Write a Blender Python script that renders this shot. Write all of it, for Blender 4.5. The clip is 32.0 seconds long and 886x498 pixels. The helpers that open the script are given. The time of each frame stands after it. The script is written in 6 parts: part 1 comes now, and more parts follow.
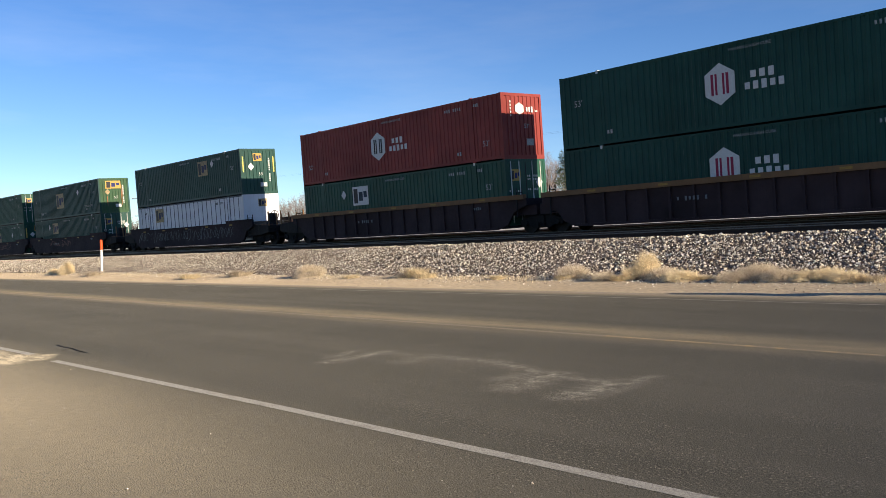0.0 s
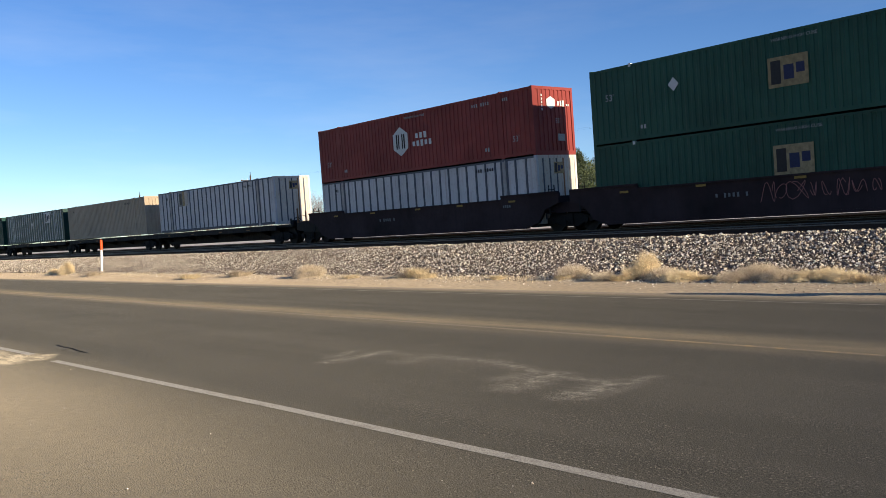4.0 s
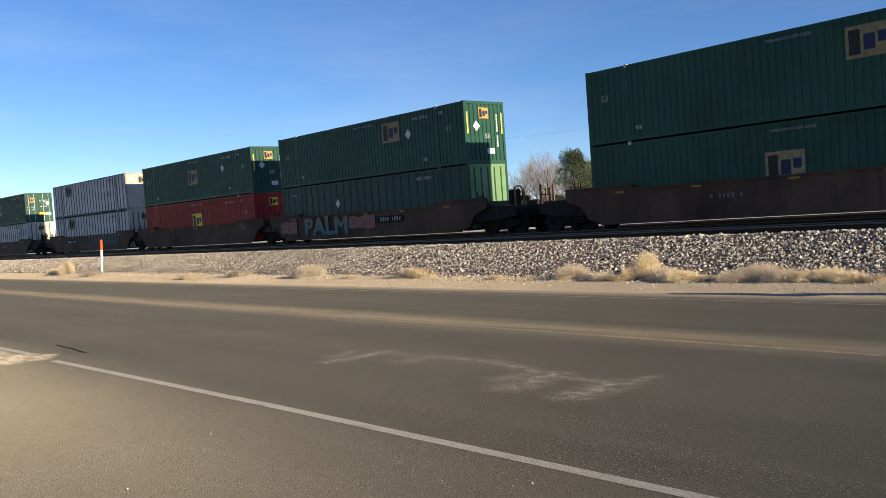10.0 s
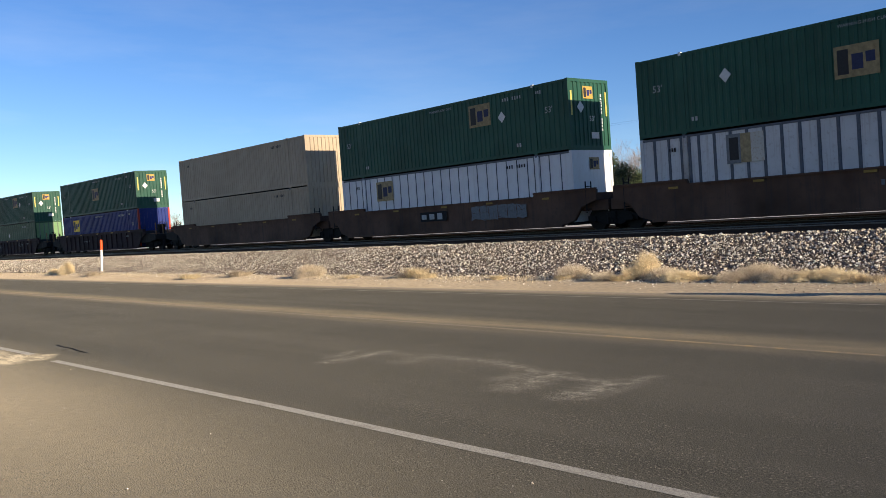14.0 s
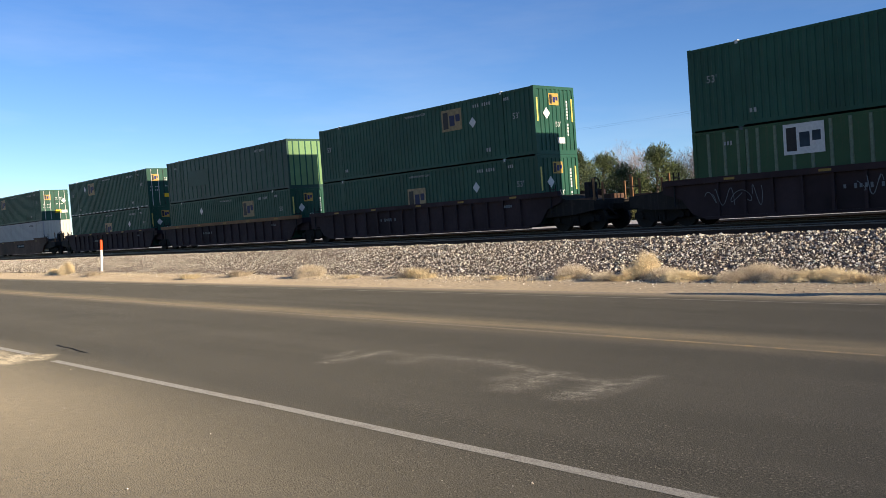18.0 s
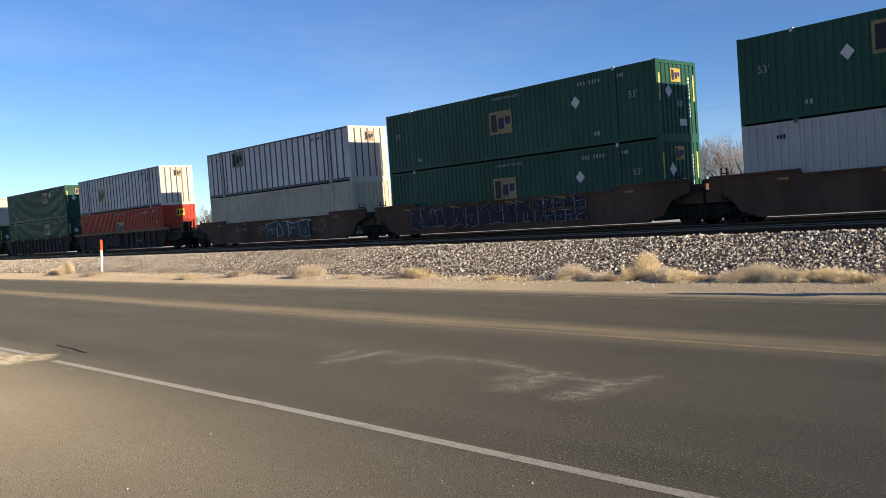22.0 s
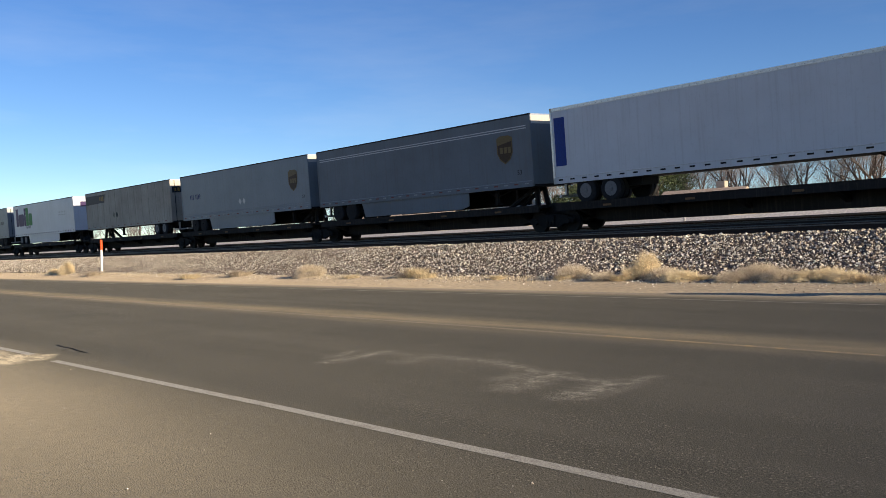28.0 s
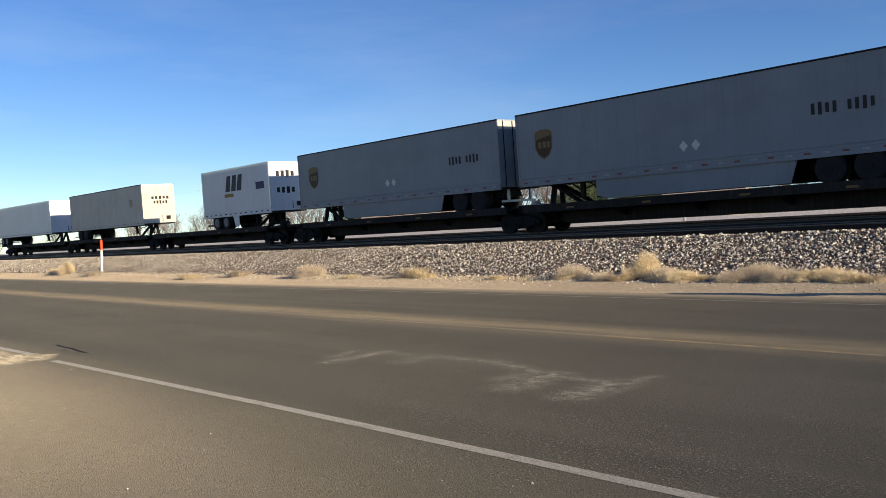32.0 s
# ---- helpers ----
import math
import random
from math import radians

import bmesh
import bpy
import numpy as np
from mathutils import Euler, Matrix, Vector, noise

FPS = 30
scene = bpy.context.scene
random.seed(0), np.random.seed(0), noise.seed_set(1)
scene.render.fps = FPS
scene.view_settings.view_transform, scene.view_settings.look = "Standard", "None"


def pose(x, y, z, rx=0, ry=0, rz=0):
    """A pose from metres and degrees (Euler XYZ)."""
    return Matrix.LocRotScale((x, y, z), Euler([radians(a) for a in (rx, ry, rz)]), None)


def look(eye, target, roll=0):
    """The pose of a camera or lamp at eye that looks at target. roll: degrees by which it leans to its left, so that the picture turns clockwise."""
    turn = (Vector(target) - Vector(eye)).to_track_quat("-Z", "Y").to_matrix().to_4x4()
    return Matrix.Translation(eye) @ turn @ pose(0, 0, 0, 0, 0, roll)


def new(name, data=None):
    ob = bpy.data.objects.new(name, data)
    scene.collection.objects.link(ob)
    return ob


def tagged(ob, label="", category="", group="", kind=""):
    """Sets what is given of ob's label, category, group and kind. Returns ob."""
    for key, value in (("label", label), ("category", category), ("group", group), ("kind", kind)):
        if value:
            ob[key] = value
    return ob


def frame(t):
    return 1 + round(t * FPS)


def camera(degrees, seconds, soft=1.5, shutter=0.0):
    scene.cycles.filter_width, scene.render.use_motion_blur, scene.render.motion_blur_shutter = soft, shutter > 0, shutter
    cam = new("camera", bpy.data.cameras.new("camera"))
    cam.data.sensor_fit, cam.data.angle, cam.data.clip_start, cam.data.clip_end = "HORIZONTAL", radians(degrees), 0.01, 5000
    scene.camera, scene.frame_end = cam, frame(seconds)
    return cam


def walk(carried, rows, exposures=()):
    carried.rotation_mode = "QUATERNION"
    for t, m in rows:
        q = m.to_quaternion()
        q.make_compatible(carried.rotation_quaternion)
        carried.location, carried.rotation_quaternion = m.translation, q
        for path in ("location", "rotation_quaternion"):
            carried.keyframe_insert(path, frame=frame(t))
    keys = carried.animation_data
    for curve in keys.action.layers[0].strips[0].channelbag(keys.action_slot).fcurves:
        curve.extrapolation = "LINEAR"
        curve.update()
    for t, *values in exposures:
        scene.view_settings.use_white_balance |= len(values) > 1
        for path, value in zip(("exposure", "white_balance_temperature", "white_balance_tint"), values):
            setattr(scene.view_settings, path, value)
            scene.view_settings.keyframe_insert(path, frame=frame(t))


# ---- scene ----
# ======== camera ========
cam = camera(53.757, 32.0, soft=0.85)
EYE = Vector((0, 0, 1.2))
AHEAD = Vector((-0.76100, 0.64875, -0.00051))
walk(cam, [(0, look(EYE, EYE + 10 * AHEAD, -1.761)), (32, look(EYE, EYE + 10 * AHEAD, -1.761))],
     exposures=[(0, 0.9), (1.5, 0.9), (3, 0.87), (5.5, 0.75), (7, 0.69), (9, 0.85), (12, 0.86), (14, 0.85), (17, 0.91), (20, 0.91), (22, 0.87), (24, 0.83), (25, 0.82), (28, 0.74), (30, 0.8), (32, 0.75)])

# ======== light ========
SUN_AZ, SUN_EL = radians(8.5), radians(15.2)      # from +x towards +y; height
SUN_DIR = Vector((math.cos(SUN_AZ) * math.cos(SUN_EL), math.sin(SUN_AZ) * math.cos(SUN_EL), math.sin(SUN_EL)))
world = bpy.data.worlds.new("world")
scene.world = world
world.use_nodes = True
sky = world.node_tree.nodes.new("ShaderNodeTexSky")
sky.sky_type = "NISHITA"
sky.sun_disc = False
sky.sun_elevation, sky.sun_rotation = SUN_EL, math.pi / 2 - SUN_AZ
sky.altitude, sky.air_density, sky.dust_density, sky.ozone_density = 900, 0.88, 0.12, 2.3
tint = world.node_tree.nodes.new("ShaderNodeHueSaturation")
tint.inputs["Saturation"].default_value = 1.22
tint.inputs["Hue"].default_value = 0.513
world.node_tree.links.new(sky.outputs[0], tint.inputs["Color"])
# thin high cloud: faint pale streaks
wn = world.node_tree
dirs, squash, veil = wn.nodes.new("ShaderNodeTexCoord"), wn.nodes.new("ShaderNodeMapping"), wn.nodes.new("ShaderNodeTexNoise")
squash.inputs["Scale"].default_value, squash.inputs["Rotation"].default_value = (3.0, 3.0, 16.0), (0.1, 0.06, 0)
veil.inputs["Scale"].default_value, veil.inputs["Detail"].default_value, veil.inputs["Roughness"].default_value = 1.0, 5.0, 0.62
wn.links.new(dirs.outputs["Generated"], squash.inputs["Vector"])
wn.links.new(squash.outputs[0], veil.inputs["Vector"])
span = wn.nodes.new("ShaderNodeMapRange")
span.inputs["From Min"].default_value, span.inputs["From Max"].default_value, span.inputs["To Max"].default_value = 0.46, 0.75, 0.26
wn.links.new(veil.outputs[0], span.inputs["Value"])
pale = wn.nodes.new("ShaderNodeHueSaturation")
pale.inputs["Saturation"].default_value, pale.inputs["Value"].default_value = 0.65, 1.06
wn.links.new(tint.outputs[0], pale.inputs["Color"])
cloud = wn.nodes.new("ShaderNodeMix")
cloud.data_type = "RGBA"
for a_, b_ in ((span.outputs[0], 0), (tint.outputs[0], 6), (pale.outputs[0], 7)):
    wn.links.new(a_, cloud.inputs[b_])
wn.links.new(cloud.outputs[2], wn.nodes["Background"].inputs[0])
world.node_tree.nodes["Background"].inputs[1].default_value = 0.0865
sun = bpy.data.lights.new("sun", "SUN")
sun.energy, sun.angle, sun.color = 5.0, radians(0.53), (1.0, 0.83, 0.62)
new("sun", sun).matrix_world = look((0, 0, 60), Vector((0, 0, 60)) - SUN_DIR)

# ======== materials ========
def nodes_of(name):
    m = bpy.data.materials.new(name)
    m.use_nodes = True
    nt = m.node_tree
    return m, nt, nt.nodes["Principled BSDF"]


def add(nt, kind, **kw):
    n = nt.nodes.new(kind)
    for k, v in kw.items():
        n.inputs[k].default_value = v
    return n


def noise_tex(nt, coord, scale, detail=4.0, rough=0.6, stretch=None):
    n = add(nt, "ShaderNodeTexNoise", Scale=scale, Detail=detail, Roughness=rough)
    src = coord
    if stretch:
        mp = nt.nodes.new("ShaderNodeMapping")
        mp.inputs["Scale"].default_value = stretch
        nt.links.new(coord, mp.inputs[0])
        src = mp.outputs[0]
    nt.links.new(src, n.inputs["Vector"])
    return n.outputs["Fac"]


def ramp(nt, fac, stops):
    r = nt.nodes.new("ShaderNodeValToRGB")
    e = r.color_ramp.elements
    while len(e) < len(stops):
        e.new(0.5)
    for i, (p, c) in enumerate(stops):
        e[i].position = p
        e[i].color = (*c, 1) if len(c) == 3 else c
    nt.links.new(fac, r.inputs[0])
    return r.outputs[0]


def grey(v):
    return (v, v, v)


def mixc(nt, fac, a, b, mode="MIX"):
    n = nt.nodes.new("ShaderNodeMix")
    n.data_type, n.blend_type = "RGBA", mode
    for sock, val in ((n.inputs[0], fac), (n.inputs[6], a), (n.inputs[7], b)):
        if hasattr(val, "is_output"):
            nt.links.new(val, sock)
        elif isinstance(val, (int, float)):
            sock.default_value = val
        else:
            sock.default_value = (*val, 1)
    return n.outputs[2]


def bump(nt, bsdf, height, strength=0.3, dist=0.02):
    b = add(nt, "ShaderNodeBump", Strength=strength, Distance=dist)
    nt.links.new(height, b.inputs["Height"])
    nt.links.new(b.outputs[0], bsdf.inputs["Normal"])


def coords(nt, which="Object"):
    return nt.nodes.new("ShaderNodeTexCoord").outputs[which]


def painted(name, col, rough=0.45, metal=0.0, dirt=0.35, dirt_col=(0.12, 0.085, 0.06), fade=0.25, streak=True, gloss=0.12):
    """Painted steel: faded patches, fine dirt, rain streaks down the panels."""
    m, nt, p = nodes_of(name)
    co = coords(nt)
    info = nt.nodes.new("ShaderNodeObjectInfo")
    big = noise_tex(nt, co, 0.45, 3)
    fine = noise_tex(nt, co, 7.0, 6)
    light = tuple(min(1, c * (1 + fade) + 0.003) for c in col)
    dark = tuple(c * (1 - fade * 0.8) for c in col)
    base = mixc(nt, ramp(nt, big, [(0.3, grey(0)), (0.7, grey(1))]), dark, light)
    if streak:
        st = noise_tex(nt, co, 1.0, 5, 0.65, (9.0, 9.0, 0.35))
        d = ramp(nt, st, [(0.52, grey(0)), (0.78, grey(dirt))])
        base = mixc(nt, d, base, dirt_col)
    d2 = ramp(nt, fine, [(0.55, grey(0)), (0.85, grey(dirt))])
    base = mixc(nt, d2, base, dirt_col)
    nt.links.new(base, p.inputs["Base Color"])
    r = ramp(nt, fine, [(0.3, grey(max(0.05, rough - 0.1))), (0.8, grey(min(1, rough + 0.2)))])
    nt.links.new(r, p.inputs["Roughness"])
    p.inputs["Metallic"].default_value = metal
    p.inputs["Specular IOR Level"].default_value = gloss
    bump(nt, p, big, 0.15, 0.03)
    return m


def plain(name, col, rough=0.6, metal=0.0, var=0.2, scale=12.0, gloss=0.18):
    m, nt, p = nodes_of(name)
    n = noise_tex(nt, coords(nt), scale, 4)
    c = mixc(nt, ramp(nt, n, [(0.3, grey(0)), (0.7, grey(1))]), tuple(x * (1 - var) for x in col), tuple(min(1, x * (1 + var)) for x in col))
    nt.links.new(c, p.inputs["Base Color"])
    p.inputs["Roughness"].default_value, p.inputs["Metallic"].default_value = rough, metal
    p.inputs["Specular IOR Level"].default_value = gloss
    bump(nt, p, n, 0.1, 0.005)
    return m


M = {}
M["green"] = painted("green_paint", (0.0105, 0.060, 0.040), 0.5, dirt=0.16, gloss=0.2)
M["green_deep"] = painted("dark_teal_green_paint", (0.0088, 0.047, 0.039), 0.5, dirt=0.16, gloss=0.2)
M["green_dull"] = painted("weathered_green_paint", (0.013, 0.048, 0.039), 0.5, dirt=0.2, gloss=0.2)
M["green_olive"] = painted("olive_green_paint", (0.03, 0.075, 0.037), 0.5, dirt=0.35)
M["deep_green"] = painted("deep_green_paint", (0.007, 0.047, 0.038), 0.45, dirt=0.1)
M["red"] = painted("red_orange_paint", (0.31, 0.036, 0.021), 0.5, dirt=0.3)
M["crimson"] = painted("crimson_paint", (0.27, 0.026, 0.024), 0.5, dirt=0.25)
M["rusty_edge"] = painted("rusted_white_edge", (0.38, 0.33, 0.27), 0.75, dirt=0.95, dirt_col=(0.13, 0.055, 0.025), fade=0.4)
M["beige"] = painted("beige_container_paint", (0.43, 0.385, 0.30), 0.55, dirt=0.4, dirt_col=(0.16, 0.11, 0.07), fade=0.15)
# Brighter copy of the green for leading ends, sunlight put into the colour
M["sunlit_green"] = painted("sunlit_green_paint", (0.13, 0.23, 0.105), 0.55, dirt=0.3)
M["band_black"] = plain("blue_black_band", (0.011, 0.014, 0.026), 0.5)
M["faded_red"] = painted("faded_red_paint", (0.195, 0.036, 0.031), 0.5, dirt=0.3)
M["white"] = painted("white_container_paint", (0.48, 0.48, 0.485), 0.5, dirt=0.6, dirt_col=(0.19, 0.13, 0.085), fade=0.16)
M["white_plain"] = painted("clean_white_paint", (0.58, 0.59, 0.61), 0.45, dirt=0.2, dirt_col=(0.25, 0.17, 0.1), fade=0.1)
M["lightgrey"] = painted("light_grey_paint", (0.38, 0.375, 0.36), 0.5, dirt=0.28, fade=0.12)
M["tan"] = painted("tan_grey_paint", (0.36, 0.295, 0.215), 0.55, dirt=0.45, dirt_col=(0.14, 0.085, 0.05), fade=0.12)
M["blue"] = painted("royal_blue_paint", (0.011, 0.023, 0.125), 0.45, dirt=0.2)
M["rib_grey"] = plain("aluminium_post", (0.075, 0.085, 0.105), 0.55, 0.2)
M["rib_white"] = plain("pale_post", (0.45, 0.47, 0.45), 0.5, 0.0)
M["stained_post"] = painted("stained_lifting_post", (0.33, 0.315, 0.30), 0.6, dirt=0.6, dirt_col=(0.09, 0.06, 0.045))
M["rib_olive"] = plain("dull_olive_post", (0.12, 0.155, 0.11), 0.6)
M["rust"] = painted("rusty_edge_paint", (0.22, 0.11, 0.055), 0.75, dirt=0.5, dirt_col=(0.08, 0.04, 0.02))
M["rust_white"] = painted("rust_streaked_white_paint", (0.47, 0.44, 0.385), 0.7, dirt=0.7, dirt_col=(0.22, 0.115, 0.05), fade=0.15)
M["well_brown"] = painted("brown_car_paint", (0.086, 0.048, 0.032), 0.7, dirt=0.7, dirt_col=(0.04, 0.034, 0.034), fade=0.5)
M["well_dark"] = painted("dark_oxide_paint", (0.034, 0.021, 0.022), 0.7, dirt=0.4, dirt_col=(0.022, 0.02, 0.022), fade=0.5)
M["well_soot"] = painted("sooty_purple_brown_paint", (0.030, 0.019, 0.020), 0.75, dirt=0.5, dirt_col=(0.02, 0.018, 0.019), fade=0.5)
M["well_tan"] = painted("tan_chord_paint", (0.17, 0.095, 0.045), 0.65, dirt=0.5, dirt_col=(0.08, 0.06, 0.05))
M["spine"] = painted("black_brown_frame_paint", (0.02, 0.017, 0.015), 0.75, dirt=0.4, dirt_col=(0.10, 0.08, 0.06))
M["truck"] = plain("grimy_cast_steel", (0.013, 0.012, 0.011), 0.85, 0.0)
M["wheel"] = plain("wheel_steel", (0.02, 0.018, 0.017), 0.7, 0.2)
M["dark"] = plain("dark_steel", (0.015, 0.015, 0.016), 0.75, 0.0)
M["rubber"] = plain("tyre_rubber", (0.02, 0.02, 0.021), 0.85)
M["rim_paint"] = plain("wheel_disc_paint", (0.16, 0.16, 0.16), 0.5)
M["steel"] = plain("galvanised_steel", (0.32, 0.33, 0.34), 0.45, 0.6)
M["yellow"] = plain("yellow_stripe", (0.75, 0.5, 0.02), 0.5)
M["stripe"] = plain("faded_reflective_stripe", (0.46, 0.40, 0.11), 0.5)
M["orange"] = plain("orange_yellow_sticker", (0.38, 0.25, 0.06), 0.5, var=0.15)
M["sticker_shaded"] = plain("shaded_tan_sticker", (0.23, 0.180, 0.095), 0.6, var=0.3, scale=5)
M["orange_old"] = plain("sun_bleached_sticker", (0.27, 0.21, 0.115), 0.6, var=0.35, scale=5)
M["ink"] = plain("black_print", (0.02, 0.02, 0.022), 0.5)
M["navy"] = plain("navy_print", (0.014, 0.02, 0.10), 0.5)
M["navy_dull"] = plain("faded_shaded_navy_print", (0.022, 0.028, 0.07), 0.6)
M["whiteprint"] = plain("white_print", (0.50, 0.51, 0.50), 0.5, var=0.12)
M["stencil"] = plain("dulled_white_stencil", (0.27, 0.29, 0.285), 0.6, var=0.3, scale=30)
M["maroon"] = plain("maroon_print", (0.22, 0.015, 0.05), 0.5)
M["brownlogo"] = plain("dark_brown_print", (0.055, 0.03, 0.015), 0.5)
M["gold"] = plain("gold_print", (0.27, 0.165, 0.04), 0.5)
M["shield_gold"] = plain("dulled_gold_print", (0.15, 0.105, 0.045), 0.5)
M["purple"] = plain("purple_print", (0.045, 0.021, 0.085), 0.5)
M["brightgreen"] = plain("bright_green_print", (0.03, 0.20, 0.045), 0.5)
M["bluepanel"] = plain("blue_print", (0.008, 0.035, 0.20), 0.5)
M["trailer_white"] = painted("white_trailer_paint", (0.54, 0.565, 0.60), 0.35, dirt=0.18, fade=0.06, gloss=0.25)
M["trailer_grey"] = painted("grey_trailer_paint", (0.175, 0.207, 0.238), 0.4, dirt=0.25, fade=0.1, gloss=0.25)
M["rub_grey"] = plain("grey_rub_rail", (0.22, 0.245, 0.27), 0.5)
M["trailer_dim"] = painted("grimy_grey_trailer_paint", (0.140, 0.163, 0.184), 0.45, dirt=0.35, fade=0.12)
M["trailer_tan"] = painted("grimy_tan_trailer_paint", (0.32, 0.295, 0.25), 0.5, dirt=0.6, fade=0.2)
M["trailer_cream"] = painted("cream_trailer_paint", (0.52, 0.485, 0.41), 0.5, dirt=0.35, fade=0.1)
M["reflector_red"] = plain("dull_red_reflector", (0.17, 0.06, 0.05), 0.5)
M["alu"] = plain("aluminium_rail", (0.5, 0.51, 0.52), 0.35, 0.7)
M["print_olive"] = plain("olive_grey_print", (0.15, 0.145, 0.115), 0.6)


def two_tone_spray():
    """Teal paint sprayed from below into faded tan."""
    m, nt, p = nodes_of("teal_and_tan_spray")
    co = coords(nt)
    sep = nt.nodes.new("ShaderNodeSeparateXYZ")
    nt.links.new(co, sep.inputs[0])
    n = noise_tex(nt, co, 2.2, 5)
    add_ = nt.nodes.new("ShaderNodeMath")
    nt.links.new(sep.outputs[1], add_.inputs[0])
    nt.links.new(n, add_.inputs[1])
    nt.links.new(ramp(nt, add_.outputs[0], [(0.40, (0.018, 0.115, 0.135)), (0.62, (0.05, 0.13, 0.115)), (0.85, (0.15, 0.105, 0.07))]), p.inputs["Base Color"])
    p.inputs["Roughness"].default_value = 0.6
    return m


M["spray_palm"] = two_tone_spray()
M["spray_purple"] = plain("dark_purple_spray", (0.022, 0.016, 0.03), 0.6)
M["spray_white"] = plain("white_spray", (0.34, 0.35, 0.35), 0.6)
M["spray_grey"] = plain("silver_spray", (0.14, 0.15, 0.16), 0.5)
M["spray_pink"] = plain("faded_pink_spray", (0.28, 0.12, 0.11), 0.6)
M["spray_blue"] = plain("dull_blue_spray", (0.020, 0.036, 0.052), 0.6, var=0.4, scale=2)

# ======== mesh helpers ========
def quad(bm, a, b, c, d):
    return bm.faces.new([bm.verts.new(p) for p in (a, b, c, d)])


def box(bm, x0, x1, y0, y1, z0, z1):
    v = [bm.verts.new((x, y, z)) for x in (x0, x1) for y in (y0, y1) for z in (z0, z1)]
    for f in ((0, 1, 3, 2), (4, 6, 7, 5), (0, 4, 5, 1), (2, 3, 7, 6), (0, 2, 6, 4), (1, 5, 7, 3)):
        bm.faces.new([v[i] for i in f])


def prism(bm, pts, axis, a, b):
    """A polygon pushed along an axis from a to b. pts: the two other coordinates in order."""
    def at(p, t):
        return {"x": (t, p[0], p[1]), "y": (p[0], t, p[1]), "z": (p[0], p[1], t)}[axis]
    lo = [bm.verts.new(at(p, a)) for p in pts]
    hi = [bm.verts.new(at(p, b)) for p in pts]
    n = len(pts)
    bm.faces.new(lo)
    bm.faces.new(hi[::-1])
    for i in range(n):
        j = (i + 1) % n
        bm.faces.new((lo[i], hi[i], hi[j], lo[j]))


def tube(bm, p, q, r0, r1=None, n=8, caps=True):
    p, q = Vector(p), Vector(q)
    r1 = r0 if r1 is None else r1
    d = (q - p).normalized()
    u = d.orthogonal().normalized()
    w = d.cross(u)
    A, B = [], []
    for i in range(n):
        a = 2 * math.pi * i / n
        o = u * math.cos(a) + w * math.sin(a)
        A.append(bm.verts.new(p + o * r0))
        B.append(bm.verts.new(q + o * r1))
    for i in range(n):
        j = (i + 1) % n
        bm.faces.new((A[i], A[j], B[j], B[i]))
    if caps:
        bm.faces.new(A[::-1])
        bm.faces.new(B)


def bevel(bm, w=0.01, seg=1):
    bmesh.ops.bevel(bm, geom=bm.edges[:], offset=w, segments=seg, affect="EDGES", profile=0.5)


MESHES = {}


def mesh(key, build, smooth=False, bev=0):
    """A mesh built once and shared by every part that asks for it."""
    if key not in MESHES:
        bm = bmesh.new()
        build(bm)
        if bev:
            bevel(bm, bev)
        bmesh.ops.recalc_face_normals(bm, faces=bm.faces[:])
        me = bpy.data.meshes.new(key)
        bm.to_mesh(me)
        bm.free()
        if smooth:
            for f in me.polygons:
                f.use_smooth = True
        MESHES[key] = me
    return MESHES[key]


def part(name, me, material, parent=None, label="", at=None):
    """One mesh object under a thing; the mesh may be shared, the material is the object's own."""
    if isinstance(me, bmesh.types.BMesh):
        bm = me
        bmesh.ops.recalc_face_normals(bm, faces=bm.faces[:])
        me = bpy.data.meshes.new(name)
        bm.to_mesh(me)
        bm.free()
    if not me.materials:
        me.materials.append(None)
    ob = new(name, me)
    ob.material_slots[0].link = "OBJECT"
    ob.material_slots[0].material = material
    if parent:
        ob.parent = parent
    if at:
        ob.matrix_basis = at
    if label:
        ob["label"] = label
    return ob


def text_mesh(words, size):
    key = "text " + words + str(size)
    if key not in MESHES:
        cu = bpy.data.curves.new("lettering", "FONT")
        cu.body, cu.size, cu.extrude, cu.align_x, cu.align_y = words, size, 0.002, "CENTER", "CENTER"
        cu.resolution_u = 2
        ob = new("lettering", cu)
        me = bpy.data.meshes.new_from_object(ob.evaluated_get(bpy.context.evaluated_depsgraph_get()))
        bpy.data.objects.remove(ob)
        me.name = "lettering"
        me.materials.clear()
        MESHES[key] = me
    return MESHES[key]


SIDE = pose(0, 0, 0, 90, 0, 0)                 # lettering on the wall that faces the road
FRONT = pose(0, 0, 0, 90, 0, 90)               # lettering on the leading end

# ======== the line of the track ========
TRACK_Y, RAIL_Z, BANK, CURVE = 28.343, 1.806, 3.07, -0.000525


def slope_at(s):
    if s < -165:
        return 0.0
    if s < -110:
        return CURVE * -110 * (s + 165) / 55
    if s < 25:
        return CURVE * s
    if s < 75:
        return CURVE * 25 * (75 - s) / 50
    return 0.0


SLOPES = np.array([slope_at(s) for s in np.arange(-900, 900.5, 0.5)])
LINE = np.concatenate([[0], np.cumsum((SLOPES[1:] + SLOPES[:-1]) * 0.25)])
LINE = LINE - LINE[1800] + TRACK_Y


def line_y(s):
    return float(np.interp(s, np.arange(-900, 900.5, 0.5), LINE))


def on_track(s, lat=0.0, up=0.0):
    """A point beside the track: metres along it, across it (away from the road) and above the rails."""
    a = math.atan(slope_at(s))
    b = radians(BANK)
    y, z = lat * math.cos(b) - up * math.sin(b), lat * math.sin(b) + up * math.cos(b)
    return Vector((s - math.sin(a) * y, line_y(s) + math.cos(a) * y, RAIL_Z + z))


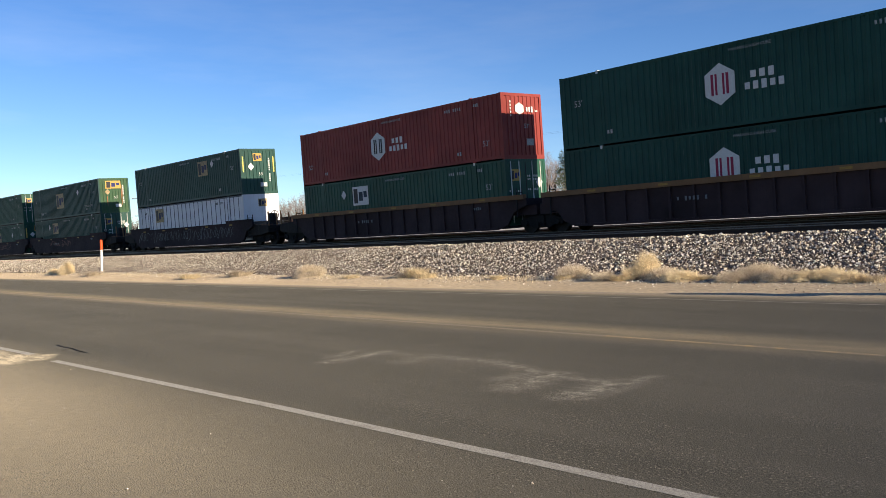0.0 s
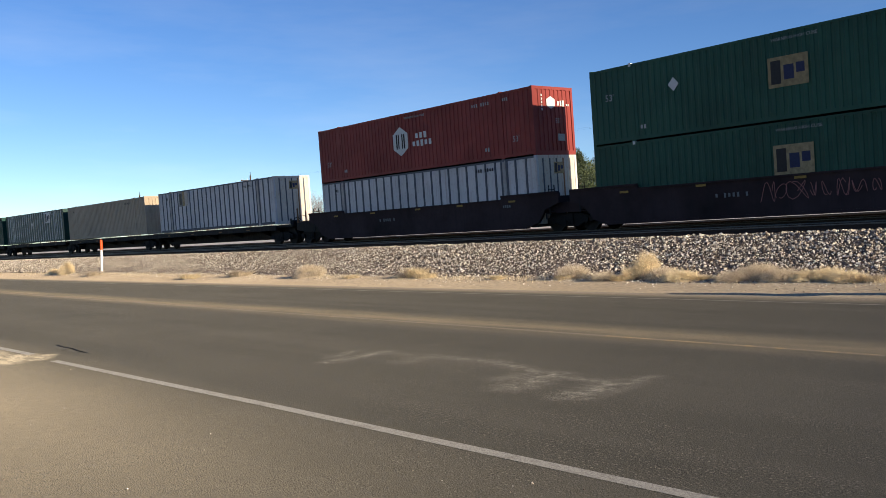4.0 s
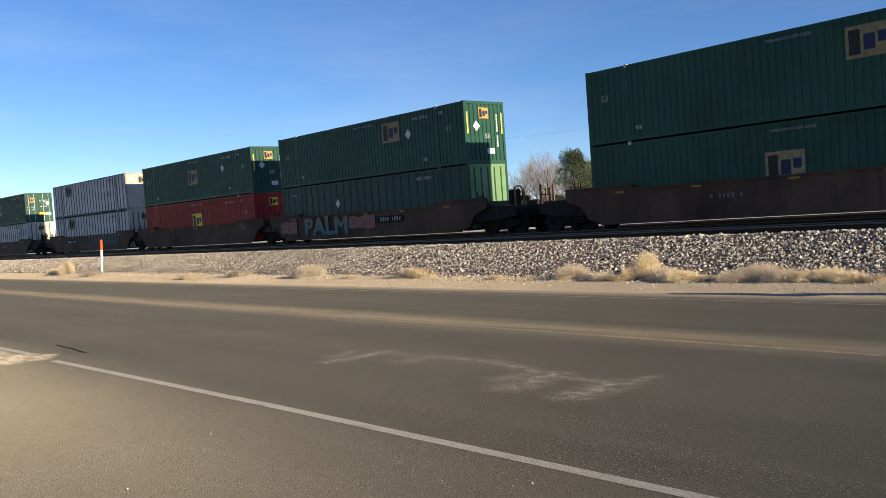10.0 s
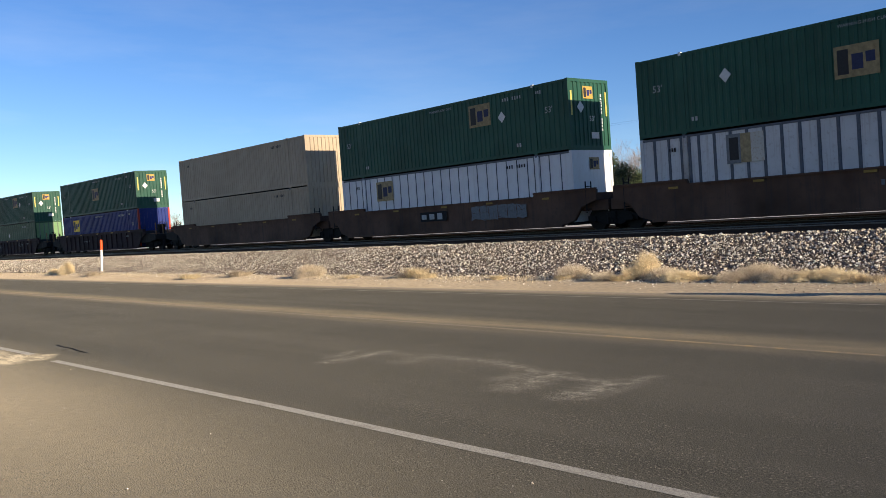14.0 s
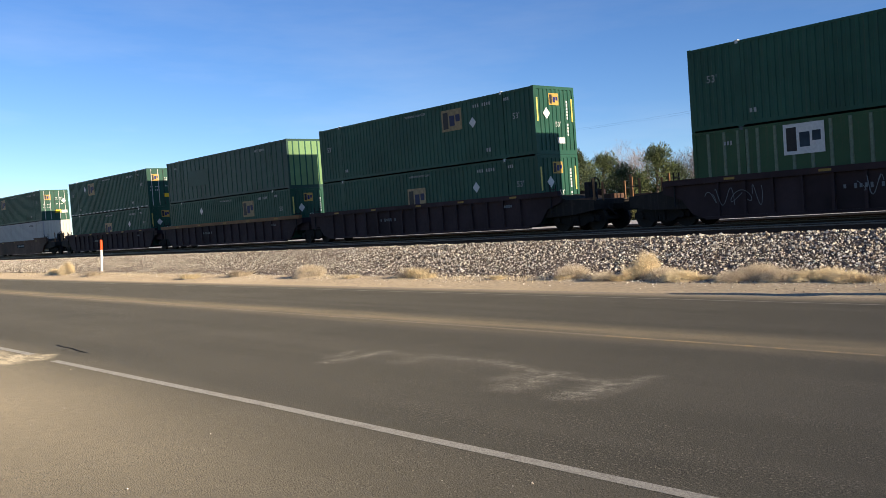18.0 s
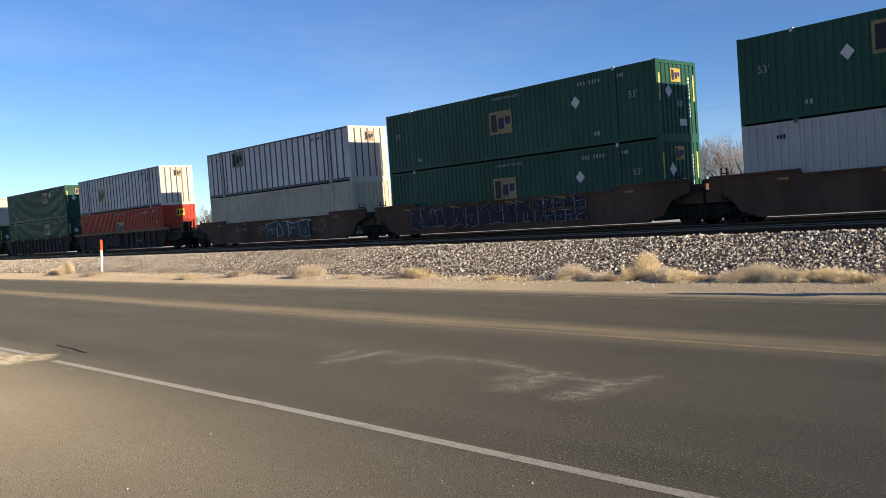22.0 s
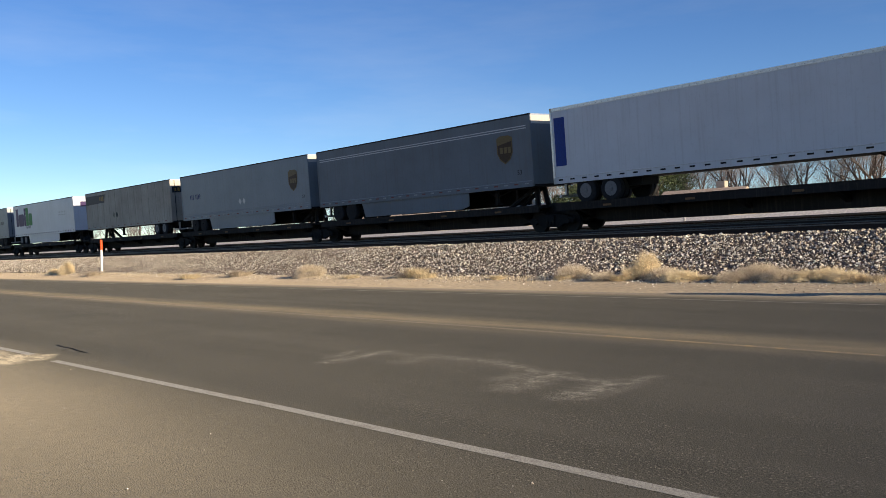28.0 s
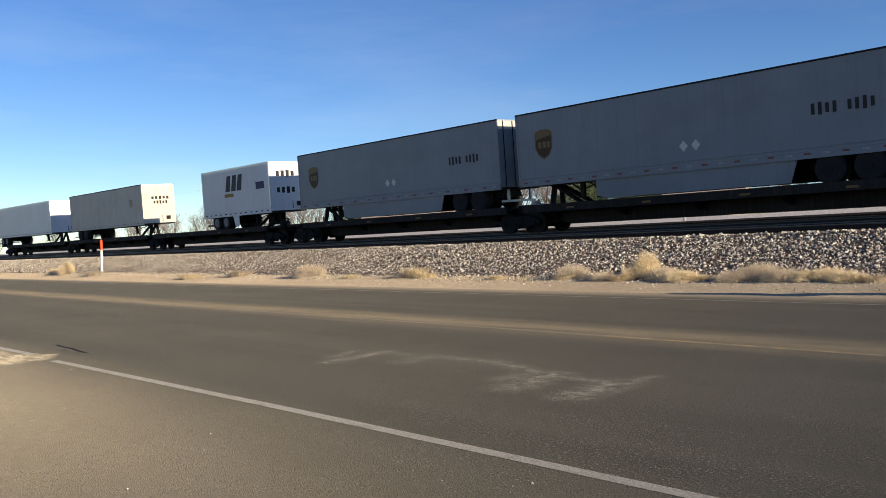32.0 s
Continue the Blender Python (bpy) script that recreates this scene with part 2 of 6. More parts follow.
def track_pose(s, up=0.0):
    o = on_track(s, 0, up)
    return pose(o.x, o.y, o.z, BANK, 0, math.degrees(math.atan(slope_at(s))))


def gone(t):
    """How far the train has gone since 13 s."""
    d = t - 13.0
    return 22.0131 * d - 0.0037748 * d ** 3 / 6 + 0.00047214 * d ** 4 / 24


MOVING = []                                    # (thing, its place along the track at 13 s, height above the rails)

# ======== setting: ground, road, embankment, rails ========
def ground_material():
    m, nt, p = nodes_of("dry_ground")
    co = coords(nt)
    a, b = noise_tex(nt, co, 0.12, 5), noise_tex(nt, co, 9.0, 6, 0.7)
    c = ramp(nt, a, [(0.3, (0.32, 0.255, 0.165)), (0.55, (0.40, 0.325, 0.215)), (0.75, (0.48, 0.395, 0.27))])
    c = mixc(nt, ramp(nt, b, [(0.42, grey(0)), (0.62, grey(0.8))]), c, (0.19, 0.15, 0.105))
    nt.links.new(c, p.inputs["Base Color"])
    p.inputs["Roughness"].default_value = 0.95
    p.inputs["Diffuse Roughness"].default_value = 1.0
    bump(nt, p, b, 0.8, 0.04)
    return m


def road_material():
    """Worn asphalt: gravelly and smooth patches, dust along the middle line and on the near shoulder, pale scuffs."""
    m, nt, p = nodes_of("worn_asphalt")
    co = coords(nt)
    grain = noise_tex(nt, co, 95.0, 2, 0.6)
    chips = noise_tex(nt, co, 58.0, 3, 0.65)
    coarse = noise_tex(nt, co, 14.0, 5, 0.7)
    big = noise_tex(nt, co, 0.35, 4)
    patch = noise_tex(nt, co, 1.0, 5, 0.65, (0.8, 1.6, 1.0))
    lane = noise_tex(nt, co, 1.0, 4, 0.6, (0.06, 1.1, 1.0))
    c = ramp(nt, big, [(0.3, (0.050, 0.0475, 0.0365)), (0.7, (0.066, 0.0625, 0.0485))])
    c = mixc(nt, ramp(nt, lane, [(0.4, grey(0)), (0.7, grey(0.45))]), c, (0.090, 0.084, 0.067))
    sep = nt.nodes.new("ShaderNodeSeparateXYZ")
    nt.links.new(co, sep.inputs[0])
    X, Y = sep.outputs[0], sep.outputs[1]

    def calc(op, a, b=0.0):
        n = nt.nodes.new("ShaderNodeMath")
        n.operation = op
        for i, v in enumerate((a, b)):
            if isinstance(v, (int, float)):
                n.inputs[i].default_value = v
            else:
                nt.links.new(v, n.inputs[i])
        return n.outputs[0]

    def clamp(v, lo=0.0, hi=1.0):
        return calc("MINIMUM", calc("MAXIMUM", v, lo), hi)

    def stroke(ax, ay, bx, by, w, strength=1.0):
        """1 along a line from a to b, fading to 0 at the distance w from it."""
        ux, uy = bx - ax, by - ay
        k = 1.0 / (ux * ux + uy * uy)
        t = clamp(calc("ADD", calc("MULTIPLY", calc("SUBTRACT", X, ax), ux * k), calc("MULTIPLY", calc("SUBTRACT", Y, ay), uy * k)))
        dx = calc("SUBTRACT", calc("SUBTRACT", X, ax), calc("MULTIPLY", t, ux))
        dy = calc("SUBTRACT", calc("SUBTRACT", Y, ay), calc("MULTIPLY", t, uy))
        d = calc("SQRT", calc("ADD", calc("MULTIPLY", dx, dx), calc("MULTIPLY", dy, dy)))
        return calc("MULTIPLY", clamp(calc("SUBTRACT", 1.0, calc("DIVIDE", d, w))), strength)

    # dust along the middle line, settled between the chips
    mid = calc("SUBTRACT", 1.0, calc("DIVIDE", calc("ABSOLUTE", calc("SUBTRACT", Y, 9.35)), 1.0))
    mid = calc("MULTIPLY", clamp(mid), ramp(nt, noise_tex(nt, co, 1.0, 5, 0.7, (0.3, 1.6, 1.0)), [(0.32, grey(0.35)), (0.66, grey(1))]))
    mid = calc("MULTIPLY", mid, ramp(nt, chips, [(0.35, grey(0.35)), (0.6, grey(1.0))]))
    c = mixc(nt, clamp(calc("MULTIPLY", mid, 1.25)), c, (0.225, 0.185, 0.12))
    # sandy shoulder this side of the near line
    sh = clamp(calc("DIVIDE", calc("SUBTRACT", 3.65, Y), 1.7))
    left = clamp(calc("DIVIDE", calc("SUBTRACT", -1.0, X), 7.0), 0.25)
    sand = calc("MULTIPLY", calc("MULTIPLY", sh, left), ramp(nt, coarse, [(0.25, grey(0.6)), (0.7, grey(1))]))
    sand = calc("MULTIPLY", sand, ramp(nt, patch, [(0.3, grey(0.7)), (0.65, grey(1))]))
    c = mixc(nt, calc("MULTIPLY", sand, 0.9), c, (0.32, 0.275, 0.19))
    # pale scuffs: a wavering trail of ground stone with side swipes
    tot = None
    for args in ((-8.09, 5.2, -8.34, 6.15, 0.22, 1.0), (-8.42, 5.45, -8.7, 5.95, 0.17, 0.7), (-8.3, 6.1, -7.5, 6.25, 0.2, 0.4), (-7.4, 5.75, -7.58, 6.2, 0.3, 0.6),
                 (-7.55, 6.22, -6.67, 6.31, 0.2, 0.8), (-6.67, 6.31, -6.13, 6.18, 0.2, 0.8), (-6.13, 6.18, -5.59, 5.95, 0.2, 0.7), (-5.30, 5.25, -5.56, 6.0, 0.33, 1.1),
                 (-5.7, 5.5, -5.75, 6.0, 0.25, 0.7), (-5.59, 5.95, -4.74, 5.97, 0.18, 0.8), (-4.62, 5.25, -4.76, 5.98, 0.32, 1.1), (-4.76, 5.98, -4.72, 6.45, 0.18, 0.9)):
        v = stroke(*args)
        tot = v if tot is None else calc("MAXIMUM", tot, v)
    ragged = ramp(nt, noise_tex(nt, co, 7.0, 8, 0.9), [(0.44, grey(0.0)), (0.66, grey(1))])
    ragged = calc("MULTIPLY", ragged, ramp(nt, chips, [(0.42, grey(0.15)), (0.58, grey(1))]))
    c = mixc(nt, clamp(calc("MULTIPLY", calc("MULTIPLY", calc("POWER", tot, 1.2), ragged), 1.35)), c, (0.36, 0.335, 0.28))
    # sand spilled over the end of the edge line
    spill = None
    for args in ((-12.0, 3.08, -11.3, 2.75, 0.30, 1.5), (-11.75, 3.32, -11.35, 3.12, 0.2, 1.2), (-12.9, 2.9, -11.9, 2.85, 0.3, 1.2)):
        v = stroke(*args)
        spill = v if spill is None else calc("MAXIMUM", spill, v)
    spill = calc("MULTIPLY", spill, ramp(nt, noise_tex(nt, co, 1.0, 6, 0.75, (3.0, 9.0, 1.0)), [(0.38, grey(0.1)), (0.58, grey(1))]))
    c = mixc(nt, clamp(spill), c, (0.42, 0.365, 0.255))
    # far edge greyer and dustier
    far = clamp(calc("DIVIDE", calc("SUBTRACT", Y, 15.6), 1.2))
    c = mixc(nt, calc("MULTIPLY", far, ramp(nt, coarse, [(0.3, grey(0.3)), (0.6, grey(0.9))])), c, (0.30, 0.25, 0.185))
    # aggregate: dark pits and pale chips, bolder where the surface has worn to gravel
    worn = ramp(nt, patch, [(0.40, grey(0.25)), (0.58, grey(1))])
    c = mixc(nt, calc("MULTIPLY", ramp(nt, grain, [(0.385, grey(0.9)), (0.455, grey(0))]), worn), c, (0.012, 0.011, 0.010))
    c = mixc(nt, calc("MULTIPLY", ramp(nt, chips, [(0.56, grey(0)), (0.65, grey(0.75))]), worn), c, (0.24, 0.22, 0.17))
    nt.links.new(c, p.inputs["Base Color"])
    p.inputs["Roughness"].default_value = 0.9
    p.inputs["Diffuse Roughness"].default_value = 1.0
    p.inputs["Specular IOR Level"].default_value = 0.2
    bump(nt, p, mixc(nt, 0.2, grain, coarse), 0.6, 0.012)
    return m


def worn_line(name, col, keep):
    """Road paint that has worn through in places."""
    m, nt, p = nodes_of(name)
    co = coords(nt)
    w = noise_tex(nt, co, 6.0, 6, 0.75)
    g = noise_tex(nt, co, 60.0, 3, 0.7)
    c = mixc(nt, ramp(nt, w, [(keep, grey(0)), (keep + 0.2, grey(0.9))]), col, (0.12, 0.105, 0.08))
    c = mixc(nt, ramp(nt, g, [(0.4, grey(0.5)), (0.55, grey(0))]), c, (0.07, 0.066, 0.06))
    nt.links.new(c, p.inputs["Base Color"])
    p.inputs["Roughness"].default_value = 0.85
    p.inputs["Diffuse Roughness"].default_value = 1.0
    bump(nt, p, g, 0.6, 0.008)
    return m


def stone_material():
    m, nt, p = nodes_of("ballast_stone")
    geo = nt.nodes.new("ShaderNodeNewGeometry")
    c = ramp(nt, geo.outputs["Random Per Island"], [(0.0, (0.05, 0.036, 0.028)), (0.22, (0.16, 0.115, 0.085)), (0.40, (0.48, 0.40, 0.30)), (0.70, (0.74, 0.66, 0.53)), (1.0, (0.92, 0.87, 0.76))])
    n = noise_tex(nt, coords(nt), 18.0, 4)
    c = mixc(nt, ramp(nt, n, [(0.4, grey(0)), (0.8, grey(0.5))]), c, (0.14, 0.115, 0.09))
    nt.links.new(c, p.inputs["Base Color"])
    p.inputs["Roughness"].default_value = 0.85
    bump(nt, p, n, 0.4, 0.01)
    return m


def bed_material():
    m, nt, p = nodes_of("ballast_bed")
    co = coords(nt)
    v = add(nt, "ShaderNodeTexVoronoi", Scale=16.0)
    nt.links.new(co, v.inputs["Vector"])
    c = ramp(nt, v.outputs["Distance"], [(0.1, (0.42, 0.35, 0.27)), (0.4, (0.25, 0.20, 0.155)), (0.8, (0.07, 0.055, 0.042))])
    c = mixc(nt, noise_tex(nt, co, 0.6, 4), c, (0.55, 0.47, 0.40), "MULTIPLY")
    nt.links.new(c, p.inputs["Base Color"])
    p.inputs["Roughness"].default_value = 0.9
    bump(nt, p, v.outputs["Distance"], 1.0, 0.06)
    return m


M["ground"], M["road"], M["stone"], M["bed"] = ground_material(), road_material(), stone_material(), bed_material()
# One ballast in two colours: the train's shade and the far sunlight painted in
M["bed_dark"] = plain("shaded_ballast", (0.030, 0.026, 0.024), 0.95, var=0.5, scale=9)
M["bed_pale"] = plain("sunlit_ballast", (0.60, 0.56, 0.50), 0.95, var=0.3, scale=9)
M["line_white"] = worn_line("worn_white_line", (0.225, 0.22, 0.195), 0.52)
M["line_far"] = worn_line("faint_white_line", (0.21, 0.20, 0.175), 0.45)
M["line_yellow"] = worn_line("worn_yellow_line", (0.30, 0.215, 0.09), 0.38)
M["line_faint"] = worn_line("dusty_yellow_line", (0.25, 0.19, 0.10), 0.30)
M["rail"] = plain("rail_steel", (0.035, 0.024, 0.02), 0.75, 0.0)
M["railhead"] = plain("polished_rail_head", (0.11, 0.105, 0.10), 0.5, 0.3)
M["tie"] = plain("weathered_tie_wood", (0.05, 0.042, 0.035), 0.9)


def sheet(name, xs, rows_of, material, kind="structure", label=""):
    """A surface swept along x: rows_of(x) gives its cross-section as points."""
    rows = [rows_of(x) for x in xs]
    n = len(rows[0])
    verts = [tuple(p) for r in rows for p in r]
    faces = [(i * n + j, (i + 1) * n + j, (i + 1) * n + j + 1, i * n + j + 1) for i in range(len(rows) - 1) for j in range(n - 1)]
    me = bpy.data.meshes.new(name)
    me.from_pydata(verts, [], faces)
    bm = bmesh.new()
    bm.from_mesh(me)
    bmesh.ops.recalc_face_normals(bm, faces=bm.faces[:])
    bm.to_mesh(me)
    bm.free()
    me.materials.append(material)
    return tagged(new(name, me), label=label, kind=kind)


ROAD_FAR = 17.0
CREST, CREST_UP, TOE = -6.1, -0.15, -8.05                       # across the track


def toe_point(x):
    y = max(line_y(x) + TOE, ROAD_FAR + 0.5)
    z = 0.25 + 0.0042 * min(max(0.0, -x - 25), 75)
    return y, z


def rough(x, y, amp):
    return amp * noise.noise(Vector((x * 0.7, y * 0.7, 3.1))) + amp * 0.5 * noise.noise(Vector((x * 2.3, y * 2.3, 7.7)))


def ground_rows(x):
    ty, tz = toe_point(x)
    out = [(x, -3000, -0.06), (x, -300, -0.06), (x, -40, -0.06), (x, -9, -0.06), (x, ROAD_FAR - 0.3, -0.06)]
    for k in range(9):
        f = k / 8
        y = ROAD_FAR - 0.2 + f * (ty - ROAD_FAR + 0.4)
        out.append((x, y, -0.02 + tz * f ** 1.2 + (rough(x, y, 0.035) if k else 0)))
    out += [(x, ty + 2.5, tz), (x, line_y(x) + 16, 0.6), (x, line_y(x) + 30, 0.4), (x, 120, 0.3), (x, 400, 0.3), (x, 3500, 0.3)]
    return out


GX = [-3500, -1500, -700, -400, -250, -180, -140] + [-120 + 0.6 * i for i in range(200)] + [0, 10, 25, 60, 140, 300, 700, 1500, 3500]
sheet("ground", GX, ground_rows, M["ground"], label="dry sandy ground with pale gravel and dust")
RX = [-900, -500, -300, -160] + [-100 + 4 * i for i in range(33)] + [60, 160, 300, 500, 900]


def crown(y):
    return 0.0


sheet("road", RX, lambda x: [(x, y, crown(y) if y < ROAD_FAR + 0.1 else -0.3) for y in (-8, -4, 0, 3, 6, 9, 12, 15, ROAD_FAR + 0.05)] + [(x, ROAD_FAR + 0.12, -0.2)], M["road"], label="worn grey asphalt road with dusty shoulder")


def road_line(name, x0, y0, x1, y1, w, material, label, step=3.0):
    n = max(2, int(abs(x1 - x0) / step))
    xs = [x0 + (x1 - x0) * i / n for i in range(n + 1)]
    sheet(name, xs, lambda x: [(x, y0 + (y1 - y0) * (x - x0) / (x1 - x0) + o, crown(y0 + (y1 - y0) * (x - x0) / (x1 - x0)) + 0.0025) for o in (-w / 2, w / 2)], material, label=label)


road_line("edge_line", -11.0, 3.21, -6.1, 3.42, 0.105, M["line_white"], "worn white edge line painted on asphalt", 0.5)
road_line("edge_line", -6.1, 3.42, -2.2, 3.538, 0.105, M["line_white"], "worn white edge line painted on asphalt", 0.5)
road_line("edge_line", -2.2, 3.538, 120, 7.0, 0.105, M["line_white"], "worn white edge line painted on asphalt")
road_line("edge_line", -60, 1.0, -12.0, 3.24, 0.115, M["line_white"], "worn white edge line painted on asphalt")
road_line("edge_line", -300, 16.4, -40, 15.2, 0.1, M["line_far"], "faint white edge line on far lane")
road_line("edge_line", -40, 15.2, 200, 17.0, 0.1, M["line_far"], "faint white edge line on far lane")
road_line("centre_line", -300, 8.95, -7.3, 8.95, 0.10, M["line_faint"], "dust-covered yellow centre line")
road_line("centre_line", -7.3, 8.95, 200, 8.8, 0.10, M["line_yellow"], "worn yellow centre line showing through dust", 1.0)



def crack(pts, w):
    bm = bmesh.new()
    for (x0, y0), (x1, y1) in zip(pts, pts[1:]):
        l = math.hypot(x1 - x0, y1 - y0)
        nx, ny = -(y1 - y0) / l * w / 2, (x1 - x0) / l * w / 2
        quad(bm, (x0 + nx, y0 + ny, 0.004), (x0 - nx, y0 - ny, 0.004), (x1 - nx, y1 - ny, 0.004), (x1 + nx, y1 + ny, 0.004))
    tagged(part("road_crack", bm, M["crack"]), "dark crack in the asphalt", kind="structure")


M["crack"] = plain("crack_filler", (0.012, 0.012, 0.012), 0.9)
crack([(-13.0, 3.84), (-12.6, 3.81), (-12.3, 3.83), (-11.9, 3.78), (-11.5, 3.77)], 0.03)
crack([(-12.3, 3.83), (-12.2, 3.7), (-12.05, 3.62)], 0.015)
crack([(-11.75, 3.8), (-11.65, 3.66), (-11.7, 3.5)], 0.015)

# embankment of stones under three tracks, canted with the curve
BX = [-900, -600, -400, -250] + [-190 + 2 * i for i in range(130)] + [80, 120, 200, 350, 600, 900]


def bank_rows(x):
    ty, tz = toe_point(x)
    a = on_track(x, CREST, CREST_UP)
    out = [(x, ty - 0.3, tz - 0.3), (x, ty, tz + 0.02)]
    out.append((x, 0.5 * (ty + a.y), 0.5 * (tz + a.z) + rough(x, 0, 0.03)))
    out.append((x, a.y, a.z))
    return out + [tuple(on_track(x, CREST + 0.3, CREST_UP - 0.02))]


def bed_rows(x):
    return [tuple(on_track(x, lat, up)) for lat, up in ((CREST + 0.25, CREST_UP - 0.02), (-5.55, -0.2), (-2.95, -0.2), (-1.35, -0.2), (1.35, -0.2), (2.6, -0.19))]


def far_rows(x):
    return [tuple(on_track(x, lat, up)) for lat, up in ((2.55, -0.2), (2.95, -0.18), (5.65, -0.18), (6.6, 0.02), (7.2, 0.12), (7.9, 0.05), (10.5, -1.6))]


sheet("embankment", BX, bank_rows, M["bed"], label="stone ballast embankment under the railway tracks")
sheet("track_bed", BX, bed_rows, M["bed_dark"], label="ballast between the rails, darkened as by the train's shadow")
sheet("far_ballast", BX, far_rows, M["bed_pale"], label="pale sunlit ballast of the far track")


def rail_section():
    return [(-0.07, -0.17), (0.07, -0.17), (0.07, -0.155), (0.012, -0.135), (0.012, -0.045), (0.036, -0.035), (0.036, -0.004), (-0.036, -0.004), (-0.036, -0.035), (-0.012, -0.045), (-0.012, -0.135), (-0.07, -0.155), (-0.07, -0.17)]


TX = [-900, -500, -250] + [-170 + 3 * i for i in range(75)] + [60, 90, 150, 300, 600, 900]
TRACKS = []
for centre, words in ((-4.3, "empty steel railway track on ballast"), (0.0, "steel railway track under the freight train"), (4.3, "far steel railway track on ballast")):
    tr = tagged(new("railway_track"), label=words, category="railway track", group="tracks", kind="structure")
    TRACKS.append(tr)
    for side_ in (-0.755, 0.755):
        r = sheet("rail", TX, lambda x: [tuple(on_track(x, centre + side_ + p[0], p[1])) for p in rail_section()], M["rail"])
        r.parent = tr
        r["kind"] = ""
        # Polished top; the strip down its near side carries sky light in its colour
        h = sheet("rail_head", TX, lambda x: [tuple(on_track(x, centre + side_ + o, u)) for o, u in ((-0.038, -0.032), (-0.038, -0.002), (-0.034, 0.0), (0.034, 0.0))], M["railhead"])
        h.parent = r
        h["kind"] = ""

# ======== containers ========
L2, W2, HC = 8.01, 1.295, 2.896


def wave(x0, x1, n, y, depth):
    """A trapezoid wave along x, from x0 to x1, n waves; y is its outer face."""
    pts, p = [], (x1 - x0) / n
    for i in range(n):
        a = x0 + i * p
        pts += [(a, y), (a + 0.42 * p, y), (a + 0.5 * p, y + depth), (a + 0.92 * p, y + depth)]
    return pts + [(x1, y)]


def corr_side(bm):
    pts = wave(-L2 + 0.12, L2 - 0.12, 58, -W2 + 0.006, 0.028)
    prism(bm, pts + [(L2 - 0.12, -W2 + 0.075), (-L2 + 0.12, -W2 + 0.075)], "z", 0.17, HC - 0.09)


def flat_side(bm):
    box(bm, -L2 + 0.12, L2 - 0.12, -W2 + 0.028, -W2 + 0.08, 0.17, HC - 0.09)


def corr_end(bm):
    pts = [(p[0], -p[1]) for p in wave(-W2 + 0.12, W2 - 0.12, 9, 0, 0.036)]
    pts = [(p[0], p[1] + L2 - 0.008) for p in pts]
    poly = [(p[1], p[0]) for p in pts] + [(L2 - 0.085, W2 - 0.12), (L2 - 0.085, -W2 + 0.12)]
    prism(bm, poly, "z", 0.17, HC - 0.12)


def flat_end(bm):
    box(bm, L2 - 0.085, L2 - 0.02, -W2 + 0.12, W2 - 0.12, 0.17, HC - 0.12)


def mirrored(f):
    def g(bm):
        f(bm)
        bmesh.ops.rotate(bm, verts=bm.verts[:], cent=(0, 0, 0), matrix=Matrix.Rotation(math.pi, 3, "Z"))
    return g


def emblem(parent, x, z, y, s, look_, end=False):
    """A square sticker with a dark block mark and two blue ones, drawn as plain shapes."""
    w, h = (1.36, 0.98) if not end else (0.62, 0.5)
    # fresh: orange on ends; duller on sides, with their shade put into the colours
    back, a, b = {"fresh": (M["orange"] if end else M["sticker_shaded"], M["ink"], M["navy"] if end else M["navy_dull"]), "old": (M["orange_old"], M["ink"], M["navy_dull"]), "pale": (M["whiteprint"], M["ink"], M["spray_blue"]), "yellow": (M["yellow"], M["ink"], M["navy"]), "grey": (M["print_olive"], M["dark"], M["dark"]), "torn": (M["orange_old"], M["ink"], M["navy"])}[look_]
    spin = FRONT if end else SIDE
    off = Matrix.Translation((y, x, z)) if end else Matrix.Translation((x, y, z))
    k = (w / 1.36, h / 0.98)
    key = "end" if end else "side"
    st = part("sticker", mesh("sticker" + key, lambda bm: box(bm, -w / 2, w / 2, -h / 2, h / 2, 0, 0.004)), back, parent, "square logo sticker", off @ spin @ Matrix.Diagonal((s[0], s[1], 1, 1) if isinstance(s, tuple) else (s, s, 1, 1)))

    def bars(rects):
        def g(bm):
            for i, (x0, x1, z0, z1) in enumerate(rects):
                e = 0.004 + 0.0002 * i
                box(bm, x0 * k[0], x1 * k[0], z0 * k[1], z1 * k[1], 0.0035, e + 0.004)
        return g
    part("dark_mark", mesh("mark_a" + key, bars([(-0.58, -0.24, -0.38, 0.38)])), a, st)
    if look_ == "torn":
        part("backing", mesh("torn_backing", lambda bm: box(bm, -0.69, -0.16, -0.5, 0.5, 0.003, 0.0072)), M["spray_grey"], st, "grey square left where the print peeled")
        part("bare_patch", mesh("torn_patch", lambda bm: box(bm, 0.22, 0.69, -0.49, 0.49, 0.003, 0.0065)), M["rust_white"], st, "faded tan patch")
        return st
    part("blue_mark", mesh("mark_b" + key, bars([(-0.14, 0.2, -0.27, 0.2)])), b, st)
    part("blue_mark", mesh("mark_c" + key, bars([(0.28, 0.56, -0.1, 0.22)])), b, st)
    return st


def diamond(parent, x, z, y, material, end=False, r=0.25):
    m = mesh("diamond%g" % r, lambda bm: prism(bm, [(-r * 0.9, 0), (0, -r), (r * 0.9, 0), (0, r)], "z", 0, 0.004))
    at = (Matrix.Translation((y, x, z)) @ FRONT) if end else (Matrix.Translation((x, y, z)) @ SIDE)
    part("placard", m, material, parent, "diamond placard", at)


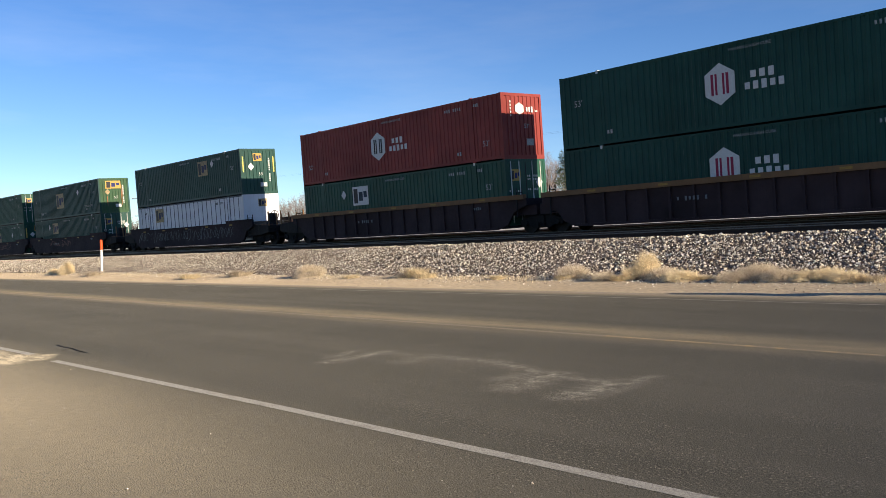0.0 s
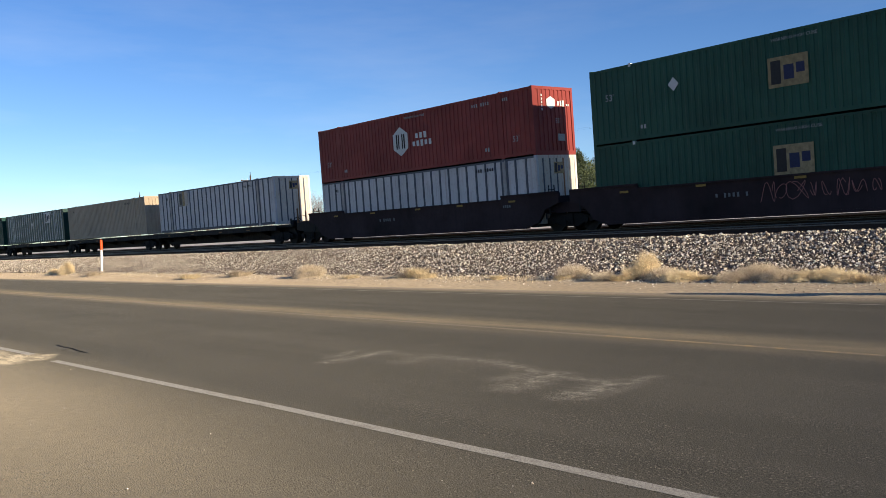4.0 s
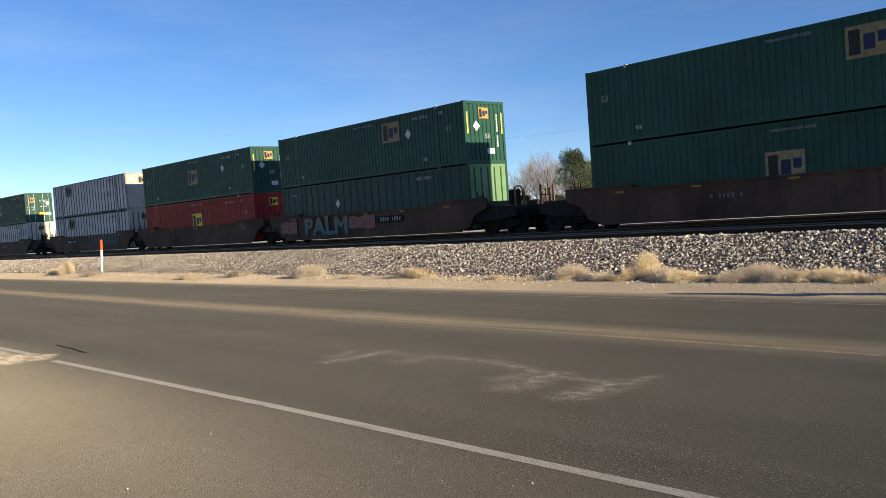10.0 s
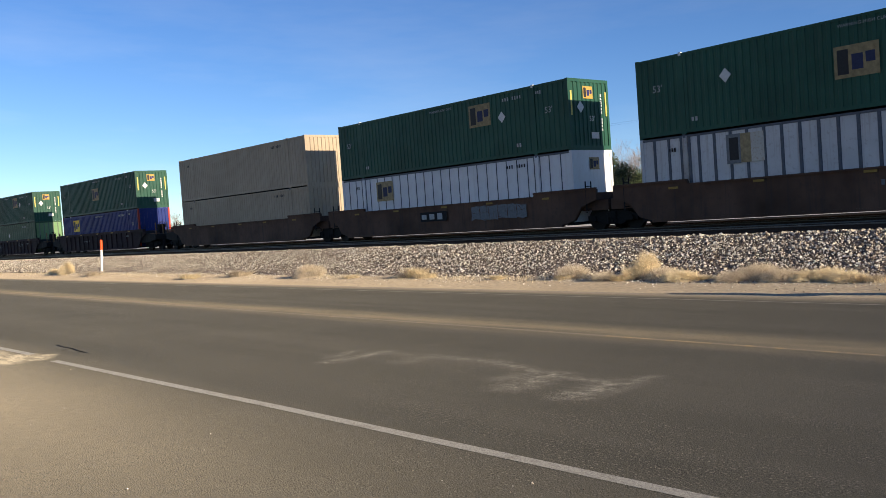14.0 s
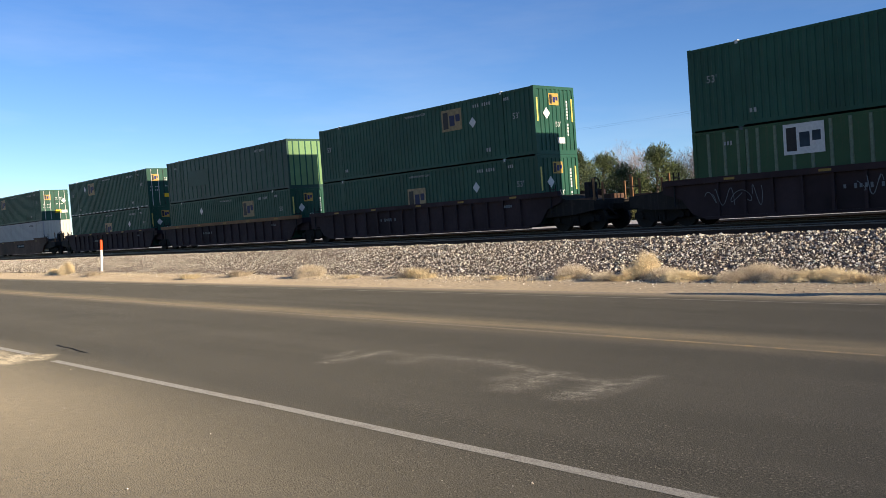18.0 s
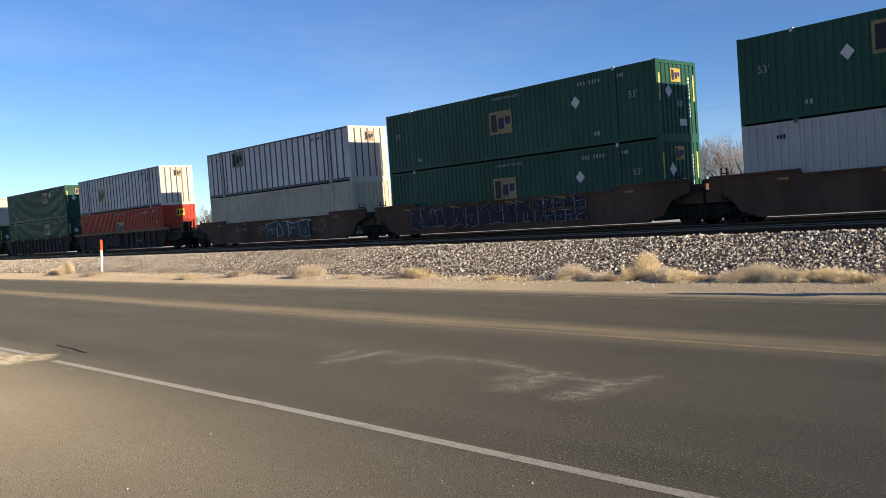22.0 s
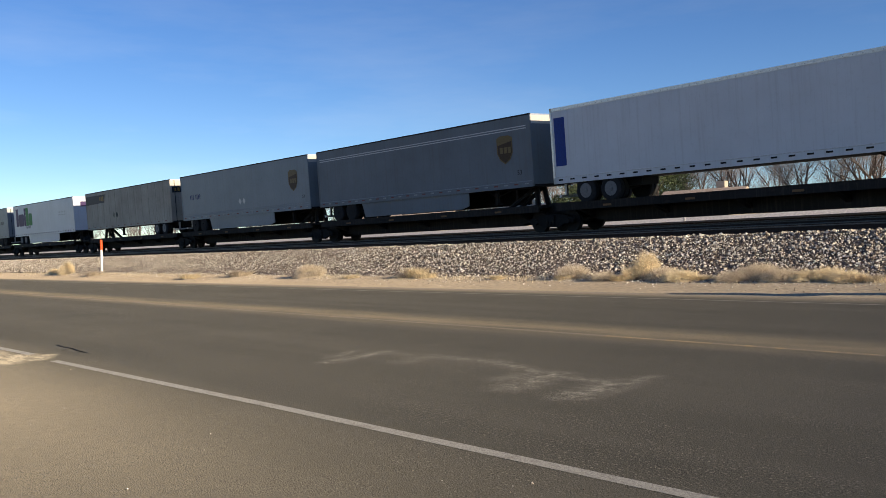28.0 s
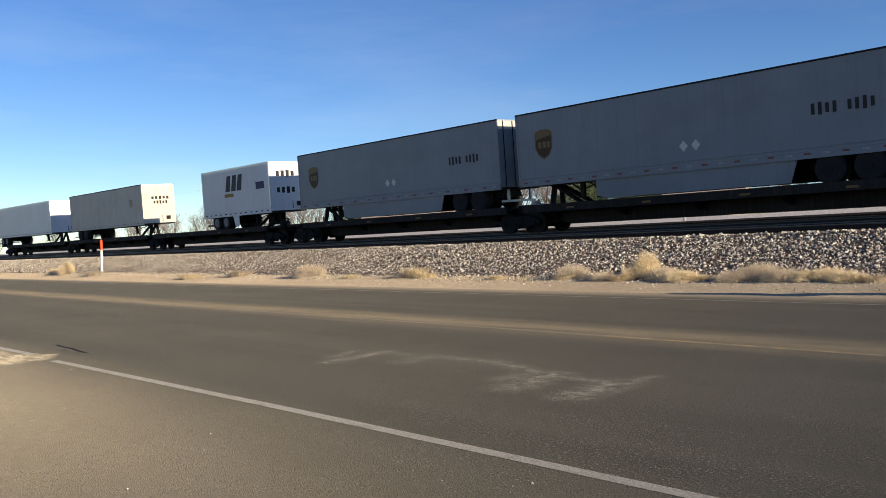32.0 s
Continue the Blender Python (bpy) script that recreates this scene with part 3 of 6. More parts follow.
def bars_mark(parent, x, z, y, w, h, n, material, end=False, name="stencil"):
    """Writing too small to read: a row of short bars."""
    def g(bm):
        p = w / n
        for i in range(n):
            if (i * 7 + n) % 5 == 0 and n > 5:
                continue
            hh = h * (0.75 + 0.25 * ((i * 13) % 3) / 2)
            box(bm, -w / 2 + i * p, -w / 2 + i * p + p * (0.5 if n > 5 else 0.62), -hh / 2, hh / 2, 0, 0.003)
    at = (Matrix.Translation((y, x, z)) @ FRONT) if end else (Matrix.Translation((x, y, z)) @ SIDE)
    part(name, mesh("bars%g_%g_%d" % (w, h, n), g), material, parent, at=at)["kind"] = "stuff"


def words(parent, txt, x, z, y, size, material, end=False, slant=0, wide=1.0):
    at = (Matrix.Translation((y, x, z)) @ FRONT) if end else (Matrix.Translation((x, y, z)) @ SIDE)
    part("lettering", text_mesh(txt, size), material, parent, at=at @ pose(0, 0, 0, 0, 0, slant) @ Matrix.Diagonal((wide, 1, 1, 1)))["kind"] = "stuff"


def hexagon(parent, x, z, y, inner):
    def hexa(bm):
        prism(bm, [(0.66 * math.sin(a), 0.72 * math.cos(a)) for a in [math.pi / 3 * i for i in range(6)]], "z", 0, 0.004)
    at = Matrix.Translation((x, y, z)) @ SIDE
    h = part("hexagon_mark", mesh("hexagon", hexa), M["whiteprint"], parent, "white hexagon logo", at)

    def marks(bm):
        for x0, x1, z0, z1 in ((-0.34, -0.24, -0.36, 0.36), (-0.18, -0.1, -0.36, 0.36), (0.1, 0.18, -0.36, 0.36), (0.24, 0.34, -0.36, 0.36)):
            box(bm, x0, x1, z0, z1, 0.0035, 0.008)
    part("bar_mark", mesh("hex_marks", marks), inner, h)
    for dz, w, n in ((0.17, 0.95, 3), (-0.2, 1.5, 5)):
        bars_mark(parent, x + 1.62 + (0 if dz > 0 else 0.05), z + dz - 0.02, y, w, 0.3, n, M["whiteprint"], name="name_mark")


def container(name, col, s, up, style="corr", end="corr", emb=None, dia=None, hexa=None, marks=True, label="", rib=None, end_emb=None, posts=True, num=True, stripe=False, light=None, edge=None):
    """A 53-foot high-cube container; its middle at s along the train, its floor 'up' above the rails."""
    c = tagged(new(name), label=label, category="container", group="containers on the train")
    body = M[col]
    rail_m = M["rib_grey"] if (rib and col.startswith("white")) else body
    edge_m = M[edge] if edge else body
    sf = corr_side if style == "corr" else flat_side
    part("side_panel", mesh(style + "_side", sf), body, c)
    part("side_panel", mesh(style + "_side_far", mirrored(sf)), body, c)
    ef = corr_end if end == "corr" else flat_end
    # light: the leading end's own paint, usually brightened as by the sun
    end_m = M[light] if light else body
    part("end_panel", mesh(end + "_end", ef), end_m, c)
    part("end_panel", mesh("corr_end_far", mirrored(corr_end)), body, c)
    part("roof", mesh("roof", lambda bm: box(bm, -L2 + 0.1, L2 - 0.1, -W2 + 0.07, W2 - 0.07, HC - 0.08, HC - 0.025)), body, c)
    part("floor", mesh("floor", lambda bm: box(bm, -L2 + 0.1, L2 - 0.1, -W2 + 0.07, W2 - 0.07, 0.055, 0.18)), M["dark"], c)
    for y in (-1, 1):
        k = "n" if y < 0 else "f"
        a, b = sorted((y * W2, y * (W2 - 0.1)))
        part("top_rail", mesh("top_rail" + k, lambda bm: box(bm, -L2 + 0.13, L2 - 0.13, a, b, HC - 0.1, HC - 0.02)), rail_m, c)
        part("bottom_rail", mesh("bottom_rail" + k, lambda bm: box(bm, -L2 + 0.13, L2 - 0.13, a, b, 0.05, 0.18)), rail_m, c)
        for x in (-1, 1):
            x0, x1 = sorted((x * L2, x * (L2 - 0.13)))
            p0, p1 = sorted((y * W2, y * (W2 - 0.13)))
            part("corner_post", mesh("corner_post%s%d" % (k, x), lambda bm: box(bm, x0, x1, p0, p1, 0.0, HC)), edge_m if x > 0 or edge == "red" else body, c)
            if posts:
                l0, l1 = x * 6.096 - 0.1, x * 6.096 + 0.1
                q0, q1 = sorted((y * (W2 + 0.002), y * (W2 - 0.06)))
                part("lift_post", mesh("lift_post%s%d" % (k, x), lambda bm: box(bm, l0, l1, q0, q1, 0.0, HC - 0.06)), M["stained_post"] if rib == "rib_grey" and col.startswith("white") else body, c)
                part("lifting_casting", mesh("casting%s%d" % (k, x), lambda bm: box(bm, l0 + 0.04, l1 - 0.05, min(y * (W2 + 0.006), y * (W2 - 0.12)), max(y * (W2 + 0.006), y * (W2 - 0.12)), HC - 0.11, HC + 0.015)), M["whiteprint"] if (style == "corr" and num and col not in ("tan", "faded_red")) else (body if col == "faded_red" else M["rib_grey"]), c)
    for x in (-1, 1):
        x0, x1 = sorted((x * L2, x * (L2 - 0.1)))
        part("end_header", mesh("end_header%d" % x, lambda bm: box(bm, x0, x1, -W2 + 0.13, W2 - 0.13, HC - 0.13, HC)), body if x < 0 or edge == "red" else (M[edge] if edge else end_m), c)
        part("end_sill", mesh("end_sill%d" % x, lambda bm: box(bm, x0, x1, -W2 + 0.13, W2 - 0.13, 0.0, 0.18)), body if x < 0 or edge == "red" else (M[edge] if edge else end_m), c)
    Y = -W2 - 0.006
    if rib:
        n = 26
        rm = mesh("rib", lambda bm: prism(bm, [(-0.062, -W2 + 0.03), (-0.042, -W2), (0.042, -W2), (0.062, -W2 + 0.03)], "z", 0.18, HC - 0.1))
        thin = mesh("thin_rib", lambda bm: prism(bm, [(-0.016, -W2 + 0.03), (-0.01, -W2 + 0.004), (0.01, -W2 + 0.004), (0.016, -W2 + 0.03)], "z", 0.18, HC - 0.1))
        for i in range(1, n):
            x = -L2 + 2 * L2 * i / n
            if abs(abs(x) - 6.096) < 0.3:
                continue
            part("rib", thin if rib == "rib_thin" else rm, M["rib_grey"] if rib == "rib_thin" else M[rib], c, at=Matrix.Translation((x, 0, 0)))
        for x in (-6.26, -5.93, 5.93, 6.26):
            part("rib", thin if rib == "rib_thin" else rm, M["rib_grey"] if rib == "rib_thin" else M[rib], c, at=Matrix.Translation((x, 0, 0)))
        if end == "rib":
            er = mesh("end_rib", lambda bm: prism(bm, [(L2 - 0.03, -0.05), (L2 - 0.001, -0.03), (L2 - 0.001, 0.03), (L2 - 0.03, 0.05)], "z", 0.18, HC - 0.13))
            for i in range(1, 6):
                part("end_rib", er, M["rust"] if i == 4 and col == "white" else M[rib if rib != "rib_thin" else "rib_grey"], c, at=Matrix.Translation((0, -W2 + 2 * W2 * i / 6, 0)))
    if end == "doors":
        for y in (-0.95, -0.42, 0.42, 0.95):
            part("lock_rod", mesh("lock_rod", lambda bm: tube(bm, (L2 + 0.0, 0, 0.1), (L2 + 0.0, 0, HC - 0.08), 0.022)), M["whiteprint"], c, at=Matrix.Translation((0, y, 0)))
        part("door_seam", mesh("door_seam", lambda bm: box(bm, L2 - 0.03, L2 - 0.012, -0.02, 0.02, 0.18, HC - 0.13)), M["dark"], c)
        for z, y, w in ((1.5, -0.7, 0.8), (1.25, -0.7, 0.8), (2.15, 0.45, 0.7), (2.0, 0.45, 0.7), (1.55, 0.45, 0.7)):
            bars_mark(c, y, z, L2 - 0.016, w, 0.1, 6, M["whiteprint"], True)
        part("warning_sticker", mesh("warn1", lambda bm: box(bm, -0.3, 0.3, -0.14, 0.14, 0, 0.004)), M["yellow"], c, "yellow warning sticker", Matrix.Translation((L2 - 0.017, 0.25, 0.85)) @ FRONT)
        part("data_plate", mesh("warn2", lambda bm: box(bm, -0.28, 0.28, -0.14, 0.14, 0, 0.004)), M["whiteprint"], c, "", Matrix.Translation((L2 - 0.017, 0.85, 0.82)) @ FRONT)
        emblem(c, -0.65, 2.2, L2 - 0.014, 1, "fresh", True)
        diamond(c, 0.85, 1.85, L2 - 0.014, M["whiteprint"], True)
    if stripe:
        worn = stripe == "worn"
        for y, z0, z1 in () if worn else ((-W2 + 0.19, 1.35, 2.45), (W2 - 0.19, 1.35, 2.45)):
            part("yellow_stripe", mesh("stripe", lambda bm: box(bm, -0.045, 0.045, -0.5, 0.5, 0, 0.004)), M["stripe"], c, "faded reflective yellow stripe", Matrix.Translation((L2 - 0.005, y, (z0 + z1) / 2)) @ FRONT)
        diamond(c, -0.55, 1.75, L2 - 0.002, M["orange_old"] if worn else M["whiteprint"], True)
        for y, z0, z1 in ((-0.6, 0.75, 1.4), (0.62, 0.75, 2.4), (0.72, 1.2, 2.3)) if worn else ():
            part("rust_streak", mesh("rust_streak%g" % y, lambda bm: prism(bm, [(-0.02, z0), (0.015, z0 - 0.2), (0.045, z0 + 0.1), (0.03, z1), (-0.03, z1)], "z", 0, 0.003)), M["rust"], c, "rust streak", Matrix.Translation((L2 - 0.004, y, 0)) @ FRONT)
        words(c, "53'", 0.15, 1.28, L2 - 0.002, 0.3, M["whiteprint"], True)
        part("data_plate", mesh("warn3", lambda bm: box(bm, -0.24, 0.24, -0.13, 0.13, 0, 0.004)), M["whiteprint"], c, "", Matrix.Translation((L2 - 0.003, 0.3, 0.6)) @ FRONT)

        def column(bm):
            for i in range(11):
                if i != 4:
                    box(bm, -0.045, 0.045, -0.75 + i * 0.14, -0.65 + i * 0.14, 0, 0.003)
        part("stencil", mesh("column", column), M["whiteprint"], c, at=Matrix.Translation((L2 - 0.003, 0.78, 1.55)) @ FRONT)["kind"] = "stuff"
    if end_emb:
        emblem(c, 0.1 if not stripe else -0.05, 2.35, L2 + 0.001, (2.1, 1.3) if stripe == "worn" else 1, end_emb, True)
    if emb:
        emblem(c, emb[0], emb[1] - (3.262 if up > 3 else up), Y, emb[3] if len(emb) > 3 else 1, emb[2])
    if dia:
        diamond(c, dia[0], dia[1] - (3.262 if up > 3 else up), Y, M[dia[2]] if len(dia) > 2 else M["whiteprint"])
    if hexa:
        hexagon(c, hexa[0], hexa[1] - (3.262 if up > 3 else up), Y, M[hexa[2]])
        if col == "faded_red":
            part("end_hexagon", mesh("end_hexagon", lambda bm: prism(bm, [(0.31 * math.sin(a), 0.27 * math.cos(a)) for a in [math.pi / 3 * i for i in range(6)]], "z", 0, 0.004)), M["whiteprint"], c, "white hexagon logo", Matrix.Translation((L2 - 0.002, -0.15, 2.22)) @ FRONT)
            bars_mark(c, 0.52, 2.2, L2 - 0.002, 0.5, 0.26, 3, M["whiteprint"], True)
            bars_mark(c, 0.95, 2.14, L2 - 0.002, 0.22, 0.1, 2, M["whiteprint"], True)
            part("stencil", mesh("end_column", lambda bm: [box(bm, -0.035, 0.035, -0.33 + i * 0.15, -0.24 + i * 0.15, 0, 0.003) for i in range(5)]), M["whiteprint"], c, at=Matrix.Translation((L2 - 0.002, -0.72, 2.2)) @ FRONT)["kind"] = "stuff"
            words(c, "53'", 0.25, 1.45, L2 - 0.002, 0.28, M["stencil"], True)
            part("data_plate", mesh("end_plate", lambda bm: box(bm, -0.22, 0.22, -0.15, 0.15, 0, 0.004)), M["stencil"], c, "", Matrix.Translation((L2 - 0.003, 0.42, 0.75)) @ FRONT)
    if marks:
        ink = M["stencil"] if col not in ("white", "white_plain", "lightgrey", "tan") else M["ink"]
        bars_mark(c, 5.0, 2.52, Y, 1.3, 0.16, 9, ink)
        if style == "corr" and col not in ("tan", "lightgrey"):
            words(c, "53'", 6.95, 0.78 if col == "faded_red" else 1.75, Y, 0.36, ink)
            words(c, "53'", -7.1, 1.75 if up > 3 and col != "faded_red" else 0.95, Y, 0.36, ink)
            words(c, "WARNING HIGH CUBE", 0.3, 2.62, Y, 0.15, ink)
            bars_mark(c, 5.2, 0.5, Y, 0.32, 0.2, 2, ink)
            bars_mark(c, -5.6, 0.5, Y, 0.3, 0.18, 2, ink)
            bars_mark(c, 6.45, 2.55, Y, 0.34, 0.15, 3, ink)
        else:
            bars_mark(c, -6.6, 2.4, Y, 0.34, 0.15, 3, ink)
    MOVING.append((c, s, up))
    return c


# ======== wells, spines, trucks ========
def truck(parent, x):
    """A two-axle truck: four wheels with axles, two cast side frames with springs, a bolster."""
    t = part("truck_bolster", mesh("bolster", lambda bm: box(bm, -0.22, 0.22, -1.15, 1.15, 0.42, 0.72), bev=0.03), M["truck"], parent, at=Matrix.Translation((x, 0, 0)))

    def frame_(bm):
        prism(bm, [(-1.2, 0.36), (-1.2, 0.56), (-0.6, 0.74), (0.6, 0.74), (1.2, 0.56), (1.2, 0.36), (0.75, 0.36), (0.45, 0.2), (-0.45, 0.2), (-0.75, 0.36)], "y", -1.08, -0.94)
        for sx in (-0.89, 0.89):
            tube(bm, (sx, -1.14, 0.44), (sx, -0.9, 0.44), 0.13, n=10)
        for sx in (-0.16, 0, 0.16):
            tube(bm, (sx, -1.1, 0.26), (sx, -1.1, 0.5), 0.07, n=8)
    part("side_frame", mesh("side_frame", frame_), M["truck"], t)
    part("side_frame", mesh("side_frame_far", mirrored(frame_)), M["truck"], t)

    def wheels(bm):
        for y in (-1, 1):
            tube(bm, (0, y * 0.69, 0.44), (0, y * 0.82, 0.44), 0.455, n=28)
            tube(bm, (0, y * 0.655, 0.44), (0, y * 0.69, 0.44), 0.485, n=28)
        tube(bm, (0, -0.7, 0.44), (0, 0.7, 0.44), 0.085, n=10)
    for sx in (-0.89, 0.89):
        part("wheel_set", mesh("wheel_set", wheels), M["wheel"], t, at=Matrix.Translation((sx, 0, 0)))
    return t


def hose_gear(parent, x, sgn, wheel=True, tall=True):
    """End platform: coupler, cross plate, brake wheel, grab irons and posts."""
    part("end_platform", mesh("platform%d" % sgn, lambda bm: (box(bm, *sorted((-0.1 * sgn, 1.2 * sgn)), -1.3, 1.3, 1.02, 1.16), box(bm, *sorted((0.0, 0.9 * sgn)), -0.45, 0.45, 0.72, 1.02))), parent.get("frame_mat_ob") or M["spine"], parent, at=Matrix.Translation((x, 0, 0)))
    part("coupler", mesh("coupler%d" % sgn, lambda bm: (box(bm, *sorted((0.8 * sgn, 1.9 * sgn)), -0.1, 0.1, 0.78, 1.0), box(bm, *sorted((1.7 * sgn, 2.1 * sgn)), -0.19, 0.19, 0.7, 1.05)), bev=0.015), M["truck"], parent, at=Matrix.Translation((x, 0, 0)))

    posts = ((-1.25, 0.95), (-0.7, 0.8), (0.75, 0.8), (1.25, 0.95)) if tall else ((-1.25, 0.4), (1.25, 0.4))
    for y, up in posts:
        part("grab_post", mesh("grab_post%g" % up, lambda bm: box(bm, -0.035, 0.035, -0.03, 0.03, 1.1, 1.1 + up)), M["well_tan"] if tall else M["dark"], parent, at=Matrix.Translation((x + 1.12 * sgn, y, 0)))
    for y in (-1.25, 0.75) if tall else ():
        part("grab_rail", mesh("grab_rail", lambda bm: tube(bm, (0, 0, 1.6), (0, 0.5, 1.6), 0.022, n=6)), M["dark"], parent, at=Matrix.Translation((x + 1.12 * sgn, y, 0)))
    if tall:
        part("step_plate", mesh("step_plate%d" % sgn, lambda bm: box(bm, *sorted((0.25 * sgn, 0.95 * sgn)), -1.32, -0.85, 1.16, 1.3), bev=0.015), M["well_brown"], parent, at=Matrix.Translation((x, 0, 0)))
        part("equipment_box", mesh("equipment_box%d" % sgn, lambda bm: box(bm, *sorted((0.35 * sgn, 0.75 * sgn)), 0.3, 1.2, 1.16, 1.42), bev=0.015), M["well_brown"], parent, at=Matrix.Translation((x, 0, 0)))
    part("uncoupling_lever", mesh("lever%d" % sgn, lambda bm: tube(bm, (1.15 * sgn, -0.6, 0.95), (1.5 * sgn, -0.35, 0.55), 0.03, n=6)), M["dark"], parent, at=Matrix.Translation((x, 0, 0)))

    def hose(bm):
        pts = [Vector((sgn * (1.3 + 0.75 * t), 0.35, 0.85 - 1.5 * t * (1 - t) - 0.18 * t)) for t in [k / 6 for k in range(7)]]
        rings = [[bm.verts.new(p + Vector((0.03 * math.cos(a) * sgn, 0.03 * math.sin(a), 0.012 * math.cos(a)))) for a in [k * math.pi / 3 for k in range(6)]] for p in pts]
        for A, B in zip(rings, rings[1:]):
            for k in range(6):
                bm.faces.new((A[k], A[k - 1], B[k - 1], B[k]))
        bm.faces.new(rings[0])
        bm.faces.new(rings[-1][::-1])
    part("air_hose", mesh("air_hose%d" % sgn, hose), M["rubber"], parent, at=Matrix.Translation((x, 0, 0)))
    if wheel:
        top = 1.95 if tall else 1.4
        part("brake_stand", mesh("brake_stand%d%g" % (sgn, top), lambda bm: box(bm, *sorted((0.22 * sgn, 0.5 * sgn)), -0.75, -0.2, 1.1, top), bev=0.04), M["dark"], parent, at=Matrix.Translation((x, 0, 0)))

        def bw(bm):
            mid = top - 0.12
            pts = [Vector((0.6 * sgn, -0.48 + 0.27 * math.cos(a), mid + 0.27 * math.sin(a))) for a in [math.pi / 8 * i for i in range(16)]]
            for i in range(16):
                tube(bm, pts[i], pts[(i + 1) % 16], 0.025, n=5, caps=False)
            for i in (0, 4, 8, 12):
                tube(bm, pts[i], (0.56 * sgn, -0.48, mid), 0.018, n=4, caps=False)
            tube(bm, (0.48 * sgn, -0.48, mid), (0.6 * sgn, -0.48, mid), 0.06, n=8)
        part("brake_wheel", mesh("brake%d%g" % (sgn, top), bw), M["dark"], parent, at=Matrix.Translation((x, 0, 0)))


def well_car(s, kind, front, back, boxes, label, tag=None, spray=None, paint=None):
    """One well unit. front/back: 'a' where it shares a truck with its neighbour, 'c' where it ends in a coupler."""
    c = tagged(new("well_car"), label=label, category="freight car", group="cars of the train")
    mat = M[paint] if paint else M["well_brown"] if kind == "smooth" else M["well_dark"]
    half = 8.35

    def smooth_side(bm):
        top = [(-9.25, 1.20), (-9.25, 1.62), (-6.0, 1.66), (-5.95, 1.50), (5.95, 1.50), (6.0, 1.66), (9.25, 1.62), (9.25, 1.20)]
        bot = [(8.5, 0.95), (8.1, 0.42), (7.4, 0.24), (-7.4, 0.24), (-8.1, 0.42), (-8.5, 0.95)]
        prism(bm, top + bot, "y", -1.50, -1.36)

    def ribbed_side(bm):
        prism(bm, [(-9.25, 1.20), (-9.25, 1.50), (9.25, 1.50), (9.25, 1.20), (8.5, 0.95), (8.1, 0.42), (7.6, 0.24), (-7.6, 0.24), (-8.1, 0.42), (-8.5, 0.95)], "y", -1.44, -1.36)
    f = smooth_side if kind == "smooth" else ribbed_side
    part("side_wall", mesh("well_" + kind, f), mat, c)
    part("side_wall", mesh("well_far_" + kind, mirrored(f)), mat, c)
    for y in (-1, 1):
        a, b = sorted((y * 1.36, y * 1.56))
        part("bottom_chord", mesh("bottom_chord%d" % y, lambda bm: box(bm, -7.5, 7.5, a, b, 0.2, 0.3)), mat, c)
        if kind == "ribbed":
            part("top_chord", mesh("top_chord%d" % y, lambda bm: box(bm, -9.2, 9.2, a, b, 1.46, 1.66)), M["well_tan"] if tag == "tan" else mat, c)
            post_m = mesh("well_post%d" % y, lambda bm: box(bm, -0.05, 0.05, min(y * 1.43, y * 1.53), max(y * 1.43, y * 1.53), 0.3, 1.46))
            for i in range(-7, 8):
                part("side_post", post_m, mat, c, at=Matrix.Translation((i * 1.0, 0, 0)))
        else:
            cap = mesh("well_cap%d" % y, lambda bm: (box(bm, -9.2, -6.0, a, b, 1.6, 1.68), box(bm, 6.0, 9.2, a, b, 1.6, 1.68), box(bm, -5.9, 5.9, a, b, 1.46, 1.52)))
            part("top_chord", cap, mat, c)
    for x in (-7.8, -3.9, 0, 3.9, 7.8):
        part("floor_beam", mesh("floor_beam", lambda bm: box(bm, -0.2, 0.2, -1.37, 1.37, 0.24, 0.355)), M["dark"], c, at=Matrix.Translation((x, 0, 0)))
    for sgn, how in ((1, front), (-1, back)):
        a, b = sorted((8.3 * sgn, 9.6 * sgn))
        part("end_bulkhead", mesh("bulkhead%d" % sgn, lambda bm: (box(bm, a, b, -1.2, 1.2, 0.78, 1.2), box(bm, *sorted((8.3 * sgn, 8.45 * sgn)), -1.35, 1.35, 0.8, 1.5))), mat, c)
        if how == "c":
            truck(c, 9.65 * sgn)
            hose_gear(c, 9.7 * sgn, sgn, sgn > 0)
            part("truck_cover", mesh("cover%d" % sgn, lambda bm: prism(bm, [(8.2 * sgn, 0.6), (8.2 * sgn, 1.52), (8.9 * sgn, 1.46), (9.5 * sgn, 1.28), (10.85 * sgn, 1.2), (10.85 * sgn, 0.8), (9.9 * sgn, 0.66)], "y", -1.34, 1.34)), M["spine"], c)
        elif sgn < 0:
            truck(c, -9.68)
            part("joint_housing", mesh("joint", lambda bm: box(bm, -10.3, -9.0, -0.5, 0.5, 0.7, 1.25), bev=0.05), M["truck"], c)

        def ladder(bm):
            for y in (-1.48, -1.14):
                tube(bm, (8.75 * sgn, y, 0.7), (8.75 * sgn, y, 1.95), 0.025, n=6)
            for z in (0.85, 1.15, 1.45, 1.75):
                tube(bm, (8.75 * sgn, -1.48, z), (8.75 * sgn, -1.14, z), 0.02, n=6)
        part("ladder", mesh("ladder%d" % sgn, ladder), M["dark"], c)
    for x, w, h, z, n, m_ in boxes:
        if m_ == "plate":
            part("number_plate", mesh("nplate%g" % w, lambda bm: box(bm, -w / 2 - 0.1, w / 2 + 0.1, -h * 0.75, h * 0.75, 0, 0.004)), M["dark"], c, "", Matrix.Translation((x, -1.567, z)) @ SIDE)
            bars_mark(c, x, z, -1.572, w, h, n, M["spray_white"])
        else:
            bars_mark(c, x, z, -1.567, w, h, n, M[m_])
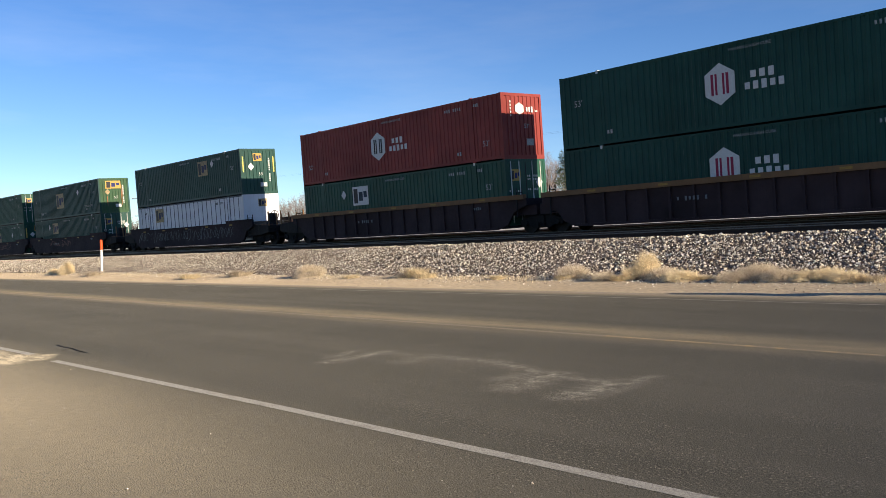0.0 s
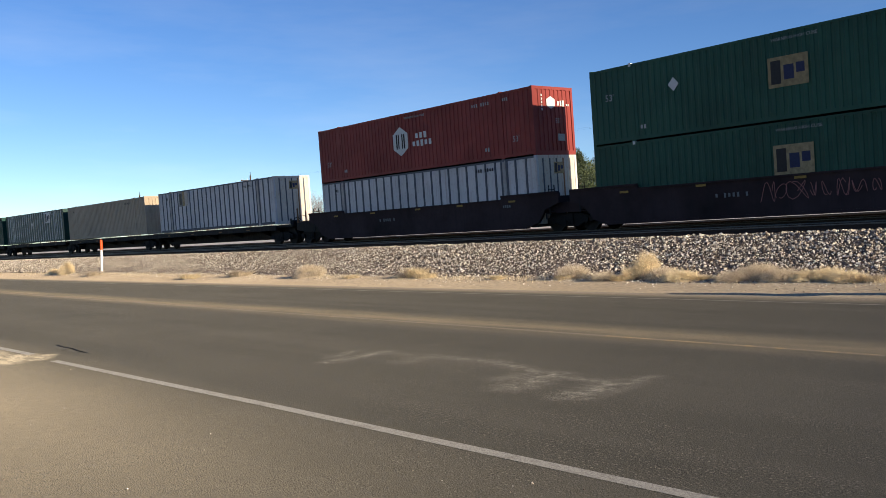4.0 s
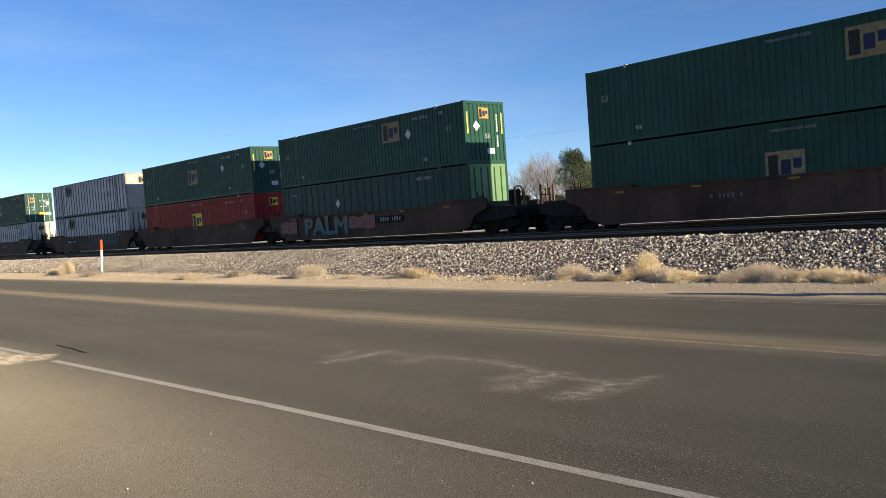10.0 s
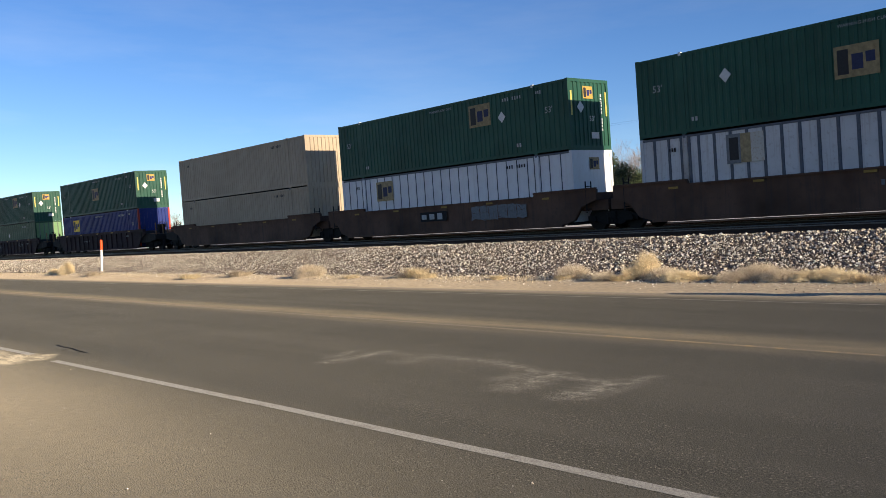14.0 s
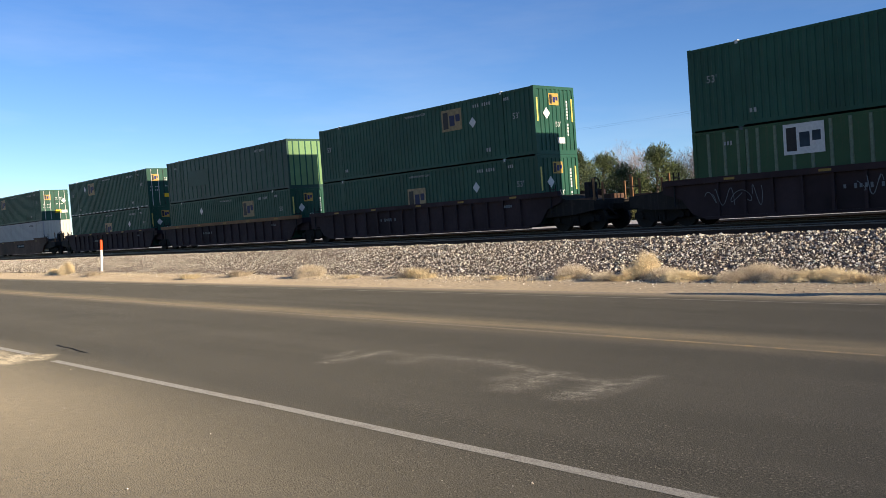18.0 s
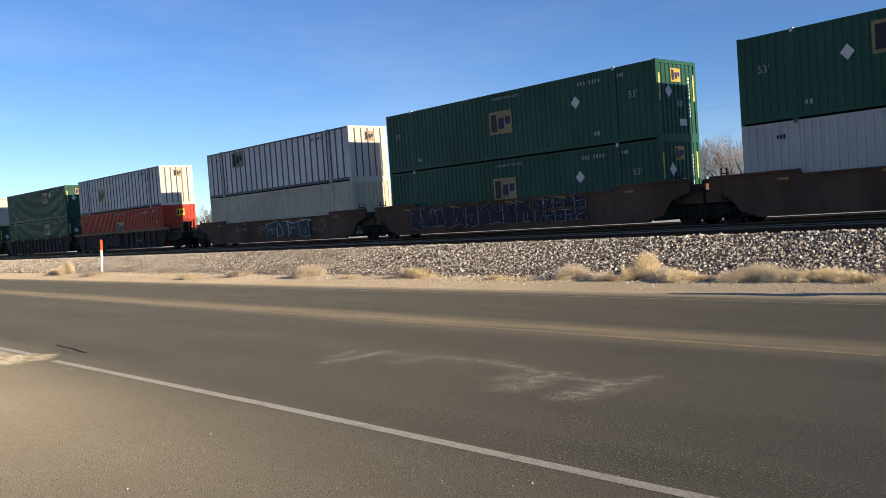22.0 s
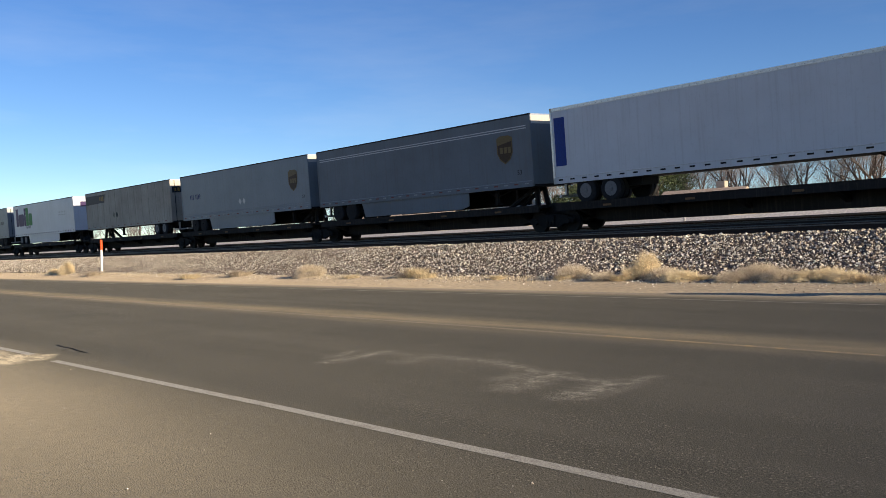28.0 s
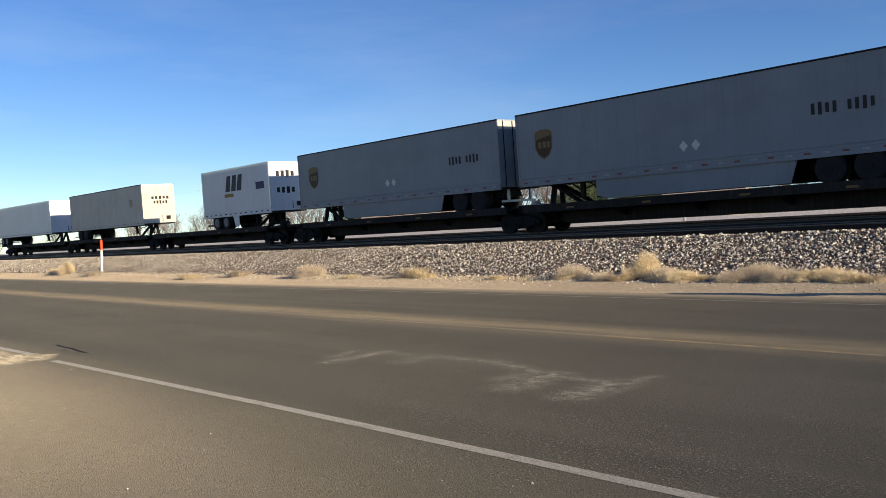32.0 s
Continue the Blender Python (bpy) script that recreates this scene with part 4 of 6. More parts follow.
    for x in (-6.5, -3.2, 0.4, 3.4, 6.7):
        part("reflector", mesh("reflector", lambda bm: box(bm, -0.2, 0.2, -0.04, 0.04, 0, 0.004)), M["gold"], c, "", Matrix.Translation((x, -1.567, 1.40 if kind == "smooth" else 1.56)) @ SIDE)
    if spray:
        spray(c)
    MOVING.append((c, s, 0.0))
    return c


def spine_car(s, front, back, half=8.65, hitch=0):
    """One unit of a spine car: a deep centre beam with arms, side strips and, for trailers, a hitch."""
    c = tagged(new("spine_car"), label="low black-brown spine car with a deep centre beam", category="freight car", group="cars of the train")

    def beam(bm):
        prism(bm, [(-half, 0.75), (-half, 1.12), (half, 1.12), (half, 0.75), (half - 1.4, 0.6), (half - 2.4, 0.30), (-half + 2.4, 0.30), (-half + 1.4, 0.6)], "y", -0.42, 0.42)
    part("centre_beam", mesh("spine_beam%g" % half, beam), M["spine"], c)
    for y in (-1, 1):
        a, b = sorted((y * 0.42, y * 1.3))
        part("side_platform", mesh("side_platform%d%g" % (y, half), lambda bm: (box(bm, -half + 0.5, half - 0.5, a, b, 1.02, 1.1), box(bm, -half + 0.5, half - 0.5, *sorted((y * 1.22, y * 1.32)), 0.86, 1.17))), M["spine"], c)
        arm = mesh("arm%d" % y, lambda bm: prism(bm, [(y * 0.4, 0.5), (y * 1.22, 0.84), (y * 1.22, 1.04), (y * 0.4, 1.04)], "x", -0.1, 0.1))
        for x in (-6.9, -3.4, 0.0, 3.4, 6.9):
            part("arm", arm, M["spine"], c, at=Matrix.Translation((x, 0, 0)))
    for x in (-5.5, -1.8, 2.2, 5.8):
        part("reflector", mesh("reflector", lambda bm: None), M["well_tan"], c, "", Matrix.Translation((x, -1.325, 0.98)) @ SIDE)
    for sgn, how in ((1, front), (-1, back)):
        if how == "c":
            truck(c, (half - 0.3) * sgn)
            hose_gear(c, half * sgn, sgn, sgn > 0, False)
        elif sgn < 0:
            truck(c, -half)
            part("joint_housing", mesh("joint_sp%g" % half, lambda bm: box(bm, -half - 0.6, -half + 0.6, -0.5, 0.5, 0.7, 1.2), bev=0.05), M["truck"], c)
    if hitch:
        def h(bm):
            for y in (-0.35, 0.35):
                tube(bm, (hitch, y, 1.1), (hitch - math.copysign(0.1, hitch), y * 0.6, 2.0), 0.12, n=6)
                tube(bm, (hitch - math.copysign(1.7, hitch), y, 1.1), (hitch - math.copysign(0.15, hitch), y * 0.6, 1.95), 0.10, n=6)
            box(bm, hitch - 0.45, hitch + 0.45, -0.45, 0.45, 1.95, 2.06)
        part("trailer_hitch", mesh("hitch%g" % hitch, h), M["dark"], c, "raised trailer hitch")
    MOVING.append((c, s, 0.0))
    return c


def trailer(s, col, label, nose=1, length=16.15, skirt=True, roof_dark=True, marks=None, seams=True, sunlit_top=None):
    """A van trailer standing on the spine car; nose = 1 when its front leads."""
    c = tagged(new("van_trailer"), label=label, category="trailer", group="trailers on the train")
    h, zb, zt = length / 2, 0.86, 3.93
    key = "%g" % length
    part("side_panel", mesh("tr_side" + key, lambda bm: box(bm, -h + 0.06, h - 0.06, -1.29, -1.25, zb + 0.22, zt - 0.04)), M[col], c)
    part("side_panel", mesh("tr_side_f" + key, lambda bm: box(bm, -h + 0.06, h - 0.06, 1.25, 1.29, zb + 0.22, zt - 0.04)), M[col], c)
    part("front_panel" if nose > 0 else "rear_door", mesh("tr_end" + key, lambda bm: box(bm, h - 0.07, h - 0.01, -1.25, 1.25, zb + 0.1, zt - 0.42)), M[col], c)
    # Top strip of the end: cream where the sunlight on it is painted in
    part("header_panel", mesh("tr_end_top" + key, lambda bm: box(bm, h - 0.07, h - 0.01, -1.25, 1.25, zt - 0.42, zt - 0.06)), M[sunlit_top or col], c)
    part("rear_door" if nose > 0 else "front_panel", mesh("tr_end_b" + key, lambda bm: box(bm, -h + 0.01, -h + 0.07, -1.25, 1.25, zb + 0.1, zt - 0.06)), M[col], c)
    part("roof", mesh("tr_roof" + key, lambda bm: box(bm, -h + 0.02, h - 0.02, -1.26, 1.26, zt - 0.06, zt)), M["alu"], c)
    part("floor", mesh("tr_floor" + key, lambda bm: box(bm, -h + 0.05, h - 0.05, -1.25, 1.25, zb, zb + 0.15)), M["dark"], c)
    for y in (-1, 1):
        a, b = sorted((y * 1.25, y * 1.305))
        part("top_rail", mesh("tr_top%d%d" % (y, roof_dark) + key, lambda bm: box(bm, -h, h, a, b, zt - (0.05 if roof_dark else 0.12), zt + 0.01)), M["dark"] if roof_dark else M["alu"], c)
        part("bottom_rail", mesh("tr_bot%d" % y + key, lambda bm: box(bm, -h, h, a, b, zb, zb + 0.24)), M[col], c)
        for x in (-1, 1):
            x0, x1 = sorted((x * h, x * (h - 0.1)))
            part("corner_post", mesh("tr_post%d%d" % (x, y) + key, lambda bm: box(bm, x0, x1, a, b, zb, zt)), M["alu"] if not roof_dark else M[col], c)
    lamp = mesh("clearance", lambda bm: box(bm, -0.11, 0.11, -0.03, 0.03, 0, 0.012))
    n = int(length / 0.62)
    for i in range(n):
        part("tie_mark", lamp, M["dark"] if col == "trailer_white" else (M["stencil"] if i % 2 else M["reflector_red"]), c, at=Matrix.Translation((-h + 0.4 + i * (length - 0.8) / (n - 1), -1.306, zb + 0.15)) @ SIDE)
    if col in ("trailer_grey", "trailer_dim", "trailer_white"):
        rub = mesh("rub_rail" + key, lambda bm: prism(bm, [(-1.309, -0.02), (-1.315, -0.008), (-1.315, 0.008), (-1.309, 0.02), (-1.29, 0.02), (-1.29, -0.02)], "x", -h + 0.1, h - 0.1))
        for z in (zb + 0.25, zb + 0.36) if col == "trailer_grey" else (zb + 0.25,):
            part("rub_rail", rub, M["alu"] if col == "trailer_white" else M["rub_grey"], c, at=Matrix.Translation((0, 0, z)))
    rivet = mesh("rivet_strip" + key, lambda bm: [box(bm, x_, x_ + 0.03, -1.309, -1.303, zt - 0.09, zt - 0.06) for x_ in np.arange(-h + 0.3, h - 0.3, 0.3)])
    part("rivet_strip", rivet, M["rub_grey"], c)["kind"] = "stuff"
    if nose > 0:
        part("gladhand_box", mesh("gladhand" + key, lambda bm: (box(bm, h - 0.01, h + 0.09, 0.55, 0.85, zb + 0.35, zb + 0.62), tube(bm, (h + 0.02, 0.25, zb + 0.2), (h + 0.02, 0.25, zb + 0.7), 0.02, n=6)), bev=0), M["dark"], c)
    if seams:
        sm = mesh("seam", lambda bm: box(bm, -0.012, 0.012, -1.294, -1.288, zb + 0.24, zt - 0.12))
        for i in range(1, int(length / 1.22)):
            part("panel_seam", sm, M["print_olive"] if col == "trailer_tan" else M[col], c, at=Matrix.Translation((-h + i * length / int(length / 1.22), 0, 0)))
    # running gear
    ax = -nose * (h - 2.2)

    def bogie(bm):
        box(bm, -1.6, 1.6, -0.55, 0.55, 0.55, zb)
        for x in (-0.62, 0.62):
            tube(bm, (x, -1.0, 0.5), (x, 1.0, 0.5), 0.07, n=8)
    bg = part("rear_bogie", mesh("tr_bogie", bogie), M["dark"], c, at=Matrix.Translation((ax, 0, 0)))
    def tread(bm):
        rings = []
        for y0, r0 in ((-0.26, 0.3), (-0.26, 0.43), (-0.22, 0.5), (-0.04, 0.5), (0, 0.44), (0.04, 0.5), (0.22, 0.5), (0.26, 0.43), (0.26, 0.3)):
            rings.append([bm.verts.new((r0 * math.cos(a * math.pi / 12), y0, 0.5 + r0 * math.sin(a * math.pi / 12))) for a in range(24)])
        for ra, rb in zip(rings, rings[1:]):
            for a in range(24):
                bm.faces.new((ra[a], ra[a - 1], rb[a - 1], rb[a]))
        bm.faces.new(rings[0])
        bm.faces.new(rings[-1][::-1])
    tyre = mesh("tr_tyre", tread)
    rim = mesh("tr_rim", lambda bm: (tube(bm, (0, -1.228, 0.5), (0, -1.1, 0.5), 0.29, 0.29, n=18), tube(bm, (0, -1.26, 0.5), (0, -1.22, 0.5), 0.1, n=10)))
    for x in (-0.62, 0.62):
        part("tyre", tyre, M["rubber"], bg, at=Matrix.Translation((x, -0.96, 0)))
        part("tyre", tyre, M["rubber"], bg, at=Matrix.Translation((x, 0.96, 0)))
        part("wheel_rim", rim, M["rim_paint"] if col in ("trailer_white", "trailer_tan") else M["dark"], bg, at=Matrix.Translation((x, 0, 0)))

    def legs(bm):
        for y in (-0.6, 0.6):
            box(bm, -0.08, 0.08, y - 0.08, y + 0.08, 0.28, zb)
            tube(bm, (0, y, 0.5), (-0.6, y, zb), 0.035, n=6)
            box(bm, -0.18, 0.18, y - 0.16, y + 0.16, 0.22, 0.28)
        tube(bm, (0, -0.6, 0.55), (0, 0.6, 0.9), 0.03, n=6)
    part("landing_gear", mesh("tr_legs", legs), M["dark"], c, at=Matrix.Translation((nose * (h - 2.9), 0, 0)))
    if nose < 0 or True:
        part("rear_bumper", mesh("tr_bumper", lambda bm: (box(bm, -0.06, 0.06, -1.1, 1.1, 0.3, 0.4), box(bm, -0.05, 0.05, -0.75, -0.65, 0.4, 0.9), box(bm, -0.05, 0.05, 0.65, 0.75, 0.4, 0.9))), M["steel"], c, at=Matrix.Translation((-nose * (h - 0.15), 0, 0)))
    if nose < 0:
        def rods(bm):
            for y in (-0.95, -0.35, 0.35, 0.95):
                tube(bm, (h + 0.01, y, zb + 0.1), (h + 0.01, y, zt - 0.05), 0.02, n=6)
        part("lock_rod", mesh("tr_rods" + key, rods), M["dark"], c)
    if skirt:
        k0, k1 = sorted((ax + nose * 1.9, nose * (h - 4.1)))

        def sk(bm):
            d = nose * 0.7
            if nose > 0:
                poly = [(k0, 0.13), (k0 - 0.25, zb), (k1, zb), (k1, 0.26), (k1 - 0.5, 0.13)]
            else:
                poly = [(k0 + 0.5, 0.13), (k0, 0.26), (k0, zb), (k1 + 0.25, zb), (k1, 0.13)]
            prism(bm, poly, "y", -1.24, -1.2)
        part("side_skirt", mesh("skirt%s%d" % (key, nose), sk), M[col], c)
        # Far skirt drawn dark: the shade under the trailer is put into its colour
        part("side_skirt", mesh("skirt_far%s%d" % (key, nose), lambda bm: box(bm, min(k0, k1 + nose), max(k1, k1 + nose * 1.6), 1.2, 1.24, 0.13, zb)), M["dark"], c)
    if marks:
        marks(c, -1.296, h)
    MOVING.append((c, s, 1.1))
    return c

# ======== the train, from its head to its tail ========
LOW, HIGH, FLAT = 0.36, 3.262, 1.215            # floors of the lower, the upper and the single containers
GREEN_END = dict(end_emb="fresh", stripe=True)
W_LABEL = "white ribbed steel container with dark posts and rust stains"
G_TOP = "green corrugated steel container stacked on another one"
G_LOW = "green corrugated steel container standing in a well car"


def green(s, up, emb, dia=None, **kw):
    kw.setdefault("label", G_TOP if up > 3 else G_LOW)
    if kw.get("end", "corr") != "doors":
        for k, v in GREEN_END.items():
            kw.setdefault(k, v)
    return container("shipping_container", kw.pop("col", "green"), s, up, emb=emb, dia=dia, **kw)


def hexagon_box(s, up, z, red=False):
    return container("shipping_container", "faded_red" if red else "deep_green", s, up, hexa=(-0.85, z, "dark" if red else "maroon"),
                     label=("faded red" if red else "dark green") + " corrugated container with a white hexagon logo", stripe=False)


def white(s, up, emb=None, dia=None, **kw):
    kw.setdefault("rib", "rib_grey")
    kw.setdefault("end", "rib")
    kw.setdefault("label", W_LABEL)
    kw.setdefault("end_emb", "old")
    # Leading end: rust streaks, and the sun's warmth put into a creamier base
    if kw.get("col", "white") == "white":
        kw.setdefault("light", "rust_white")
    return container("shipping_container", kw.pop("col", "white"), s, up, style="flat", emb=emb, dia=dia, edge=kw.pop("edge", "rusty_edge" if kw["end"] == "flat" and kw.get("rib") != "rib_thin" else None), **kw)


def graffiti(txt, x, z, size, m, outline=None, slant=0):
    def g(c):
        if outline:
            words(c, txt, x + 0.06, z - 0.03, -1.567, size * 1.05, M[outline], wide=1.35)
        for k, (dx, dz) in enumerate(((0, 0), (0.07, 0.02), (-0.07, -0.02), (0.02, 0.06), (-0.02, -0.06))):
            words(c, txt, x + dx, z + dz, -1.573 - 0.0006 * k, size, M[m], wide=1.35)
    return g


def scrawl(x0, x1, z0, z1, m, seed, w=0.022):
    """Loose loops and strokes of spray paint."""
    def g(c):
        rnd = random.Random(seed)
        bm = bmesh.new()
        k = max(1, int((x1 - x0) / 0.5))
        for i in range(k):
            cx, cz = x0 + (x1 - x0) * (i + 0.5) / k, (z0 + z1) / 2
            f1, f2, a, b = rnd.choice((1, 1, 2)), rnd.choice((1, 2, 3)), rnd.uniform(0, 6.28), rnd.uniform(0, 6.28)
            rx, rz, span = rnd.uniform(0.15, 0.36), rnd.uniform(0.25, 0.5) * (z1 - z0), rnd.uniform(3.0, 6.0)
            p = None
            for j in range(19):
                u = span * j / 18
                q = (cx + rx * math.sin(f1 * u + a) + 0.12 * (u / span - 0.5), cz + rz * math.sin(f2 * u + b))
                if p:
                    dx, dz = q[0] - p[0], q[1] - p[1]
                    l = math.hypot(dx, dz) or 1
                    nx, nz = -dz / l * w / 2, dx / l * w / 2
                    e = -1.566 - 0.0002 * (j + i % 3)
                    quad(bm, (p[0] + nx, e, p[1] + nz), (p[0] - nx, e, p[1] - nz), (q[0] - nx, e, q[1] - nz), (q[0] + nx, e, q[1] + nz))
                p = q
        part("spray_paint", bm, M[m], c, "spray-painted scrawl")["kind"] = "stuff"
    return g


def blocks(x0, x1, z0, z1, fill, line, seed, n=5, thick=1.0):
    """A row of fat spray-painted letter shapes with pale strokes, not readable."""
    def g(c):
        rnd = random.Random(seed)
        p, h = (x1 - x0) / n, z1 - z0
        bm, lines = bmesh.new(), bmesh.new()
        for i in range(n):
            a = x0 + i * p
            zz = [rnd.uniform(0, 0.14) * h for _ in range(8)]
            pts = [(a - 0.02 * p, z0 + zz[0]), (a + 0.45 * p, z0 + zz[1] * 1.5), (a + 1.0 * p, z0 + zz[2]), (a + 0.96 * p, z0 + h / 2 + zz[3]), (a + 1.02 * p, z1 - zz[4]), (a + 0.5 * p, z1 - zz[5] * 1.5), (a, z1 - zz[6]), (a + 0.05 * p, z0 + h / 2 - zz[7])]
            bm.faces.new([bm.verts.new((q[0], -1.566 - 0.0006 * (i % 2), q[1])) for q in pts])
            l, r, b, m, t = a + 0.2 * p, a + 0.8 * p, z0 + 0.2 * h, z0 + 0.5 * h, z1 - 0.18 * h
            edges = [(*pts[k], *pts[(k + 1) % 8]) for k in range(8)]
            inner = [(l, b, l, m), (r, b, r, m), (l, m, r, m + 0.04), (r, m, r, t), ((l + r) / 2, b, (l + r) / 2, m), (l, t, (l + r) / 2, m)]
            for k, (ax, az, bx, bz) in enumerate(rnd.sample(edges, 5) + rnd.sample(inner, 2)):
                ax, bx, az, bz = ax + rnd.gauss(0, 0.02) * p, bx + rnd.gauss(0, 0.02) * p, az + rnd.gauss(0, 0.02), bz + rnd.gauss(0, 0.02)
                ln = math.hypot(bx - ax, bz - az)
                w = rnd.uniform(0.006, 0.016) * thick
                nx, nz = -(bz - az) / ln * w, (bx - ax) / ln * w
                e = -1.5685 - 0.0005 * k
                quad(lines, (ax + nx, e, az + nz), (ax - nx, e, az - nz), (bx - nx * 0.5, e, bz - nz * 0.5), (bx + nx * 0.5, e, bz + nz * 0.5))
        part("spray_paint", bm, M[fill], c, "spray-painted block letters")["kind"] = "stuff"
        part("spray_outline", lines, M[line], c, "pale spray-painted strokes")["kind"] = "stuff"
    return g


def both(*fs):
    return lambda c: [f(c) for f in fs]


SMOOTH = "brown steel well car with deep smooth sides"
RIBBED = "dark rust-brown well car with ribbed sides"
PLATE = [(2.4, 1.9, 0.22, 1.05, 10, "plate"), (-7.4, 0.6, 0.14, 1.25, 4, "spray_grey")]
DULL = [(-2.0, 1.3, 0.16, 1.0, 8, "spray_grey"), (6.4, 0.5, 0.14, 1.2, 4, "spray_grey")]

hexagon_box(268.57, HIGH, 4.80)
hexagon_box(268.57, LOW, 1.93)
well_car(268.57, "ribbed", "a", "a", DULL, RIBBED + " and tan top rail", "tan")
hexagon_box(249.17, HIGH, 4.76, red=True)
green(249.17, LOW, (-2.65, 2.37, "pale"), (-4.15, 2.49), end="doors")
well_car(249.17, "ribbed", "a", "c", DULL, RIBBED + " and tan top rail", "tan")

green(226.09, HIGH, (2.97, 5.33, "old"), (4.28, 5.54), col="green_deep")
white(226.09, LOW, (-4.24, 2.51, "old"), col="white_plain", rib="rib_thin", end="flat", label="white panelled container with thin seams in a well car")
well_car(226.09, "smooth", "c", "c", [], "sooty brown well car scrawled with white graffiti", spray=both(scrawl(-7.5, 7.0, 0.55, 1.4, "spray_grey", 5), ), paint="well_soot")

# Olive leading end on a dark green box: sunlight painted into the end
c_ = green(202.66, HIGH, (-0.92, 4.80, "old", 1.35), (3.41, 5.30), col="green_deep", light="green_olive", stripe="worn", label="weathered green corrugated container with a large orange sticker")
words(c_, "TOP LIFT ONLY", -5.3, 0.62, -1.301, 0.2, M["stencil"])
words(c_, "TOP LIFT ONLY", 5.7, 0.75, -1.301, 0.26, M["stencil"])
green(202.66, LOW, (-2.61, 2.38, "old"), (-4.11, 2.50), col="green_deep", end="doors")
well_car(202.66, "smooth", "c", "a", DULL, "sooty dark brown well car with smooth sides", spray=scrawl(-3.5, 1.5, 0.7, 1.3, "spray_pink", 9), paint="well_soot")
green(183.42, HIGH, (0.05, 4.84, "fresh"), (-4.24, 5.10), end="doors")
green(183.42, LOW, (0.08, 2.00, "old"), (4.33, 2.15))
well_car(183.42, "smooth", "a", "a", DULL, "sooty dark brown well car with smooth sides", spray=scrawl(-1.0, 4.5, 0.65, 1.35, "spray_pink", 11), paint="well_soot")
hexagon_box(164.31, HIGH, 4.80, red=True)
white(164.31, LOW, end="rib", label="white ribbed container under a red one")
well_car(164.31, "smooth", "a", "c", DULL, "sooty dark brown well car with smooth sides", paint="well_soot")

white(143.16, FLAT, (-4.01, 3.50, "torn"), label="white ribbed container with peeling logo on spine car")
container("shipping_container", "tan", 124.66, FLAT, label="plain tan corrugated container on a spine car", num=False)
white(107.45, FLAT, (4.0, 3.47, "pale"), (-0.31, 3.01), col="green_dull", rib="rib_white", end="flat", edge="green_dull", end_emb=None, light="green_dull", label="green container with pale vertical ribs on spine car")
hexagon_box(90.09, FLAT, 2.83)
hexagon_box(72.82, FLAT, 2.80)
for s_, a_, b_ in ((142.0, "c", "a"), (124.66, "a", "a"), (107.3, "a", "a"), (90.0, "a", "a"), (72.7, "a", "c")):
    spine_car(s_, a_, b_, 9.6 if s_ > 140 else 8.66)

green(51.71, HIGH, (2.80, 5.31, "fresh"), (4.17, 5.08))
green(51.71, LOW, (-0.02, 1.81, "old"), (4.23, 2.12))
well_car(51.71, "smooth", "c", "c", DULL, SMOOTH)
green(28.58, HIGH, (2.63, 5.34, "fresh"), (3.98, 5.09))
green(28.58, LOW, None, (-2.36, 2.08), col="green_dull", style="flat", rib="green_dull", stripe=False, end="rib", end_emb=None, light="sunlit_green", label="dull green smooth-sided container in a well car")
well_car(28.58, "smooth", "c", "a", PLATE, "brown well car with teal graffiti letters", spray=both(graffiti("PALM", -3.3, 0.86, 1.30, "spray_palm", "ink"), blocks(-7.9, -6.2, 0.5, 1.3, "spray_pink", "well_brown", 19, 2), blocks(-1.6, 1.2, 0.6, 1.4, "spray_pink", "well_brown", 18, 3), scrawl(-8.0, -6.4, 0.6, 1.2, "spray_pink", 3), scrawl(-2.4, 0.4, 0.6, 1.2, "spray_pink", 4)))
green(9.24, HIGH, (0.09, 4.87, "fresh"), (4.33, 5.13))
container("shipping_container", "crimson", 9.24, LOW, emb=(0.31, 1.89, "yellow"), end_emb="yellow", label="orange-red corrugated container with yellow logo in well car")
well_car(9.24, "smooth", "a", "a", [(6.9, 0.7, 0.16, 1.2, 4, "spray_grey")], SMOOTH)
white(-10.09, HIGH, (-4.02, 5.49, "grey"), (4.5, 4.74, "rib_grey"), end="flat", label="white ribbed container with rusty end edges")
white(-10.09, LOW, (-3.94, 2.59, "grey"), label=W_LABEL)
well_car(-10.09, "smooth", "a", "c", [(-3.6, 2.1, 0.24, 1.05, 10, "plate")], "brown well car with blue-grey graffiti block letters", spray=blocks(0.6, 6.6, 0.5, 1.45, "spray_blue", "spray_grey", 21, 5))

green(-33.95, HIGH, (0.05, 4.78, "fresh"), (-4.35, 5.07), end="doors")
white(-33.95, LOW, (-3.77, 2.55, "torn"), label="white ribbed container with half-peeled logo in well car")
well_car(-33.95, "smooth", "c", "a", [(1.6, 1.8, 0.22, 1.05, 9, "spray_grey")], SMOOTH, spray=blocks(3.0, 5.6, 0.7, 1.25, "well_brown", "spray_grey", 8, 4))
green(-53.3, HIGH, (2.89, 5.32, "fresh"), (4.25, 5.07))
white(-53.3, LOW, (-4.32, 2.46, "old"), col="white_plain", rib="rib_thin", end="flat", label="white panelled container with thin seams in a well car")
well_car(-53.3, "smooth", "a", "a", [(-0.4, 1.7, 0.3, 1.0, 3, "plate")], SMOOTH, spray=blocks(2.2, 5.6, 0.65, 1.35, "spray_grey", "well_brown", 14, 6))
container("shipping_container", "tan", -72.66, HIGH, label="plain tan corrugated container stacked on its twin", num=False)
container("shipping_container", "tan", -72.66, LOW, label="plain tan corrugated container standing in a well car", num=False)
